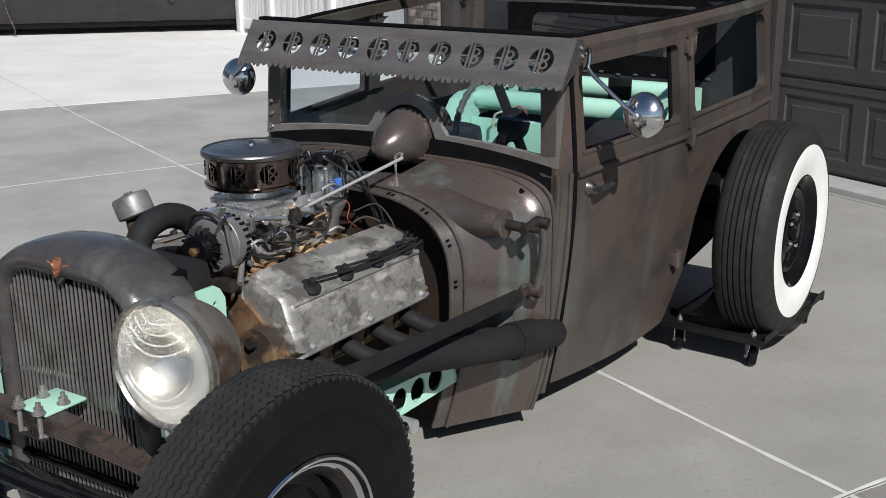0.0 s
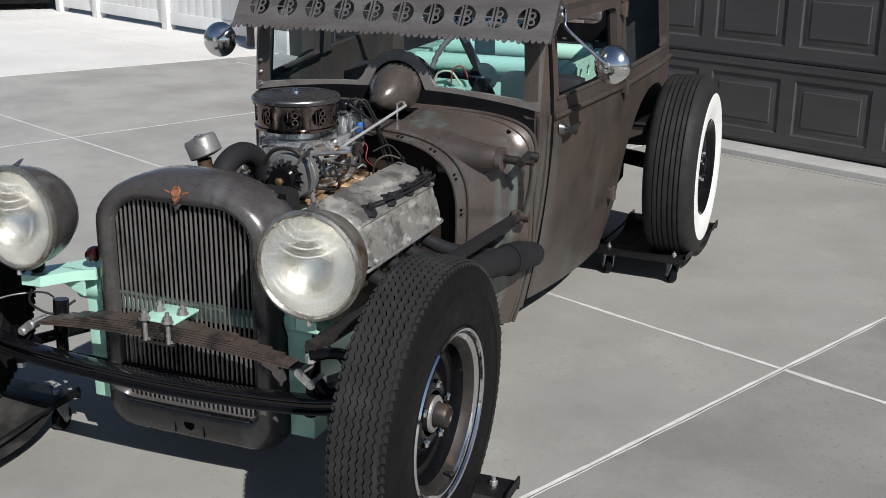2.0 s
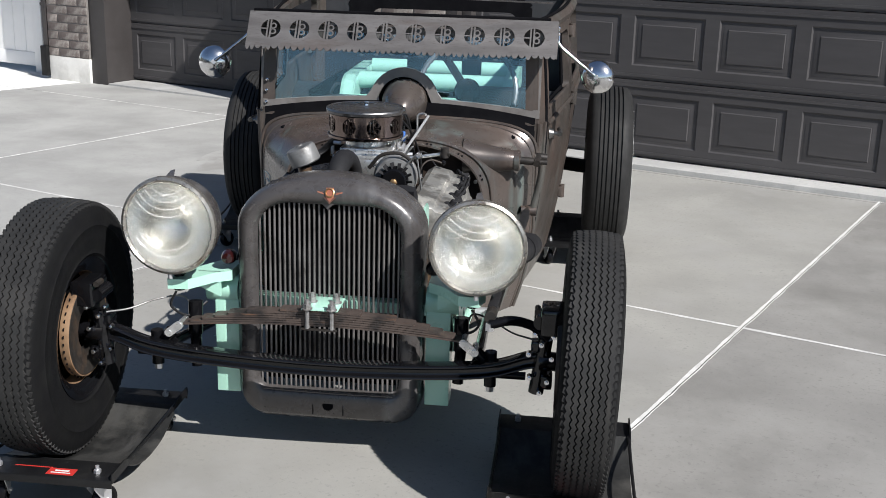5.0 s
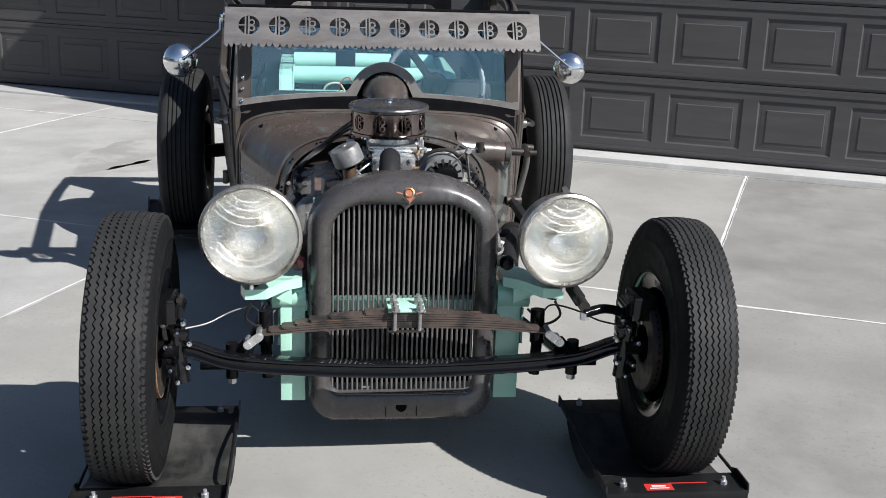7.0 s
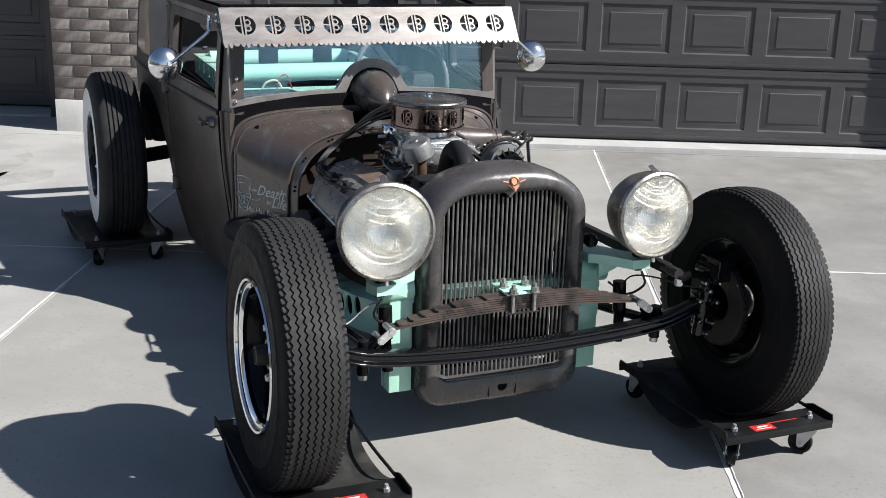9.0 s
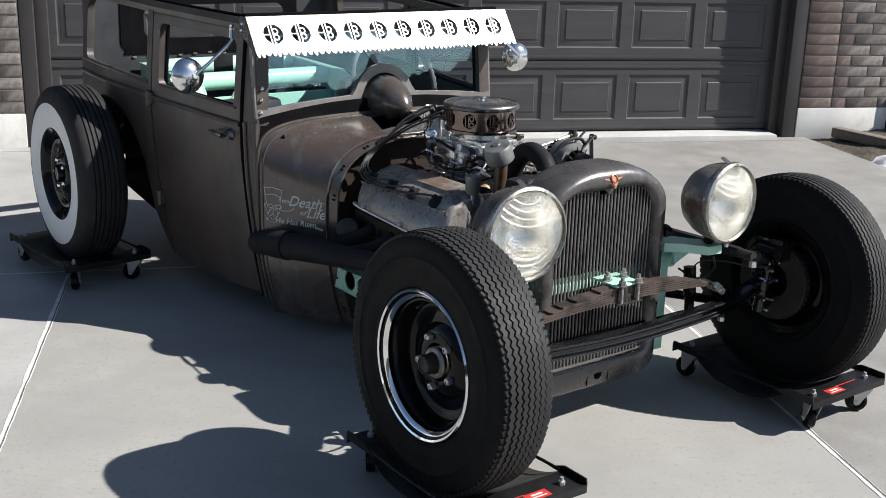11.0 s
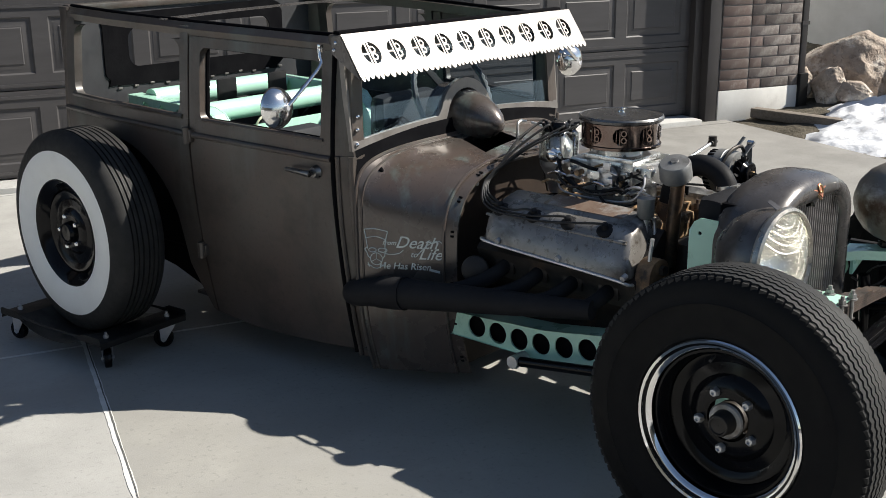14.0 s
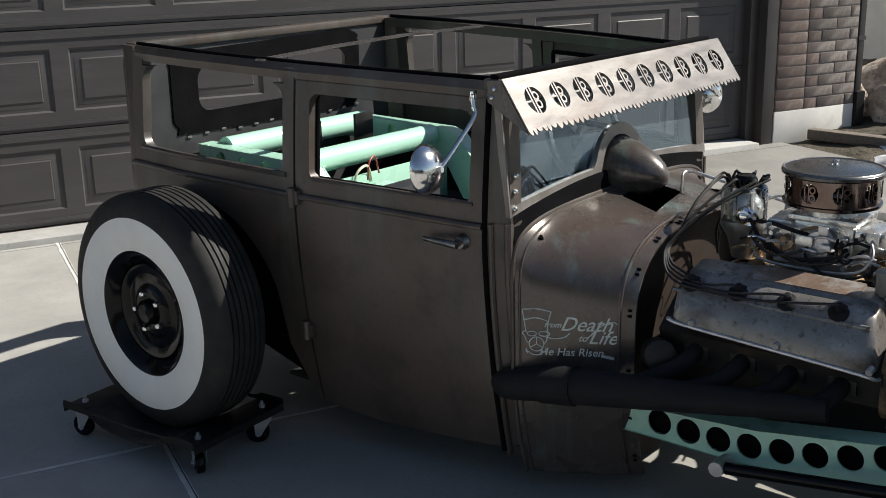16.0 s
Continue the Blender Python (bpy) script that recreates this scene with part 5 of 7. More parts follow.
# frame
def frame_side(s):
    # vertical front legs beside the shell
    bm = box(B(), (s * 0.328, 0.20, 0.345), (0.075, 0.075, 0.32), None, 0.004)
    leg = part("frame_leg", bm, MINT, car, "mint green box-section frame leg")
    part("leg_collar", rod(B(), (s * 0.29, 0.19, 0.52), (s * 0.39, 0.19, 0.52), 0.042, None, 24), MINT, leg)
    # drilled side rail
    top = [(0.18, 0.475), (0.50, 0.405), (0.80, 0.357), (1.14, 0.335), (1.25, 0.331)]
    low = [(1.25, 0.250), (1.13, 0.251), (0.82, 0.252), (0.55, 0.278), (0.18, 0.36)]
    holes = [circle(1.084 - 0.0895 * k, 0.298 + 0.0023 * (k - 1.2) ** 2, 0.037 - 0.0004 * k, 24) for k in range(8)]
    bm = prism(B(), top + low, holes, 0.006, Matrix.Translation((s * 0.372, 0, 0)) @ Matrix(((0, 0, 1, 0), (1, 0, 0, 0), (0, 1, 0, 0), (0, 0, 0, 1))))
    prism(bm, top + low, holes, 0.006, Matrix.Translation((s * 0.300, 0, 0)) @ Matrix(((0, 0, 1, 0), (1, 0, 0, 0), (0, 1, 0, 0), (0, 0, 0, 1))))
    for (ya, za), (yb, zb) in list(zip(top, top[1:])) + list(zip(low, low[1:])):
        skin(bm, [[(s * x, ya, za), (s * x, yb, zb)] for x in (0.300, 0.378)], loop=False)
    # sheet inside the hollow rail, its near-black stands for shade behind the holes
    part("rail_lining", prism(B(), [(0.22, 0.455), (0.50, 0.395), (0.80, 0.349), (1.24, 0.323), (1.24, 0.258), (0.85, 0.260), (0.55, 0.288), (0.22, 0.362)], [], 0.003, Matrix.Translation((s * 0.350, 0, 0)) @ Matrix(((0, 0, 1, 0), (1, 0, 0, 0), (0, 1, 0, 0), (0, 0, 0, 1)))), SEAM_AND_SHADE, car)
    part("frame_rail", bm, MINT, car, "mint green frame rail drilled with round holes", 30)
    # radius rod
    r = part("radius_rod", rod(B(), (s * 0.46, 0.03, 0.39), (s * 0.43, 0.85, 0.254), 0.0165), BLACK_GLOSS, car)
    part("rod_end", rod(B(), (s * 0.385, 0.870, 0.252), (s * 0.452, 0.870, 0.252), 0.021, None, 12), GALV, r)
    # shock absorber behind the axle
    part("shock", rod(rod(B(), (s * 0.405, 0.10, 0.50), (s * 0.405, 0.09, 0.40), 0.022), (s * 0.405, 0.09, 0.40), (s * 0.40, 0.08, 0.30), 0.017), BLACK_GLOSS, car)
    # shackle
    sh = part("shackle", prism(B(), rounded(-0.0125, -0.033, 0.0125, 0.033, 0.012), [], 0.005, Matrix.Translation((s * 0.437, -0.008, 0.447)) @ Matrix.Rotation(radians(90), 4, "X") @ Matrix.Rotation(radians(52 * s), 4, "Z")), POLISHED, car)
    for q in (-1, 1):
        part("shackle_bolt", rod(B(), (s * (0.437 - q * 0.016), -0.017, 0.447 + q * 0.0125), (s * (0.437 - q * 0.016), 0.05, 0.447 + q * 0.0125), 0.0095, None, 14), POLISHED, sh)
    part("spring_perch", rod(rod(B(), (s * 0.455, 0.02, 0.43), (s * 0.50, 0.02, 0.38), 0.018), (s * 0.50, 0.02, 0.43), (s * 0.50, 0.02, 0.325), 0.018), BLACK_GLOSS, car)
    part("perch_nut", rod(B(), (s * 0.50, 0.02, 0.327), (s * 0.50, 0.02, 0.308), 0.013, None, 6), GALV, car)
    # kingpin and spindle
    bm = rod(B(), (s * 0.635, -0.03, 0.335), (s * 0.655, -0.03, 0.50), 0.022)
    rod(bm, (s * 0.64, -0.03, 0.43), (s * 0.72, -0.03, 0.435), 0.03, 0.022)
    box(bm, (s * 0.655, -0.02, 0.37), (0.05, 0.06, 0.04), None, 0.008)
    box(bm, (s * 0.64, -0.02, 0.475), (0.05, 0.05, 0.03), None, 0.008)
    kn = part("steering_knuckle", bm, AXLE_BLACK, car)
    for dx, dz in ((0.0, 0.06), (0.03, 0.02), (0.02, -0.05), (-0.03, -0.04), (-0.02, 0.09), (0.035, 0.085), (-0.035, 0.03), (0.0, -0.085)):
        part("knuckle_bolt", rod(rod(B(), (s * (0.645 + dx), -0.066, 0.43 + dz), (s * (0.645 + dx), -0.045, 0.43 + dz), 0.0075, None, 6), (s * (0.645 + dx), -0.072, 0.43 + dz), (s * (0.645 + dx), -0.06, 0.43 + dz), 0.0042, None, 8), CHROME, kn)
    # brake
    m = Matrix.Translation((s * 0.70, -0.035, 0.44)) @ Matrix.Rotation(radians(90 * s), 4, "Y")
    disc = part("brake_disc", lathe(B(), [(0.06, -0.006), (0.135, -0.012), (0.14, -0.006), (0.14, 0.008), (0.135, 0.014), (0.06, 0.014)], m, 48), IRON_DARK, car, "vented brake disc, rusty at its rim")
    part("disc_edge", lathe(B(), [(0.137, -0.0125), (0.1405, -0.0115), (0.1415, -0.006), (0.1415, 0.009), (0.1405, 0.0145), (0.137, 0.0155)], m, 64, close=True), RUST_TAN if s < 0 else IRON_DARK, disc, "tan rusty rim of the disc")
    for k in range(40):
        a = 2 * math.pi * k / 40
        q = m @ Vector((0.1412 * math.cos(a), 0.1412 * math.sin(a), 0.0015))
        part("vane", box(B(), (0, 0, 0), (0.003, 0.007, 0.009), Matrix.Translation(q) @ Matrix.Rotation(a, 4, "X")), SEAM_AND_SHADE, disc)
    bm = box(B(), (s * 0.675, -0.045, 0.565), (0.07, 0.11, 0.075), None, 0.012)
    rod(bm, (s * 0.64, -0.08, 0.56), (s * 0.64, 0.0, 0.56), 0.02)
    part("brake_caliper", bm, AXLE_BLACK, disc)
    part("caliper_bolt", rod(B(), (s * 0.63, -0.10, 0.60), (s * 0.63, -0.06, 0.60), 0.009, None, 6), IRON_DARK, disc)
    part("brake_hose", tube(B(), [(s * 0.62, -0.06, 0.505), (s * 0.56, -0.03, 0.51), (s * 0.50, 0.02, 0.525), (s * 0.44, 0.08, 0.52), (s * 0.42, 0.12, 0.47)], 0.0027, 8), ALT_CASE if s < 0 else WIRE_BLACK, car, "steel-braided brake hose" if s < 0 else "black brake hose")


both(frame_side)
axle_pts = [(-0.70, 0.425), (-0.62, 0.43), (-0.50, 0.392), (-0.30, 0.372), (0, 0.362), (0.30, 0.372), (0.50, 0.392), (0.62, 0.43), (0.70, 0.425)]
line_a = smooth_line([(x, -0.02, z) for x, z in axle_pts], 5)
bm = B()
quarter = [(0.008, -0.001), (0.008, 0.008), (0.011, 0.0110), (0.019, 0.0122), (0.023, 0.0135), (0.0245, 0.0168), (0.023, 0.0200), (0.019, 0.0212)]
beam = quarter + [(-a, b) for a, b in quarter[::-1]] + [(-a, -b) for a, b in quarter[1:]] + [(a, -b) for a, b in quarter[:0:-1]]
skin(bm, [[(p.x, p.y + a, p.z + b) for a, b in beam] for p in line_a], caps=True)
part("front_axle", bm, AXLE_BLACK, car, "gloss black dropped I-beam axle", 60)
part("tie_rod", rod(B(), (-0.60, 0.12, 0.32), (0.60, 0.12, 0.32), 0.012), BLACK_GLOSS, car)
spring = None
for k, w in enumerate((0.425, 0.395, 0.358, 0.320, 0.278, 0.222, 0.120)):
    z0 = 0.480 + 0.0070 * k
    rings = []
    for i in range(25):
        x = w * (-1 + (0 if i == 0 else 0.018 if i == 1 else 1.982 if i == 23 else 2 if i == 24 else i / 12))
        z = z0 - 0.125 * x * x
        e = (0.0225 - 0.0006 * (k % 2)) * (0.72 if i in (0, 24) else 1)
        rings.append([(x, 0.02 - e, z), (x, 0.02 + e, z), (x, 0.02 + e, z + 0.0056), (x, 0.02 - e, z + 0.0056)])
    bm = skin(B(), rings, caps=True)
    if spring is None:
        spring = part("leaf_spring", bm, SPRING_STEEL, car, "rusted transverse leaf spring pack", 30)
    else:
        part("leaf", bm, SPRING_STEEL, spring, angle=30)
part("spring_pad", box(B(), (0.0, 0.050, 0.5325), (0.108, 0.115, 0.007), None, 0.002), MINT, spring, "mint clamp plate")
for x in (-0.035, 0.037):
    part("u_bolt", tube(B(), [(x, -0.012, 0.564), (x, -0.012, 0.52), (x, -0.012, 0.483), (x, -0.008, 0.476), (x, 0.05, 0.476), (x, 0.056, 0.483), (x, 0.056, 0.564)], 0.0062, 8, 2), CAST, spring)
    for y in (-0.012, 0.056):
        part("nut", rod(rod(B(), (x, y, 0.538), (x, y, 0.552), 0.012, None, 6), (x, y, 0.536), (x, y, 0.539), 0.016), CAST, spring)
part("clamp_bar", box(B(), (0, -0.014, 0.4745), (0.105, 0.010, 0.006), None, 0.002), IRON_DARK, spring)
bm = box(B(), (0, 0.195, 0.490), (0.60, 0.05, 0.036), None, 0.006)
part("cross_member", bm, MINT, car, "mint front cross member")


# ---- wheels ----
def tyre_ring(bm, prof, m, seg=96):
    return lathe(bm, prof, m, seg, close=True)


def front_wheel(s):
    m = Matrix.Translation((0.774, -0.050, 0.441) if s > 0 else (-0.760, -0.059, 0.454)) @ Matrix.Rotation(radians(90 * s), 4, "Y") @ Matrix.Rotation(radians(1.5), 4, "Y") @ Matrix.Diagonal((1, 1, 0.86 if s > 0 else 1.0, 1))
    seat = m
    disc = [(0.055, 0.028), (0.075, 0.030), (0.10, 0.020), (0.125, -0.004), (0.150, 0.012), (0.165, 0.014), (0.178, 0.0), (0.178, -0.006), (0.15, 0.004), (0.055, 0.016)]
    wheel = part("front_wheel", lathe(B(), disc, seat, 48), BLACK_GLOSS, car, "black steel wheel with a chrome rim")
    barrel = [(0.178, -0.065), (0.196, -0.078), (0.212, -0.082), (0.212, -0.076), (0.19, -0.068), (0.176, -0.045), (0.176, 0.045), (0.184, 0.058), (0.178, 0.058), (0.168, 0.04), (0.168, -0.06)]
    part("rim_barrel", lathe(B(), barrel, seat, 64, close=True), BLACK_GLOSS, wheel)
    if s < 0:
        part("dusty_barrel", lathe(B(), [(0.1672, -0.0575), (0.1672, -0.01), (0.1662, -0.01), (0.1662, -0.0575)], seat, 64, close=True), RUST_TAN, wheel, "dusty inside of the rim")
    rim = [(0.204, 0.0775), (0.209, 0.078), (0.216, 0.084), (0.212, 0.089), (0.206, 0.0865)]
    part("rim", lathe(B(), rim, seat, 64, close=True), CHROME, wheel, "bright rim lip")
    part("trim_ring", lathe(B(), [(0.190, 0.066), (0.197, 0.0735), (0.1985, 0.0775), (0.194, 0.076), (0.187, 0.068)], seat, 64, close=True), CHROME, wheel, "chrome trim ring")
    part("rim_groove", lathe(B(), [(0.197, 0.0735), (0.205, 0.0775), (0.205, 0.0800), (0.198, 0.0765)], seat, 64, close=True), BLACK_GLOSS, wheel)
    if s > 0:
        part("rim_step", lathe(B(), [(0.170, 0.040), (0.180, 0.056), (0.190, 0.066), (0.188, 0.069), (0.177, 0.059), (0.168, 0.043)], seat, 64, close=True), IRON_DARK, wheel, "dull grey rim step")
    R = 0.375
    half_prof = [(0.205, 0.074), (0.218, 0.083), (0.22, 0.0855), (0.222, 0.084), (0.235, 0.087),
                 (0.255, 0.0895), (0.275, 0.092), (0.300, 0.0905), (0.303, 0.0925), (0.306, 0.0905), (0.325, 0.088), (0.348, 0.083), (R - 0.016, 0.077), (R - 0.008, 0.068)]
    carcass = [(r, -h) for r, h in half_prof] + [(R - 0.012, 0.0)] + half_prof[::-1] + [(0.20, 0.0)]
    tyre = part("tyre", tyre_ring(B(), carcass, m), RUBBER, wheel, "black bias-ply tyre with zigzag tread", 50)
    # zigzag ribs
    n = 104
    for k in range(7):
        c = -0.058 + 0.116 * k / 6
        w = 0.0083 if 0 < k < 6 else 0.0088
        rings = []
        for i in range(n * 2):
            a = 2 * math.pi * i / (n * 2)
            z = c + (0.0034 if i % 2 else -0.0034)
            drop = 0.0045 * (abs(c) / 0.06) ** 2
            pts = ((R - 0.011 - drop, z - w), (R - 0.0005 - drop, z - w + 0.001), (R - 0.0005 - drop, z + w - 0.001), (R - 0.011 - drop, z + w))
            rings.append([m @ Vector((r * math.cos(a), r * math.sin(a), h)) for r, h in pts])
        part("tread_rib", skin(B(), rings, loop=False, close=True), TREAD, tyre, angle=30)
    # shoulder lugs
    for q in (-1, 1):
        bm = B()
        for i in range(n):
            a = 2 * math.pi * i / n
            box(bm, (R - 0.018, 0, q * 0.0735), (0.016, 0.0150, 0.012), m @ Matrix.Rotation(a, 4, "Z") @ Matrix.Rotation(radians(14 * q), 4, "X"))
        part("shoulder_tread", bm, TREAD, tyre, angle=30)
    hub = part("hub", lathe(B(), [(0.044, 0.0), (0.044, 0.034), (0.036, 0.037), (0.0295, 0.040), (0.028, 0.072), (0.025, 0.077), (0.021, 0.078), (0.019, 0.074), (0.001, 0.073)], seat, 32), IRON_DARK, wheel)
    part("hub_ring", lathe(B(), [(0.030, 0.036), (0.044, 0.0335), (0.0455, 0.036), (0.042, 0.041), (0.032, 0.0425)], seat, 32, close=True), CAST, hub)
    for k in range(5):
        a = 2 * math.pi * k / 5 + 0.5
        q = seat @ Matrix.Translation((0.074 * math.cos(a), 0.074 * math.sin(a), 0.028))
        part("lug_nut", lathe(B(), [(0.0125, 0), (0.0125, 0.012), (0.009, 0.017), (0.005, 0.018), (0.005, 0.013), (0.0005, 0.013)], q, 6), GALV if s < 0 else CHROME, wheel)
    part("valve", rod(B(), seat @ Vector((0.165, 0.03, 0.06)), seat @ Vector((0.16, 0.028, 0.085)), 0.004), WIRE_BLACK, wheel)


def rear_wheel(s):
    m = Matrix.Translation((s * 0.885, 2.565 if s > 0 else 2.610, 0.480)) @ Matrix.Rotation(radians(90 * s), 4, "Y")
    disc = [(0.04, 0.035), (0.06, 0.040), (0.085, 0.030), (0.105, 0.012), (0.135, 0.030), (0.155, 0.034), (0.172, 0.016), (0.172, 0.008), (0.15, 0.024), (0.04, 0.024)]
    wheel = part("rear_wheel", lathe(B(), disc, m @ Matrix.Translation((0, 0, 0.035)), 48), BLACK_GLOSS, car, "gloss black steel wheel")
    rim = [(0.176, -0.08), (0.200, -0.095), (0.208, -0.10), (0.208, -0.094), (0.19, -0.085), (0.172, -0.06), (0.172, 0.06), (0.186, 0.078), (0.197, 0.088), (0.206, 0.092), (0.209, 0.098), (0.204, 0.101), (0.194, 0.096), (0.182, 0.086), (0.164, 0.066), (0.164, -0.07)]
    part("rim", lathe(B(), rim, m, 64, close=True), BLACK_GLOSS, wheel)
    R = 0.392
    prof = [(0.200, -0.09), (0.235, -0.104), (0.28, -0.110), (0.325, -0.107), (0.355, -0.10), (R - 0.02, -0.09), (R - 0.006, -0.076)]
    for c in (-0.052, -0.032, -0.012, 0.012, 0.032, 0.052):
        prof += [(R - 0.001 - 0.4 * c * c, c - 0.0035), (R - 0.010, c - 0.0025), (R - 0.010, c + 0.0025), (R - 0.001 - 0.4 * c * c, c + 0.0035)]
    prof += [(R - 0.006, 0.076), (R - 0.02, 0.09), (0.355, 0.099), (0.336, 0.1055), (0.318, 0.1085), (0.30, 0.107), (0.24, 0.104), (0.205, 0.092), (0.2, 0.0)]
    tyre = part("tyre", tyre_ring(B(), prof, m), TREAD, wheel, "tall black ribbed tyre", 35)
    part("whitewall", lathe(B(), [(0.206, 0.098), (0.235, 0.107), (0.265, 0.1105), (0.29, 0.1108), (0.308, 0.1098), (0.317, 0.1085), (0.318, 0.104), (0.27, 0.104), (0.206, 0.092)], m, 96, close=True), WHITEWALL, tyre, "wide clean whitewall band")
    part("hub", lathe(B(), [(0.042, 0.03), (0.040, 0.055), (0.034, 0.062), (0.030, 0.058), (0.001, 0.056)], m @ Matrix.Translation((0, 0, 0.035)), 28), BLACK_GLOSS, wheel)
    for k in range(5):
        a = 2 * math.pi * k / 5 + 0.3
        q = m @ Matrix.Translation((0.062 * math.cos(a), 0.062 * math.sin(a), 0.071))
        part("lug_nut", lathe(B(), [(0.011, 0), (0.011, 0.012), (0.007, 0.017), (0.001, 0.018)], q, 6), CHROME, wheel)
    part("rear_axle_tube", rod(B(), (s * 0.2, 2.95, 0.455), (s * 0.80, 2.63, 0.455), 0.035), BLACK_DUSTY, car)


both(front_wheel)
both(rear_wheel)


# ---- wheel dollies ----
def dolly(x, y, turn, sag, red_at=0):
    """A pressed steel wheel dolly: two flat end plates with raised side lips, a sling sagging between them, four castors."""
    d = thing("wheel_dolly", "black pressed-steel wheel dolly on four swivel castors, under a tyre", "wheel dolly", pose(x, y, 0, 0, 0, turn), "wheel dollies")
    L, W, FLAT, Z = 0.312, 0.200, 0.105, 0.121
    rings = []
    inner = L - FLAT
    for k in range(25):
        yy = inner * (-1 + k / 12)
        z = Z - sag * max(0.0, 1 - (abs(yy) / inner) ** 2.4)
        rings.append([(-W, yy, z + 0.003), (W, yy, z + 0.003), (W, yy, z), (-W, yy, z)])
    part("sling", skin(B(), rings, caps=True), SLING_STEEL, d)
    for q in (-1, 1):
        plate = part("end_plate", box(B(), (0, q * (L - FLAT / 2), Z), (2 * W, FLAT, 0.005), None, 0.0015), BLACK_DUSTY, d)
        part("end_flange", box(B(), (0, q * L, Z - 0.010), (2 * W, 0.004, 0.022), None, 0.0015), BLACK_DUSTY, plate)
        for e in (-1, 1):
            lip = [(q * (inner - 0.055), -0.006), (q * (inner + 0.01), 0.021), (q * (L - 0.004), 0.021), (q * L, 0.010), (q * L, -0.006)]
            part("side_lip", prism(B(), lip, [], 0.004, Matrix.Translation((e * W - 0.002, 0, Z)) @ Matrix(((0, 0, 1, 0), (1, 0, 0, 0), (0, 1, 0, 0), (0, 0, 0, 1)))), BLACK_DUSTY, plate)
    for e in (-1, 1):
        part("side_bar", tube(B(), [(e * (W - 0.004), -inner, Z + 0.004), (e * (W - 0.004), 0, Z - 0.002), (e * (W - 0.004), inner, Z + 0.004)], 0.005, 8), BLACK_DUSTY, d)
    if red_at:
        part("label", box(B(), (0.045 * red_at, -L + 0.030, Z + 0.0034), (0.078, 0.036, 0.001)), RED_DECAL, d, "red label with worn print")
        part("print_bar", box(B(), (0.045 * red_at, -L + 0.034, Z + 0.0044), (0.040, 0.007, 0.0006)), PALE_DECAL, d)
        part("print_bar", box(B(), (0.045 * red_at, -L + 0.022, Z + 0.0044), (0.056, 0.004, 0.0006)), PALE_DECAL, d)
        part("rub_mark", box(B(), (0.145 * red_at * -0.3, -L + 0.05, Z + 0.0034), (0.11, 0.004, 0.0008)), RED_DECAL, d, "worn red stripe")
    rng = random.Random(int(100 * x))
    for qx in (-1, 1):
        for qy in (-1, 1):
            c = Matrix.Translation((qx * 0.143, qy * 0.270, 0)) @ Matrix.Rotation(radians(rng.uniform(-40, 40)), 4, "Z")
            fork = [(-0.031, 0.108), (0.027, 0.108), (0.030, 0.098), (0.026, 0.030), (0.018, 0.024), (0.008, 0.028), (-0.031, 0.090)]
            castor = part("castor", prism(B(), fork, [], 0.002, c @ Matrix.Translation((-0.020, 0, 0)) @ Matrix(((0, 0, 1, 0), (1, 0, 0, 0), (0, 1, 0, 0), (0, 0, 0, 1)))), GALV, d, "zinc castor fork")
            part("fork_side", prism(B(), fork, [], 0.002, c @ Matrix.Translation((0.018, 0, 0)) @ Matrix(((0, 0, 1, 0), (1, 0, 0, 0), (0, 1, 0, 0), (0, 0, 0, 1)))), GALV, castor)
            part("fork_crown", lathe(B(), [(0.001, 0.118), (0.030, 0.117), (0.034, 0.111), (0.034, 0.104), (0.001, 0.103)], c, 20), GALV, castor)
            wheel = [(0.006, -0.012), (0.022, -0.010), (0.026, -0.014), (0.035, -0.013), (0.038, -0.008), (0.038, 0.008), (0.035, 0.013), (0.026, 0.014), (0.022, 0.010), (0.006, 0.012)]
            part("castor_wheel", lathe(B(), wheel, c @ Matrix.Translation((0, 0.018, 0.038)) @ Matrix.Rotation(radians(90), 4, "Y"), 24), BLACK_GLOSS, castor)
            part("axle_bolt", rod(B(), c @ Vector((-0.025, 0.018, 0.038)), c @ Vector((0.025, 0.018, 0.038)), 0.006, None, 6), GALV, castor)
            part("stem_nut", rod(rod(B(), c @ Vector((0, 0, 0.123)), c @ Vector((0, 0, 0.134)), 0.0105, None, 6), c @ Vector((0, 0, 0.134)), c @ Vector((0, 0, 0.145)), 0.0055), GALV, castor)
    return d


dolly(0.724, -0.060, 0, 0.072, -1)
dolly(-0.694, -0.065, 0, 0.058, 1)
dolly(-0.897, 2.620, 5, 0.049)
dolly(0.785, 2.620, -3, 0.049)


# ---- engine ----
bm = box(B(), (0, 0.80, 0.44), (0.30, 0.58, 0.30), None, 0.02)
engine = part("engine", bm, IRON_DARK, car, "oily vee-eight engine with worn valve covers")
part("oil_pan", box(B(), (0, 0.80, 0.25), (0.24, 0.54, 0.12), None, 0.025), IRON_DARK, engine)
part("gearbox", rod(B(), (0, 1.08, 0.40), (0, 1.24, 0.38), 0.15, 0.13, 24), IRON_DARK, engine)


def cover_section(grow, y):
    pts = [(0.172, 0.655), (0.168, 0.700), (0.176, 0.733), (0.200, 0.748), (0.262, 0.733), (0.272, 0.722), (0.300, 0.716), (0.318, 0.700), (0.338, 0.640), (0.345, 0.632), (0.360, 0.592), (0.364, 0.564), (0.340, 0.555)]
    c = Vector((0.25, 0.64))
    return [(c.x + (x - c.x) * grow, y, c.y + (z - c.y) * grow) for x, z in pts]


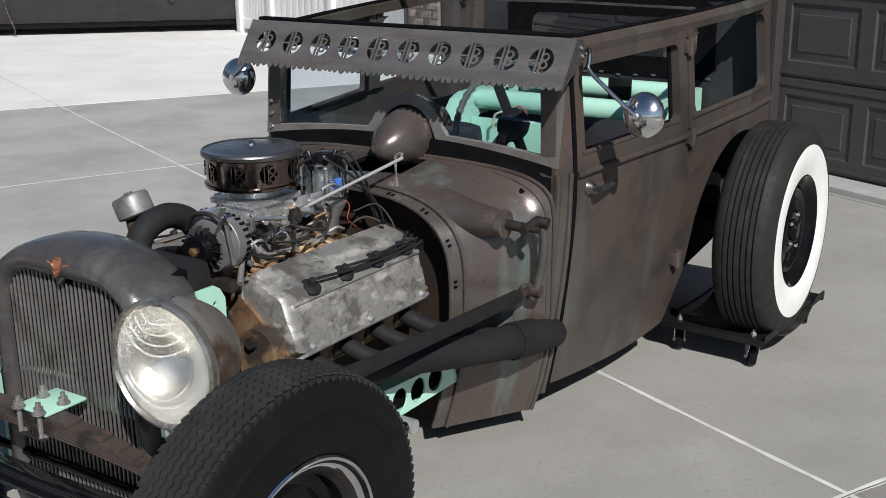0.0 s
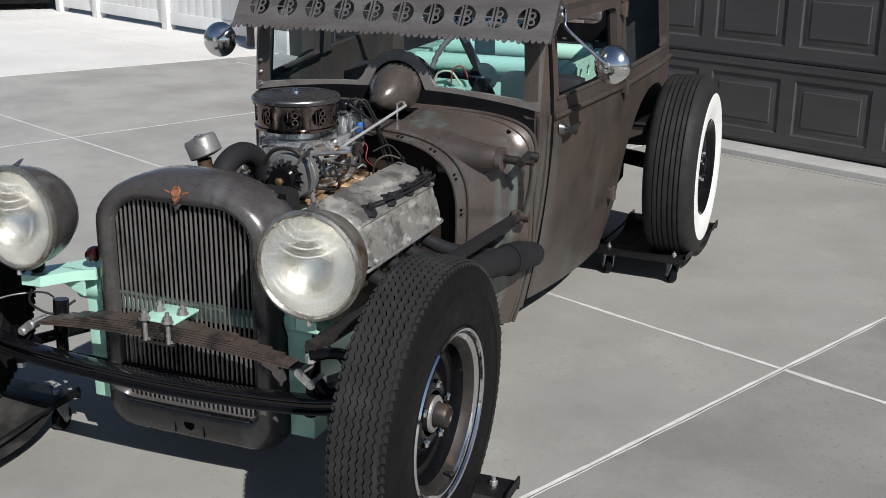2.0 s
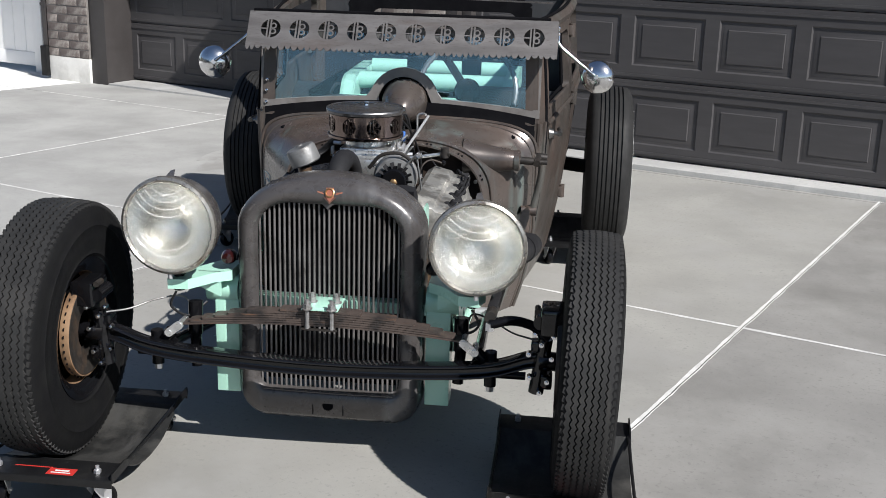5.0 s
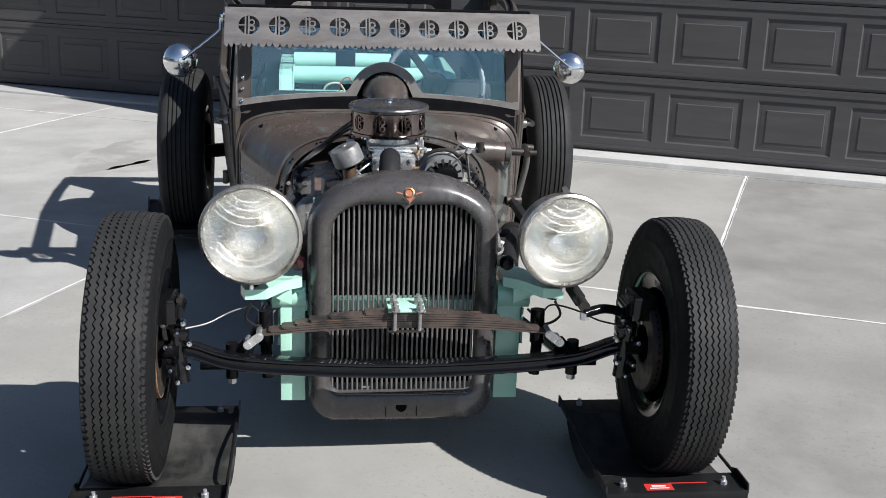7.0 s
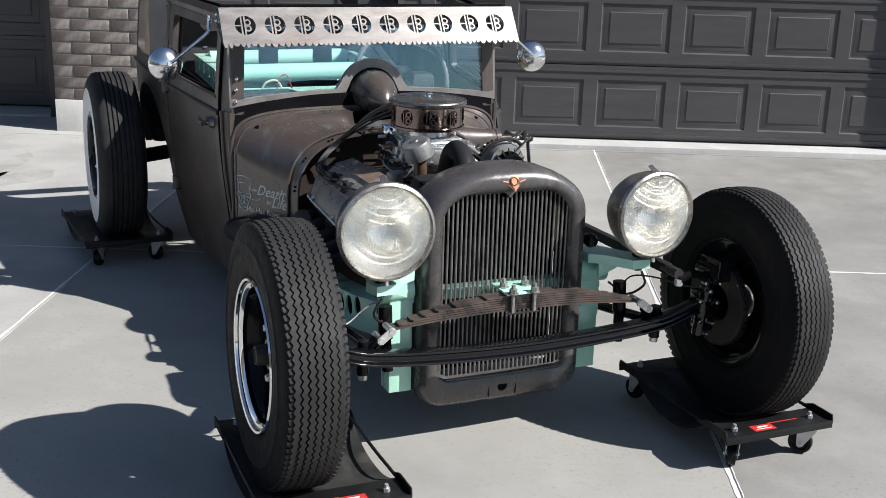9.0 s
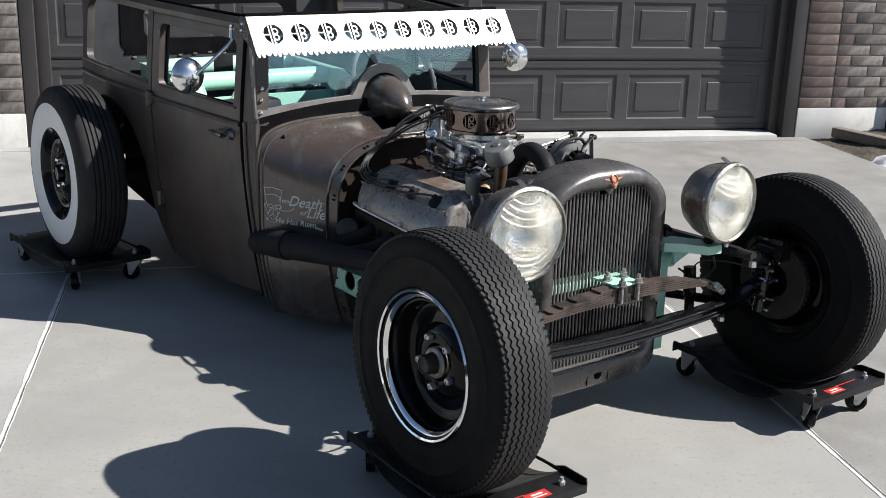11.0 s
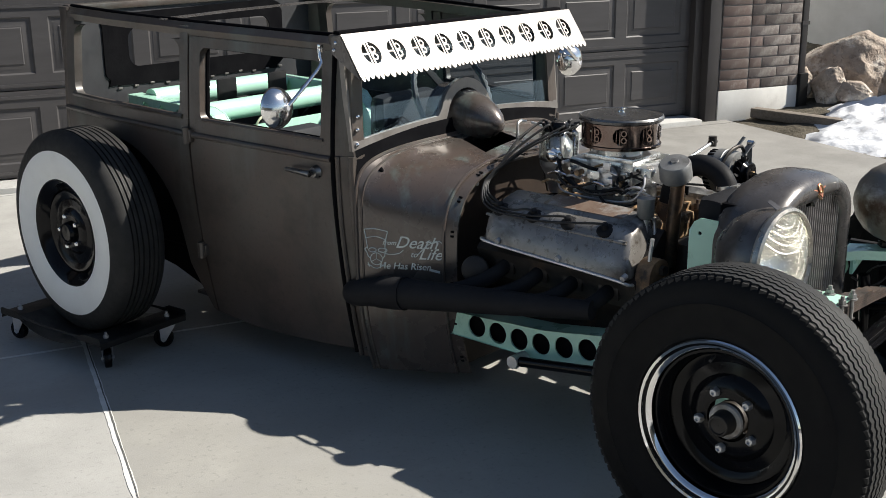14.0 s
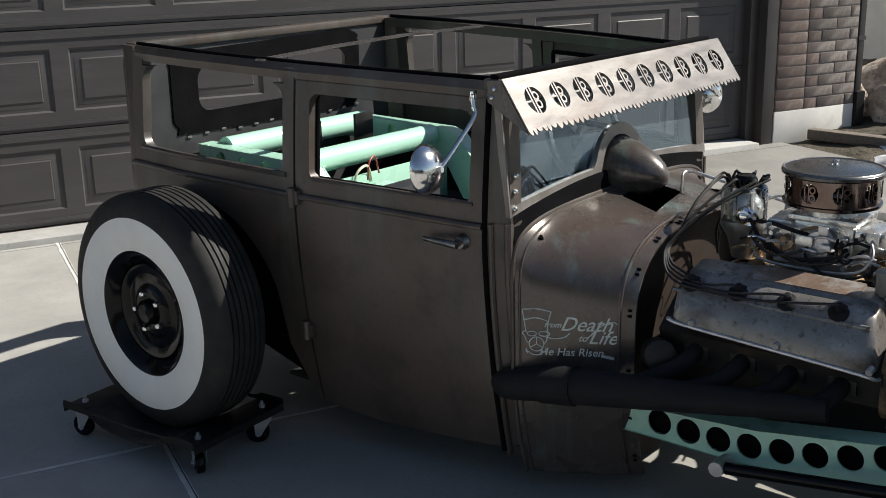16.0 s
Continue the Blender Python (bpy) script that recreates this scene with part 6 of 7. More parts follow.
def bank(s):
    def lift(p, y):
        # leaning end faces
        lean = 0.032 * min(max((p[2] - 0.57) / 0.17, 0), 1) if s < 0 and y < 0.56 else -0.028 * min(max((0.74 - p[2]) / 0.17, 0), 1) if s > 0 and y > 1.07 else 0
        return (p[0], p[1] + lean, p[2] + ((0.012 + 0.03 * (y - 0.52) / 0.55) if s < 0 and p[2] < 0.645 else 0))

    mt = VC_BARE if s > 0 else VC_DARK
    fl = Matrix.Diagonal((s, 1, 1, 1))
    cutoff = 0 if s > 0 else 0.04
    rings = [[fl @ Vector(lift(p, y)) for p in cover_section(g, y)] for g, y in ((0.70, 0.510), (0.86, 0.513), (0.93, 0.520), (0.97, 0.532), (0.992, 0.548), (1, 0.57), (1, 0.80), (1, 1.05 - cutoff), (0.99, 1.075 - cutoff), (0.96, 1.092 - cutoff), (0.90, 1.103 - cutoff), (0.8, 1.107 - cutoff))]
    cover = part("valve_cover", skin(B(), rings, caps=True), mt, engine, "flaking bare metal valve cover" if s > 0 else "dark stained valve cover", 33)
    # gasket flange round the lower edge
    path = [(0.205, 0.507, 0.742), (0.18, 0.506, 0.715), (0.22, 0.506, 0.60), (0.30, 0.506, 0.553), (0.345, 0.508, 0.552), (0.362, 0.53, 0.560), (0.364, 0.60, 0.562), (0.364, 0.80, 0.562), (0.364, 1.02, 0.562), (0.360, 1.10, 0.565), (0.335, 1.114, 0.557)]
    path = [lift((x + 0.002, min(y, 1.114 - cutoff), z), y) for x, y, z in path]
    part("cover_flange", tube(B(), [fl @ Vector(p) for p in path], 0.0052, 8, 4), CAST if s > 0 else GALV, cover)
    for y in (0.56, 0.80, 1.04):
        part("cover_bolt", rod(B(), fl @ Vector(lift((0.352, y - cutoff, 0.578), y)), fl @ Vector(lift((0.372, y - cutoff, 0.572), y)), 0.009, None, 10), GALV, cover)
    part("cover_step", tube(B(), [fl @ Vector((0.325, 0.54, 0.683)), fl @ Vector((0.325, 1.08, 0.683))], 0.006, 8, 1), mt, cover)
    if s < 0:
        prism(bm := B(), rounded(0.60, 0.0, 0.90, 0.075, 0.01), [], 0.002, Matrix(((0, -0.96, 0.25, -0.190), (1, 0, 0, 0), (0, -0.22, 0.97, 0.7505), (0, 0, 0, 1))))
        part("rust_patch", bm, PAD_RUST, cover, "rust-stained raised pad")
    # plug boots and leads
    for k in range(4):
        y = 0.625 + 0.135 * k
        p = fl @ Vector((0.309, y, 0.704))
        out = (fl @ Vector((0.45, -0.10, 0.88))).normalized()
        m = Matrix.Translation(p) @ out.to_track_quat("Z", "Y").to_matrix().to_4x4()
        part("plug_boot", lathe(B(), [(0.028, -0.006), (0.029, 0.002), (0.024, 0.007), (0.012, 0.010), (0.010, 0.026), (0.006, 0.028), (0.001, 0.028)], m, 20), BLACK_MATT, cover)
        e = p + out * 0.024
        if s > 0:
            run = [e, e + Vector((0.006, 0.035, 0.000)), Vector((0.331 - 0.008 * k, 0.5 * (y + 1.055), 0.710 + 0.006 * k)), Vector((0.330 - 0.011 * k, 1.055, 0.707 + 0.007 * k)), Vector((0.318 - 0.012 * k, 1.112 - 0.006 * k, 0.705 + 0.008 * k)), Vector((0.300 - 0.012 * k, 1.128, 0.66))]
        else:
            run = [e, e + Vector((-0.008, 0.030, 0.000)), Vector((-0.339 + 0.007 * k, 0.45 * y + 0.55 * 1.03, 0.701 + 0.007 * k)), Vector((-0.339 + 0.008 * k, 1.03, 0.703 + 0.007 * k)), Vector((-0.315 + 0.010 * k, 1.105, 0.722 + 0.006 * k)), Vector((-0.262 + 0.008 * k, 1.145, 0.765)), Vector((-0.225 + 0.008 * k, 1.135, 0.800))]
        tube(bm := B(), run, 0.0042 if s > 0 else 0.0038, 8)
        part("plug_lead", bm, WIRE_BLACK, cover)
    # cylinder head and exhaust
    rings = [[fl @ Vector((x, y, z)) for x, z in ((0.13, 0.50), (0.14, 0.66), (0.175, 0.70), (0.335, 0.565), (0.30, 0.47))] for y in (0.50, 0.52, 1.10, 1.115)]
    head = part("cylinder_head", skin(B(), rings, caps=True), IRON_RUST if s > 0 else IRON_DARK, engine, "rusty iron cylinder head" if s > 0 else "oily black cylinder head")
    prism(bm := B(), rounded(0.215, 0.44, 0.325, 0.635, 0.05), [], 0.05, fl @ Matrix.Translation((0, 0.505, 0)) @ Matrix.Rotation(radians(90), 4, "X"))
    part("head_cover_plate", bm, IRON_RUST, head, "brown rusty end plate")
    part("plate_bolt", rod(B(), fl @ Vector((0.262, 0.455, 0.60)), fl @ Vector((0.262, 0.44, 0.602)), 0.016, None, 6), IRON_DARK, head)
    for k in range(4):
        y = 0.60 + 0.135 * k
        tube(bm := B(), [fl @ Vector((0.30, y, 0.525)), fl @ Vector((0.35, y + 0.005, 0.505)), fl @ Vector((0.40, y + 0.04, 0.475)), fl @ Vector((0.425 + 0.018 * k, y + 0.115, 0.462 - 0.006 * k)), fl @ Vector((0.438 + 0.022 * k, y + 0.19, 0.456 - 0.010 * k))], 0.024, 14)
        part("exhaust_primary", bm, BLACK_MATT, engine)
        part("port_flange", box(B(), fl @ Vector((0.318, y, 0.522)), (0.012, 0.075, 0.055), None, 0.004), IRON_DARK, engine)
    drop = 0.0 if s > 0 else 0.03
    line = [(0.405, 0.60, 0.478), (0.44, 0.82, 0.456), (0.485, 1.03, 0.424 + drop * 0.5), (0.532, 1.27, 0.388 + drop)]
    tube(bm := B(), [fl @ Vector(p) for p in line], 0.030, 20, 6, 0.052)
    tube(bm, [fl @ Vector(p) for p in ((0.530, 1.262, 0.389 + drop), (0.548, 1.36, 0.378 + drop))], 0.057, 24, 4, 0.055)
    tube(bm, [fl @ Vector(p) for p in ((0.548, 1.355, 0.378 + drop), (0.558, 1.42, 0.366 + drop), (0.552, 1.475, 0.352 + drop), (0.520, 1.51, 0.338 + drop))], 0.050, 20, 4, 0.044)
    part("exhaust_collector", bm, BLACK_MATT, car, "matt black cone-shaped exhaust collector")
    # mint mount beside the radiator
    prism(bm := B(), [(0.275, 0.60), (0.365, 0.60), (0.365, 0.745), (0.35, 0.772), (0.33, 0.785), (0.275, 0.785)], [circle(0.33, 0.74, 0.006, 10)], 0.006, fl @ Matrix.Translation((0.262, 0, 0)) @ Matrix(((0, 0, 1, 0), (1, 0, 0, 0), (0, 1, 0, 0), (0, 0, 0, 1))))
    part("shell_bracket", bm, MINT, car, "mint green shell bracket")


both(bank)

# valley, manifold and carburettor
manifold = part("intake_manifold", box(B(), (0, 0.82, 0.645), (0.28, 0.50, 0.09), None, 0.02), GOLD_IRON, engine, "gold-brown cast intake manifold")
for s in (1, -1):
    for k in range(4):
        rod(bm := B(), (s * 0.055, 0.68 + 0.09 * k, 0.708), (s * 0.165, 0.64 + 0.125 * k, 0.668), 0.024, 0.022, 14)
        part("runner", bm, GOLD_IRON, manifold)
for y, z, r in ((0.565, 0.700, 0.030), (0.66, 0.708, 0.026), (0.75, 0.705, 0.028), (0.90, 0.712, 0.026)):
    part("rocker_lump", lathe(B(), [(0.001, r * 0.9), (r * 0.55, r * 0.8), (r * 0.9, r * 0.35), (r, 0), (r * 0.9, -r)], Matrix.Translation((-0.138, y, z)), 14), GOLD_IRON, manifold)
for s in (1, -1):
    for k in range(5):
        part("cast_rib", box(B(), (s * 0.105, 0.60 + 0.105 * k, 0.700), (0.075, 0.018, 0.030), Matrix.Translation((0, 0, 0)), 0.005), GOLD_IRON, manifold)
    for k in range(6):
        y = 0.575 + 0.092 * k
        part("head_stud", rod(rod(B(), (s * 0.150, y, 0.690), (s * 0.150, y, 0.708), 0.011, None, 6), (s * 0.150, y, 0.706), (s * 0.150, y, 0.722), 0.0055, None, 8), GALV if k % 2 else SPRING_STEEL, manifold)
    part("fuel_line", tube(B(), [(s * 0.075, 0.64, 0.83), (s * 0.118, 0.62, 0.80), (s * 0.135, 0.66, 0.755), (s * 0.128, 0.80, 0.742), (s * 0.12, 0.93, 0.75), (s * 0.08, 0.97, 0.80)], 0.0036, 8), GALV, manifold)
part("manifold_riser", box(B(), (0, 0.78, 0.735), (0.15, 0.20, 0.07), None, 0.015), CAST, manifold)
for x, y in ((0.09, 0.62), (0.11, 0.74), (-0.10, 0.60), (-0.12, 0.72), (0.10, 0.93), (-0.1, 0.95)):
    part("manifold_bolt", rod(B(), (x, y, 0.69), (x, y, 0.715), 0.009, None, 6), IRON_DARK, manifold)
    part("pipe_stub", lathe(B(), [(0.018, 0), (0.018, 0.03), (0.013, 0.034), (0.012, 0.02), (0.001, 0.02)], Matrix.Translation((x * 0.8, y + 0.04, 0.685)), 14), COPPER, manifold)
carb = part("carburettor", box(B(), (0, 0.775, 0.812), (0.135, 0.17, 0.10), None, 0.014), POLISHED, engine, "polished aluminium carburettor")
part("fuel_bowl", box(B(), (0, 0.655, 0.825), (0.145, 0.070, 0.058), None, 0.012), POLISHED, carb)
for x in (-0.055, 0.055):
    for z in (0.805, 0.845):
        part("bowl_screw", rod(B(), (x, 0.62, z), (x, 0.612, z), 0.006, None, 8), GALV, carb)
        part("bowl_screw", rod(B(), (1.38 * x, 0.655 + 0.4 * (z - 0.825), z), (1.5 * x, 0.655 + 0.4 * (z - 0.825), z), 0.006, None, 8), IRON_DARK, carb)
part("fuel_bowl", box(B(), (0, 0.895, 0.825), (0.155, 0.075, 0.062), None, 0.012), POLISHED, carb)
part("throttle_plate", box(B(), (0, 0.775, 0.868), (0.165, 0.19, 0.018), None, 0.006), POLISHED, carb)
part("choke_tower", lathe(B(), [(0.072, 0.0), (0.070, 0.02), (0.078, 0.026), (0.11, 0.028)], Matrix.Translation((-0.008, 0.778, 0.875)), 32), POLISHED, carb)
part("choke_coil", lathe(B(), [(0.034, 0), (0.034, 0.02), (0.03, 0.026), (0.001, 0.027)], Matrix.Translation((-0.085, 0.77, 0.815)) @ Matrix.Rotation(radians(-90), 4, "Y"), 24), GALV, carb)
for k, (y0, y1, z) in enumerate(((0.66, 0.72, 0.80), (0.70, 0.90, 0.785), (0.80, 0.96, 0.80), (0.62, 0.80, 0.765))):
    for s in (1, -1):
        part("vacuum_pipe", tube(B(), [(s * 0.07, y0, z), (s * (0.115 + 0.01 * k), y0 + 0.01, z - 0.01), (s * (0.13 + 0.012 * k), (y0 + y1) / 2, z - 0.025), (s * 0.11, y1, z + 0.005), (s * 0.07, y1 + 0.01, z + 0.02)], 0.0042, 8), (BLACK_MATT, IRON_DARK, IRON_DARK, BLACK_MATT)[k], carb)
rng = random.Random(3)
for k in range(96):
    s = 1 if k % 2 else -1
    y = rng.uniform(0.60, 0.95)
    c = (s * rng.uniform(0.06, 0.125), y, rng.uniform(0.715, 0.865))
    kind = k % 3
    if kind == 0:
        bm = rod(B(), c, (c[0] + s * rng.uniform(0.015, 0.035), y + rng.uniform(-0.01, 0.01), c[2]), rng.uniform(0.005, 0.011), None, 8)
    elif kind == 1:
        bm = box(B(), c, (0.008, rng.uniform(0.02, 0.05), rng.uniform(0.012, 0.03)), pose(0, 0, 0), 0.002)
    else:
        bm = tube(B(), [c, (c[0] + s * 0.012, y + 0.03, c[2] + 0.01), (c[0] + s * 0.006, y + 0.07, c[2] - 0.005)], 0.004, 8)
    part("linkage_piece", bm, (POLISHED, BLACK_MATT, CHROME, POLISHED, GALV, GALV, GOLD_IRON)[k % 7], carb)

# air cleaner
A = Matrix.Translation((-0.01, 0.778, 0.0)) @ Matrix.Diagonal((0.93, 0.93, 1, 1))
bm = lathe(B(), [(0.05, 0.900), (0.128, 0.902), (0.140, 0.906), (0.141, 0.914), (0.134, 0.916), (0.134, 0.9205), (0.131, 0.9205), (0.131, 0.912), (0.05, 0.908)], A, 64)
lathe(bm, [(0.131, 0.982), (0.134, 0.982), (0.134, 0.985), (0.141, 0.990)], A, 64)
cleaner = part("air_cleaner", bm, COPPER, engine, "round copper-toned air cleaner with a smoked lid")
# its band is pierced by nine open windows
bm = B()
STEPS, TIERS = 252, 18
for r in (0.134, 0.131):
    grid = [[bm.verts.new(A @ Vector((r * math.cos(2 * math.pi * i / STEPS), r * math.sin(2 * math.pi * i / STEPS), 0.9205 + 0.0615 * k / TIERS))) for k in range(TIERS + 1)] for i in range(STEPS)]
    for i in range(STEPS):
        turn = ((i + 0.5) / STEPS * 9 - 0.32 + 0.5) % 1.0 - 0.5
        for k in range(TIERS):
            if math.hypot(turn * 2 * math.pi * 0.134 / 9, 0.9205 + 0.0615 * (k + 0.5) / TIERS - 0.951) > 0.0265:
                n = (i + 1) % STEPS
                bm.faces.new((grid[i][k], grid[n][k], grid[n][k + 1], grid[i][k + 1]))
band = part("pierced_band", bm, COPPER, cleaner)
part("lid", lathe(B(), [(0.141, 0.986), (0.147, 0.990), (0.148, 0.998), (0.142, 1.004), (0.136, 1.002), (0.11, 1.006), (0.05, 1.010), (0.001, 1.011)], A, 64), SMOKED, cleaner, "dark smoked lid")
part("lid_rim", lathe(B(), [(0.1385, 1.003), (0.1425, 1.005), (0.1455, 1.003), (0.147, 0.999), (0.143, 0.9985)], A, 64, close=True), HANDLE_METAL, cleaner)
bm = lathe(B(), [(0.013, 1.010), (0.012, 1.016), (0.006, 1.018), (0.006, 1.024), (0.001, 1.026)], A, 16)
box(bm, (-0.006, 0.770, 1.022), (0.016, 0.004, 0.006), None, 0.0015)
part("wing_nut", bm, CHROME, cleaner)
for k in range(9):
    a = 2 * math.pi * (k + 0.32) / 9
    m = A @ Matrix.Rotation(a, 4, "Z") @ Matrix.Translation((0.1345, 0, 0.951)) @ Matrix.Rotation(radians(90), 4, "Y")
    for dx, tall in ((-0.0135, 0.044), (-0.0015, 0.052)):
        part("window_bar", box(B(), (0, dx, 0.0), (tall, 0.0042, 0.003), m, 0.001), COPPER, band)
    for q in (-1, 1):
        part("window_ring", prism(B(), circle(q * 0.011, 0.011, 0.0105, 14), [circle(q * 0.011, 0.011, 0.0065, 10)], 0.002, m @ Matrix.Translation((0, 0, 0.001))), COPPER, band)

# alternator
AL = Matrix.Translation((0.147, 0.424, 0.832)) @ Matrix.Rotation(radians(90), 4, "X") @ Matrix.Rotation(radians(4), 4, "Y")
alt = part("alternator", lathe(B(), [(0.02, -0.118), (0.050, -0.114), (0.062, -0.104), (0.066, -0.080), (0.070, -0.078), (0.071, -0.052), (0.069, -0.050), (0.068, -0.026), (0.064, -0.016), (0.02, -0.012)], AL, 48), ALT_CASE, engine, "dull aluminium alternator with a black fan")
for k in range(24):
    m = AL @ Matrix.Rotation(2 * math.pi * k / 24, 4, "Z")
    part("cooling_slot", box(B(), (0.0625, 0, -0.092), (0.008, 0.007, 0.020), m), SEAM_AND_SHADE, alt)
part("fan_disc", lathe(B(), [(0.001, 0.005), (0.042, 0.005), (0.044, 0.001), (0.044, -0.010), (0.001, -0.010)], AL, 32), SEAM_AND_SHADE, alt)
for k in range(14):
    m = AL @ Matrix.Rotation(2 * math.pi * k / 14, 4, "Z")
    part("fan_blade", box(B(), (0.044, 0, 0.005), (0.026, 0.015, 0.002), m @ Matrix.Rotation(radians(52), 4, "X")), BLACK_MATT, alt)
part("pulley", lathe(B(), [(0.012, 0.034), (0.036, 0.034), (0.038, 0.031), (0.028, 0.022), (0.038, 0.012), (0.038, 0.008), (0.01, 0.008)], AL, 36), BLACK_GLOSS, alt)
part("shaft_nut", lathe(B(), [(0.012, 0.030), (0.012, 0.042), (0.007, 0.045), (0.001, 0.045)], AL, 6), WORN_GOLD, alt)
part("adjuster_arm", tube(B(), [(0.06, 0.455, 0.86), (0.10, 0.445, 0.905), (0.16, 0.44, 0.915), (0.20, 0.445, 0.89)], 0.006, 8), IRON_DARK, alt)
part("mount_arm", box(B(), (0.13, 0.46, 0.735), (0.16, 0.03, 0.03), pose(0, 0, 0), 0.006), IRON_DARK, alt)
part("brace", rod(B(), (0.215, 0.47, 0.74), (0.09, 0.64, 0.855), 0.008), CAST, alt)
for a, b, w in (((0.110, 0.475, 0.790), (0.222, 0.430, 0.922), 0.024), ((0.085, 0.50, 0.80), (0.200, 0.448, 0.938), 0.014), ((0.232, 0.44, 0.80), (0.215, 0.435, 0.915), 0.016)):
    size = (Vector(b) - Vector(a)).length
    part("strap", box(B(), (0, 0, size / 2), (w, 0.004, size), rot_to(a, b), 0.0015), ALT_CASE, alt, "bare metal bracket strap")
part("strap_bolt", rod(B(), (0.222, 0.424, 0.915), (0.222, 0.446, 0.915), 0.010, None, 6), CHROME, alt)
lever = part("linkage_lever", rod(B(), (0.13, 0.60, 0.862), (0.285, 0.606, 0.888), 0.006), POLISHED, engine, "bright linkage lever with a dark end")
part("lever_end", rod(rod(B(), (0.285, 0.606, 0.875), (0.285, 0.606, 0.908), 0.014, None, 12), (0.270, 0.606, 0.886), (0.300, 0.606, 0.890), 0.011, None, 10), IRON_DARK, lever)
part("drive_belt", tube(B(), [(0.115, 0.36, 0.845), (0.02, 0.365, 0.70), (-0.06, 0.37, 0.50), (0, 0.37, 0.38), (0.07, 0.365, 0.50), (0.18, 0.36, 0.80)], 0.007, 6), RUBBER, engine)
part("crank_pulley", lathe(B(), [(0.01, 0.0), (0.082, 0.0), (0.085, -0.01), (0.07, -0.02), (0.085, -0.03), (0.085, -0.04), (0.02, -0.05)], Matrix.Translation((0, 0.36, 0.44)) @ Matrix.Rotation(radians(90), 4, "X"), 36), BLACK_GLOSS, engine)
part("timing_case", box(B(), (0, 0.47, 0.50), (0.24, 0.10, 0.30), None, 0.03), IRON_DARK, engine)
part("water_pump", lathe(B(), [(0.04, 0.10), (0.06, 0.06), (0.085, 0.04), (0.09, 0.0)], Matrix.Translation((0, 0.45, 0.62)) @ Matrix.Rotation(radians(90), 4, "X"), 28), IRON_DARK, engine)

# breather, hoses
br = part("oil_breather", lathe(B(), [(0.020, -0.005), (0.042, 0.0), (0.045, 0.004), (0.0445, 0.050), (0.040, 0.058), (0.012, 0.062), (0.010, 0.066), (0.001, 0.067)], Matrix.Translation((-0.150, 0.484, 0.860)) @ Matrix.Rotation(radians(-23), 4, "Y") @ Matrix.Rotation(radians(4), 4, "X") @ Matrix.Diagonal((1.10, 1.10, 0.98, 1)), 36), ALT_CASE, engine, "round worn metal oil breather cap")
part("filler_tube", tube(B(), [(-0.154, 0.475, 0.85), (-0.150, 0.480, 0.80), (-0.148, 0.490, 0.70), (-0.145, 0.50, 0.58)], 0.022, 14), OILY_TUBE, br, "rusty filler tube")
part("radiator_hose", tube(B(), [(-0.012, 0.585, 0.74), (-0.014, 0.572, 0.80), (-0.018, 0.535, 0.855), (-0.024, 0.470, 0.880), (-0.030, 0.405, 0.862), (-0.034, 0.372, 0.815), (-0.036, 0.362, 0.75)], 0.033, 18), BLACK_MATT, engine, "fat black radiator hose")
part("hose_clamp", rod(B(), (-0.04, 0.369, 0.835), (-0.04, 0.367, 0.823), 0.036, None, 20), POLISHED, engine)
part("thermostat_housing", rod(B(), (-0.015, 0.59, 0.69), (-0.015, 0.585, 0.745), 0.04, 0.034), IRON_RUST, engine)
part("brass_canister", lathe(B(), [(0.018, 0), (0.026, 0.01), (0.026, 0.05), (0.028, 0.055), (0.028, 0.065), (0.001, 0.068)], Matrix.Translation((-0.215, 0.546, 0.736)), 20), ALT_CASE, engine, "small worn metal canister")
part("canister_stem", rod(B(), (-0.232, 0.53, 0.50), (-0.215, 0.546, 0.74), 0.010), GALV, engine)
part("oil_filter", lathe(B(), [(0.02, -0.10), (0.044, -0.09), (0.046, -0.02), (0.044, -0.004), (0.038, 0), (0.001, 0.001)], Matrix.Translation((-0.392, 1.075, 0.508)) @ Vector((-0.75, -0.6, 0.25)).to_track_quat("Z", "Y").to_matrix().to_4x4(), 28), IRON_DARK, engine, "round dusty canister beside the firewall")
part("fuel_pump", rod(rod(B(), (-0.20, 0.47, 0.42), (-0.26, 0.44, 0.42), 0.04), (-0.26, 0.44, 0.42), (-0.29, 0.425, 0.42), 0.028), IRON_DARK, engine)
part("dip_tube", tube(B(), [(-0.285, 0.475, 0.70), (-0.29, 0.48, 0.62), (-0.28, 0.49, 0.50), (-0.25, 0.5, 0.40)], 0.006, 8), GALV, engine)

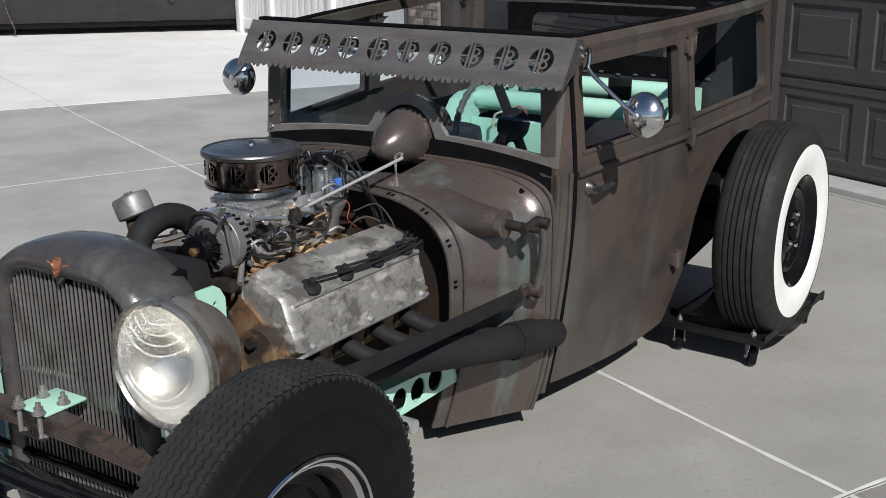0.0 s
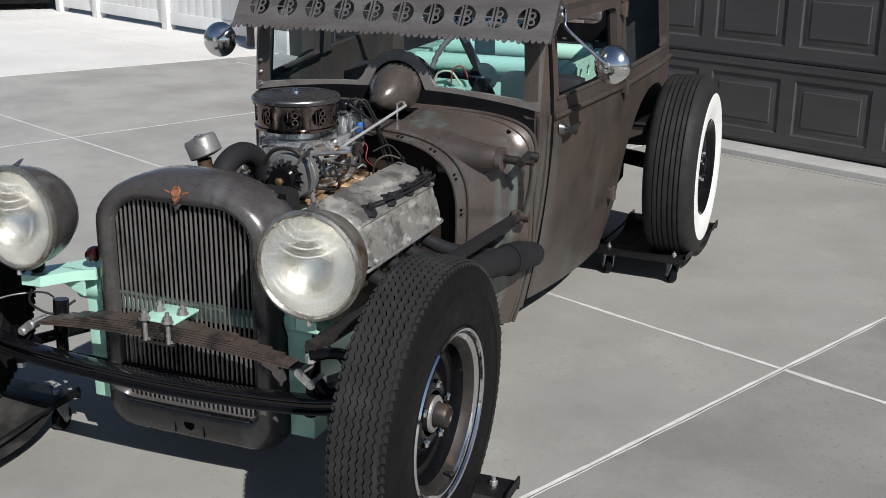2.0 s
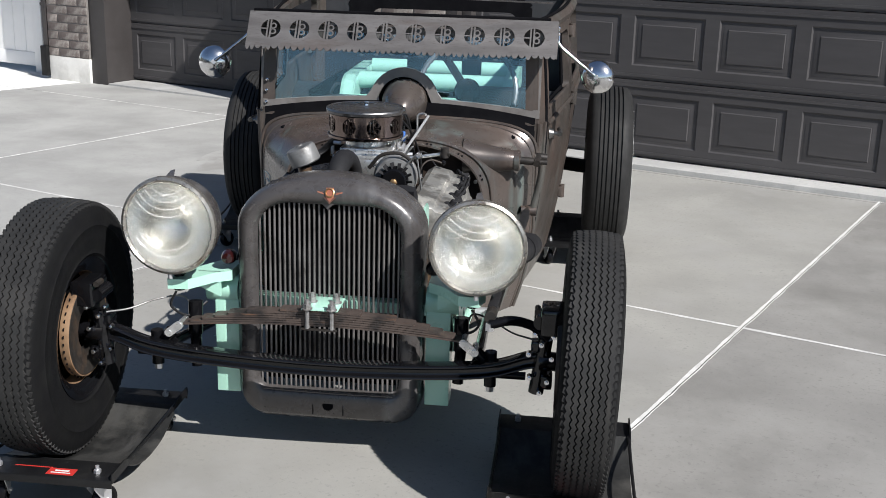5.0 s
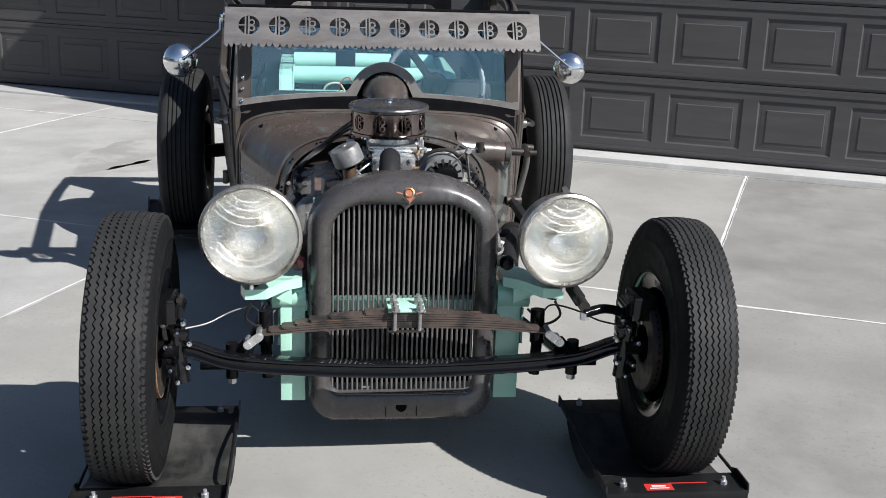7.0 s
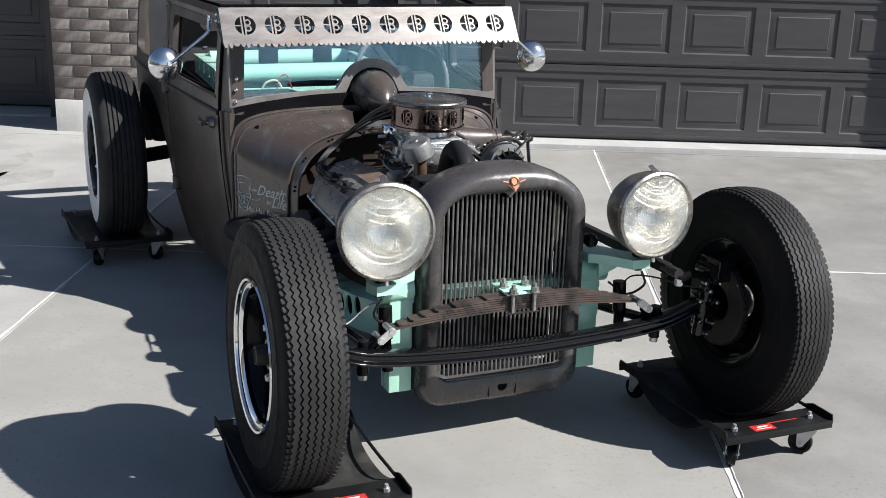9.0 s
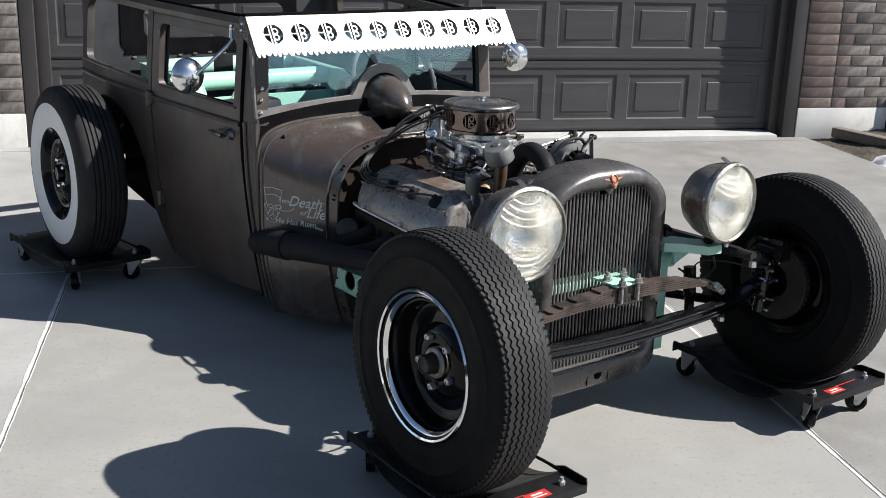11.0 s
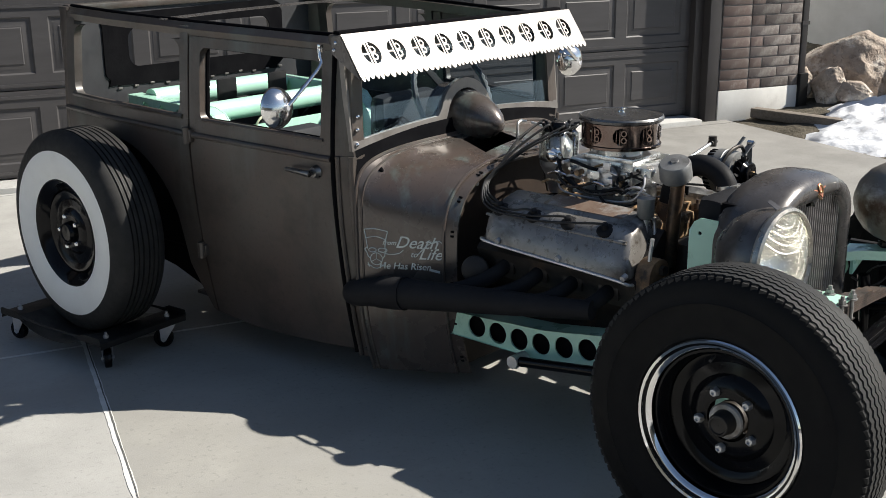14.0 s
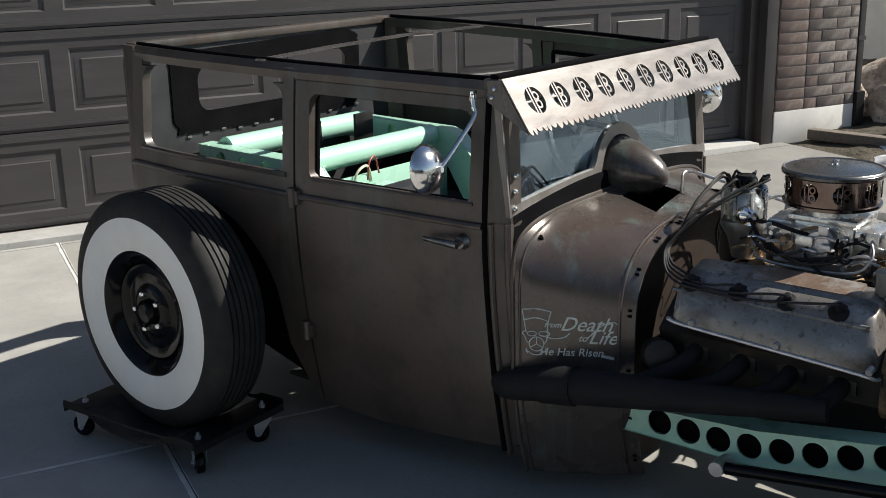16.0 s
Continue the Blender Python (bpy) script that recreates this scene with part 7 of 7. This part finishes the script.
# magneto with a clear cap
MG = Matrix.Translation((0.02, 1.045, 0.0))
mag = part("distributor", lathe(B(), [(0.03, 0.70), (0.045, 0.76), (0.062, 0.79), (0.066, 0.80), (0.066, 0.815)], MG, 32), CAST, engine, "distributor with a clear ribbed cap")
part("clear_cap", lathe(B(), [(0.066, 0.815), (0.066, 0.905), (0.058, 0.915), (0.02, 0.922), (0.001, 0.922)], MG, 32), CAP_CLEAR, mag, "clear plastic cap")
part("rotor", lathe(B(), [(0.04, 0.82), (0.04, 0.86), (0.02, 0.89), (0.001, 0.90)], MG, 20), POLISHED, mag)
for k in range(8):
    a = 2 * math.pi * k / 8
    c = MG @ Vector((0.062 * math.cos(a), 0.062 * math.sin(a), 0))
    part("cap_rib", box(B(), (c.x, c.y, 0.862), (0.012, 0.012, 0.085), None, 0.003), (CAP_CLEAR, POLISHED)[k % 2], mag)
    t0 = MG @ Vector((0.045 * math.cos(a), 0.045 * math.sin(a), 0.918))
    part("terminal", rod(B(), t0, t0 + Vector((0.012 * math.cos(a), 0.012 * math.sin(a), 0.022)), 0.008, 0.006, 10), BLACK_GLOSS, mag)
    s = -1 if math.cos(a) < 0.3 else 1
    j = k % 4
    end = Vector((-0.225 + 0.008 * j, 1.135, 0.800)) if s < 0 else Vector((0.10 + 0.01 * j, 1.165, 0.76))
    high = t0 + Vector((0.028 * math.cos(a), 0.028 * math.sin(a) + 0.006, 0.018))
    part("ignition_lead", tube(B(), [t0 + Vector((0.01 * math.cos(a), 0.01 * math.sin(a), 0.02)), high, high * 0.5 + end * 0.5 + Vector((s * 0.006, 0.004, 0.006 + 0.004 * j)), end, *(() if s < 0 else (Vector((0.14, 1.18, 0.66)),))], 0.0040, 8), WIRE_BLACK, mag)
part("cap_top", lathe(B(), [(0.034, 0.920), (0.034, 0.935), (0.026, 0.945), (0.001, 0.947)], MG, 20), BLACK_GLOSS, mag)
part("coil_knob", ball(B(), (-0.072, 1.00, 0.85), 0.026, (1, 1, 1), 20), CHROME, mag, "chrome ball fitting")
part("coil_ring", lathe(B(), [(0.03, -0.006), (0.034, 0), (0.03, 0.006), (0.024, 0)], Matrix.Translation((-0.085, 0.985, 0.85)) @ Matrix.Rotation(radians(60), 4, "Y"), 24, close=True), CHROME, mag)
part("vacuum_hose", tube(B(), [(-0.08, 0.98, 0.845), (-0.11, 0.93, 0.80), (-0.13, 0.84, 0.765), (-0.11, 0.74, 0.775), (-0.08, 0.70, 0.80)], 0.0055, 8), BLACK_MATT, engine)
part("fuel_hose", tube(B(), [(-0.06, 1.0, 0.83), (-0.09, 0.92, 0.845), (-0.10, 0.84, 0.835), (-0.08, 0.77, 0.82)], 0.006, 8), BLACK_MATT, engine)
part("red_lead", tube(B(), [(0.075, 1.05, 0.82), (0.09, 1.07, 0.79), (0.09, 1.06, 0.75), (0.10, 1.09, 0.72)], 0.0016, 6), WIRE_RED, engine, "red wire")
part("blue_connector", box(B(), (0.082, 1.03, 0.862), (0.018, 0.02, 0.035), None, 0.003), WIRE_BLUE, engine, "blue connector")
part("red_lead", tube(B(), [(0.36, 0.86, 0.46), (0.39, 0.90, 0.43), (0.37, 0.94, 0.40)], 0.003, 6), WIRE_RED, engine, "red wire")
part("temperature_lead", tube(B(), [(0.12, 1.05, 0.78), (0.15, 1.12, 0.79), (0.19, 1.14, 0.74), (0.22, 1.12, 0.70)], 0.003, 6), WIRE_BLACK, engine)
part("breather_pipe", tube(B(), [(0.15, 0.98, 0.70), (0.16, 0.99, 0.76), (0.19, 1.02, 0.78), (0.235, 1.04, 0.765)], 0.0035, 8), IRON_DARK, engine)
for p in ((0.235, 1.04, 0.768),):
    part("pipe_nipple", ball(B(), p, 0.009), BLACK_GLOSS, engine)
part("throttle_rod", rod(B(), (0.112, 0.83, 0.835), (0.146, 1.262, 0.901), 0.0050), BRIGHT_ROD, engine, "bright throttle rod")
bm = tube(B(), [(0.135, 1.275, 0.905), (0.125, 1.29, 0.906), (0.11, 1.292, 0.904), (0.10, 1.29, 0.895)], 0.0045, 8)
rod(bm, (0.10, 1.29, 0.90), (0.10, 1.292, 0.83), 0.004)
part("rod_bracket", bm, POLISHED, car)

# cowl steering on the left
st = part("steering_boss", lathe(B(), [(0.078, -0.15), (0.064, -0.09), (0.053, -0.045), (0.047, 0.0), (0.040, 0.04), (0.037, 0.048), (0.001, 0.049)], Matrix.Translation((0.438, 1.272, 0.744)) @ Matrix.Rotation(radians(90), 4, "Y"), 32), COWL_STEEL, car, "welded cone for the steering shaft")
part("boss_ring", lathe(B(), [(0.030, 0.0), (0.041, 0.002), (0.042, 0.022), (0.034, 0.026), (0.02, 0.026), (0.001, 0.026)], Matrix.Translation((0.482, 1.272, 0.743)) @ Matrix.Rotation(radians(90), 4, "Y"), 28), COWL_STEEL, st)
part("steering_shaft", rod(rod(B(), (0.505, 1.270, 0.745), (0.56, 1.272, 0.742), 0.015), (0.555, 1.272, 0.742), (0.612, 1.274, 0.740), 0.010), IRON_DARK, st)
part("shaft_yoke", rod(rod(B(), (0.572, 1.250, 0.738), (0.575, 1.335, 0.752), 0.014), (0.570, 1.330, 0.750), (0.608, 1.335, 0.746), 0.016), IRON_DARK, st)
part("pitman_arm", tube(B(), [(0.588, 1.335, 0.745), (0.588, 1.345, 0.68), (0.575, 1.355, 0.60), (0.56, 1.355, 0.53)], 0.013, 10), PATINA, st)
part("pitman_joint", rod(rod(B(), (0.515, 1.352, 0.525), (0.575, 1.358, 0.525), 0.020), (0.545, 1.355, 0.50), (0.545, 1.355, 0.545), 0.016), SPRING_STEEL, st)
m = rot_to((0.54, 1.35, 0.525), (0.50, -0.09, 0.572))
length = (Vector((0.54, 1.35, 0.525)) - Vector((0.50, -0.09, 0.572))).length
drag = part("drag_link", box(B(), (0, 0, length / 2), (0.028, 0.034, length - 0.12), m, 0.005), BLACK_MATT, car, "long black drag link")
part("link_end", rod(B(), m @ Vector((0, 0, 0.01)), m @ Vector((0, 0, 0.08)), 0.014), IRON_DARK, drag)
part("link_end", rod(B(), m @ Vector((0, 0, length - 0.09)), m @ Vector((0, 0, length)), 0.016), IRON_DARK, drag)
part("steering_arm", tube(B(), [(0.50, -0.09, 0.552), (0.56, -0.07, 0.56), (0.62, -0.05, 0.54), (0.66, -0.04, 0.50)], 0.014, 10), BLACK_GLOSS, drag)
part("arm_nut", rod(B(), (0.50, -0.09, 0.535), (0.50, -0.09, 0.555), 0.013, None, 6), GALV, drag)


# ---- mirrors ----
def mirror(s):
    c = Vector((s * 0.79, 1.56, 1.042))
    face = Vector((s * -0.17, -1.0, 0.10)).normalized()
    m = Matrix.Translation(c) @ face.to_track_quat("Z", "Y").to_matrix().to_4x4()
    mir = part("wing_mirror", lathe(B(), [(0.066, -0.012), (0.068, -0.008), (0.066, 0.002), (0.055, 0.020), (0.035, 0.033), (0.015, 0.038), (0.001, 0.039)], m, 40), MIRROR_SHELL, car, "round chrome wing mirror")
    part("mirror_glass", lathe(B(), [(0.0005, -0.0125), (0.062, -0.0125), (0.066, -0.011)], m, 36), CHROME, mir)
    part("centre_bolt", rod(B(), c + face * 0.034, c + face * 0.047, 0.009, None, 12), GALV, mir)
    part("mirror_arm", tube(B(), [(s * 0.625, 1.535, 1.215), (s * 0.628, 1.53, 1.19), (s * 0.634, 1.522, 1.165), (s * 0.70, 1.52, 1.11), tuple(c + face * 0.04)], 0.0065, 10, 5), CHROME, mir)
    part("arm_clamp", box(B(), (s * 0.622, 1.535, 1.215), (0.016, 0.016, 0.03), None, 0.004), CHROME, mir)


both(mirror)

# ---- cabin ----
for s in (1, -1):
    top = [(2.22, 0.55), (2.33, 0.80), (2.40, 0.875), (2.46, 0.895), (2.98, 0.905)]
    low = [(2.98, 0.815), (2.52, 0.80), (2.44, 0.74), (2.32, 0.55)]
    holes = [circle(2.50 + 0.12 * k, 0.853 + 0.003 * k, 0.024, 16) for k in range(4)]
    turn = Matrix(((0, 0, 1, 0), (1, 0, 0, 0), (0, 1, 0, 0), (0, 0, 0, 1)))
    bm = prism(B(), top + low, holes, 0.006, Matrix.Translation((s * 0.42, 0, 0)) @ turn)
    prism(bm, top + low, holes, 0.006, Matrix.Translation((s * 0.36, 0, 0)) @ turn)
    for a, b in list(zip(top, top[1:])) + list(zip(low, low[1:])):
        skin(bm, [[(s * x, *a), (s * x, *b)] for x in (0.362, 0.424)], loop=False)
    part("rear_frame_rail", bm, MINT, car, "mint green kicked-up frame rail with drilled holes", 30)
    bm = box(B(), (0.375 if s > 0 else -0.29, 2.12, 0.70 if s > 0 else 0.645), (0.36, 0.10, 0.42 if s > 0 else 0.40), Matrix.Translation((0, 0, 0)), 0.05)
    seat = part("seat_back", bm, SEAT, car, "low charcoal bucket seat")
    part("seat_cushion", box(B(), (s * 0.29, 1.90, 0.42), (0.38, 0.40, 0.14), None, 0.05), SEAT, seat)
for y, z in ((2.53, 0.862), (2.90, 0.885)):
    part("cross_tube", rod(B(), (-0.36, y, z), (0.36, y, z), 0.043, None, 28), MINT, car, "mint green cross tube")
for x in (-0.1, 0.18):
    part("shock_tower", box(B(), (x, 2.72, 0.90), (0.10, 0.012, 0.12), None, 0.004), BLACK_DUSTY, car)
part("cross_plate", box(B(), (0, 2.45, 0.70), (0.70, 0.02, 0.20), None, 0.004), MINT, car)
part("cabin_floor", box(B(), (0, 2.62, 0.60), (1.03, 0.80, 0.015), None, 0.003), PRIMER, car)
part("master_reservoir", lathe(B(), [(0.04, 0), (0.045, 0.05), (0.046, 0.055), (0.03, 0.06), (0.001, 0.062)], Matrix.Translation((-0.10, 2.36, 0.72)), 20), MINT, car)
part("pale_loop", tube(B(), [(-0.10, 2.42, 0.78), (-0.14, 2.40, 0.84), (-0.20, 2.39, 0.83), (-0.22, 2.40, 0.77)], 0.005, 8), WIRE_PALE, car)
part("red_loop", tube(B(), [(-0.06, 2.42, 0.80), (-0.09, 2.41, 0.865), (-0.13, 2.40, 0.85), (-0.14, 2.40, 0.79)], 0.0035, 8), WIRE_RED, car, "red battery wire")
SW = Matrix.Translation((0.250, 1.735, 0.940)) @ Matrix.Rotation(radians(66), 4, "X")
bm = B()
rings = []
for i in range(96):
    a = 2 * math.pi * i / 96
    rr = 0.0115 + 0.0022 * math.cos(48 * a)
    rings.append([SW @ Vector(((0.207 + rr * math.cos(b)) * math.cos(a), (0.207 + rr * math.cos(b)) * math.sin(a), rr * math.sin(b))) for b in (2 * math.pi * k / 8 for k in range(8))])
wheel_ob = part("steering_wheel", skin(bm, rings, close=True), REFLECT_GREY, car, "steering wheel with a ribbed rim, greyed for its reflection")
for k in range(2):
    a = radians(124.5 + 180 * k)
    part("spoke", box(B(), (0.112, 0, -0.012), (0.190, 0.034, 0.008), SW @ Matrix.Rotation(a, 4, "Z"), 0.003), BLACK_MATT, wheel_ob)
part("hub", lathe(B(), [(0.024, -0.048), (0.030, -0.040), (0.052, -0.034), (0.056, -0.026), (0.056, -0.006), (0.048, 0.006), (0.02, 0.010), (0.001, 0.011)], SW, 28), BLACK_MATT, wheel_ob)
part("column", rod(B(), SW @ Vector((0, 0, -0.02)), (0.28, 1.42, 0.80), 0.022), BLACK_MATT, wheel_ob)


# ---- lettering on the right of the cowl ----
def on_cowl(u, v):
    """A place on the right cowl side: u metres forwards from the rear of the lettering, v up."""
    y, z = 1.466 - 0.93 * u, 0.475 + 1.1 * v
    w, zs, h, p = cowl_shape(y)
    x = w * (1 - max(0, (z - zs) / h) ** p) ** (1 / p) if z > zs else w - cowl_tuck(min(z, 0.5))
    return Vector((-x - 0.0012, y, z))


def words(text, u, v, size, shear=0.42):
    cu = bpy.data.curves.new("words", "FONT")
    cu.body, cu.size, cu.shear, cu.resolution_u, cu.offset = text, size, shear, 3, 0.0003
    ob = bpy.data.objects.new("words", cu)
    me = bpy.data.meshes.new_from_object(ob)
    bpy.data.objects.remove(ob)
    bm = B()
    bm.from_mesh(me)
    bpy.data.meshes.remove(me)
    for vert in bm.verts:
        vert.co = on_cowl(u + vert.co.x, v + vert.co.y)
    part("lettering", bm, PALE_DECAL, cowl, "pale hand-painted lettering")


def stroke(pts, r=0.0017):
    line3 = smooth_line([(a, b, 0) for a, b in pts], 5)
    part("painted_line", tube(B(), [on_cowl(p.x, p.y) for p in line3], r, 6, 0), PALE_DECAL, cowl)


words("from", 0.098, 0.082, 0.022)
words("Death", 0.138, 0.074, 0.053)
words("to", 0.185, 0.046, 0.026)
words("Life", 0.210, 0.040, 0.051)
words("He Has Risen", 0.086, 0.006, 0.030, 0.2)
part("lettering_bar", skin(B(), [[on_cowl(0.245 + 0.003 * i, 0.004 - 0.0006 * i) for i in range(12)], [on_cowl(0.245 + 0.003 * i, 0.012 - 0.0006 * i) for i in range(12)]], loop=False), PALE_DECAL, cowl)
stroke([(0.042, 0.129), (0.078, 0.131), (0.116, 0.124)])
stroke([(0.042, 0.129), (0.047, 0.10), (0.052, 0.068)])
stroke([(0.116, 0.124), (0.110, 0.10), (0.106, 0.070)])
stroke([(0.045, 0.101), (0.078, 0.107), (0.111, 0.097)])
for u in (0.067, 0.097):
    stroke([(u + 0.012 * math.cos(radians(a)), 0.064 + 0.0065 * math.sin(radians(a))) for a in range(0, 361, 40)], 0.0016)
stroke([(0.050, 0.072), (0.043, 0.066), (0.049, 0.056), (0.052, 0.046), (0.058, 0.038)])
stroke([(0.107, 0.072), (0.113, 0.064), (0.107, 0.056), (0.105, 0.046), (0.099, 0.038)])
stroke([(0.079 + 0.019 * math.cos(radians(a)), 0.036 + 0.019 * math.sin(radians(a))) for a in range(0, 361, 30)], 0.0016)
for a in (90, 210, 330):
    stroke([(0.079, 0.036), (0.079 + 0.019 * math.cos(radians(a)), 0.036 + 0.019 * math.sin(radians(a)))], 0.0014)
stroke([(0.050, 0.016), (0.060, 0.014), (0.068, 0.008), (0.080, 0.006), (0.092, 0.010), (0.100, 0.016), (0.108, 0.018)])
stroke([(0.052, 0.024), (0.056, 0.010)])
stroke([(0.104, 0.026), (0.102, 0.010)])
stroke([(0.090, 0.060), (0.12, 0.052), (0.15, 0.056), (0.165, 0.068)])
stroke([(0.21, 0.055), (0.24, 0.085), (0.27, 0.10), (0.285, 0.094)])
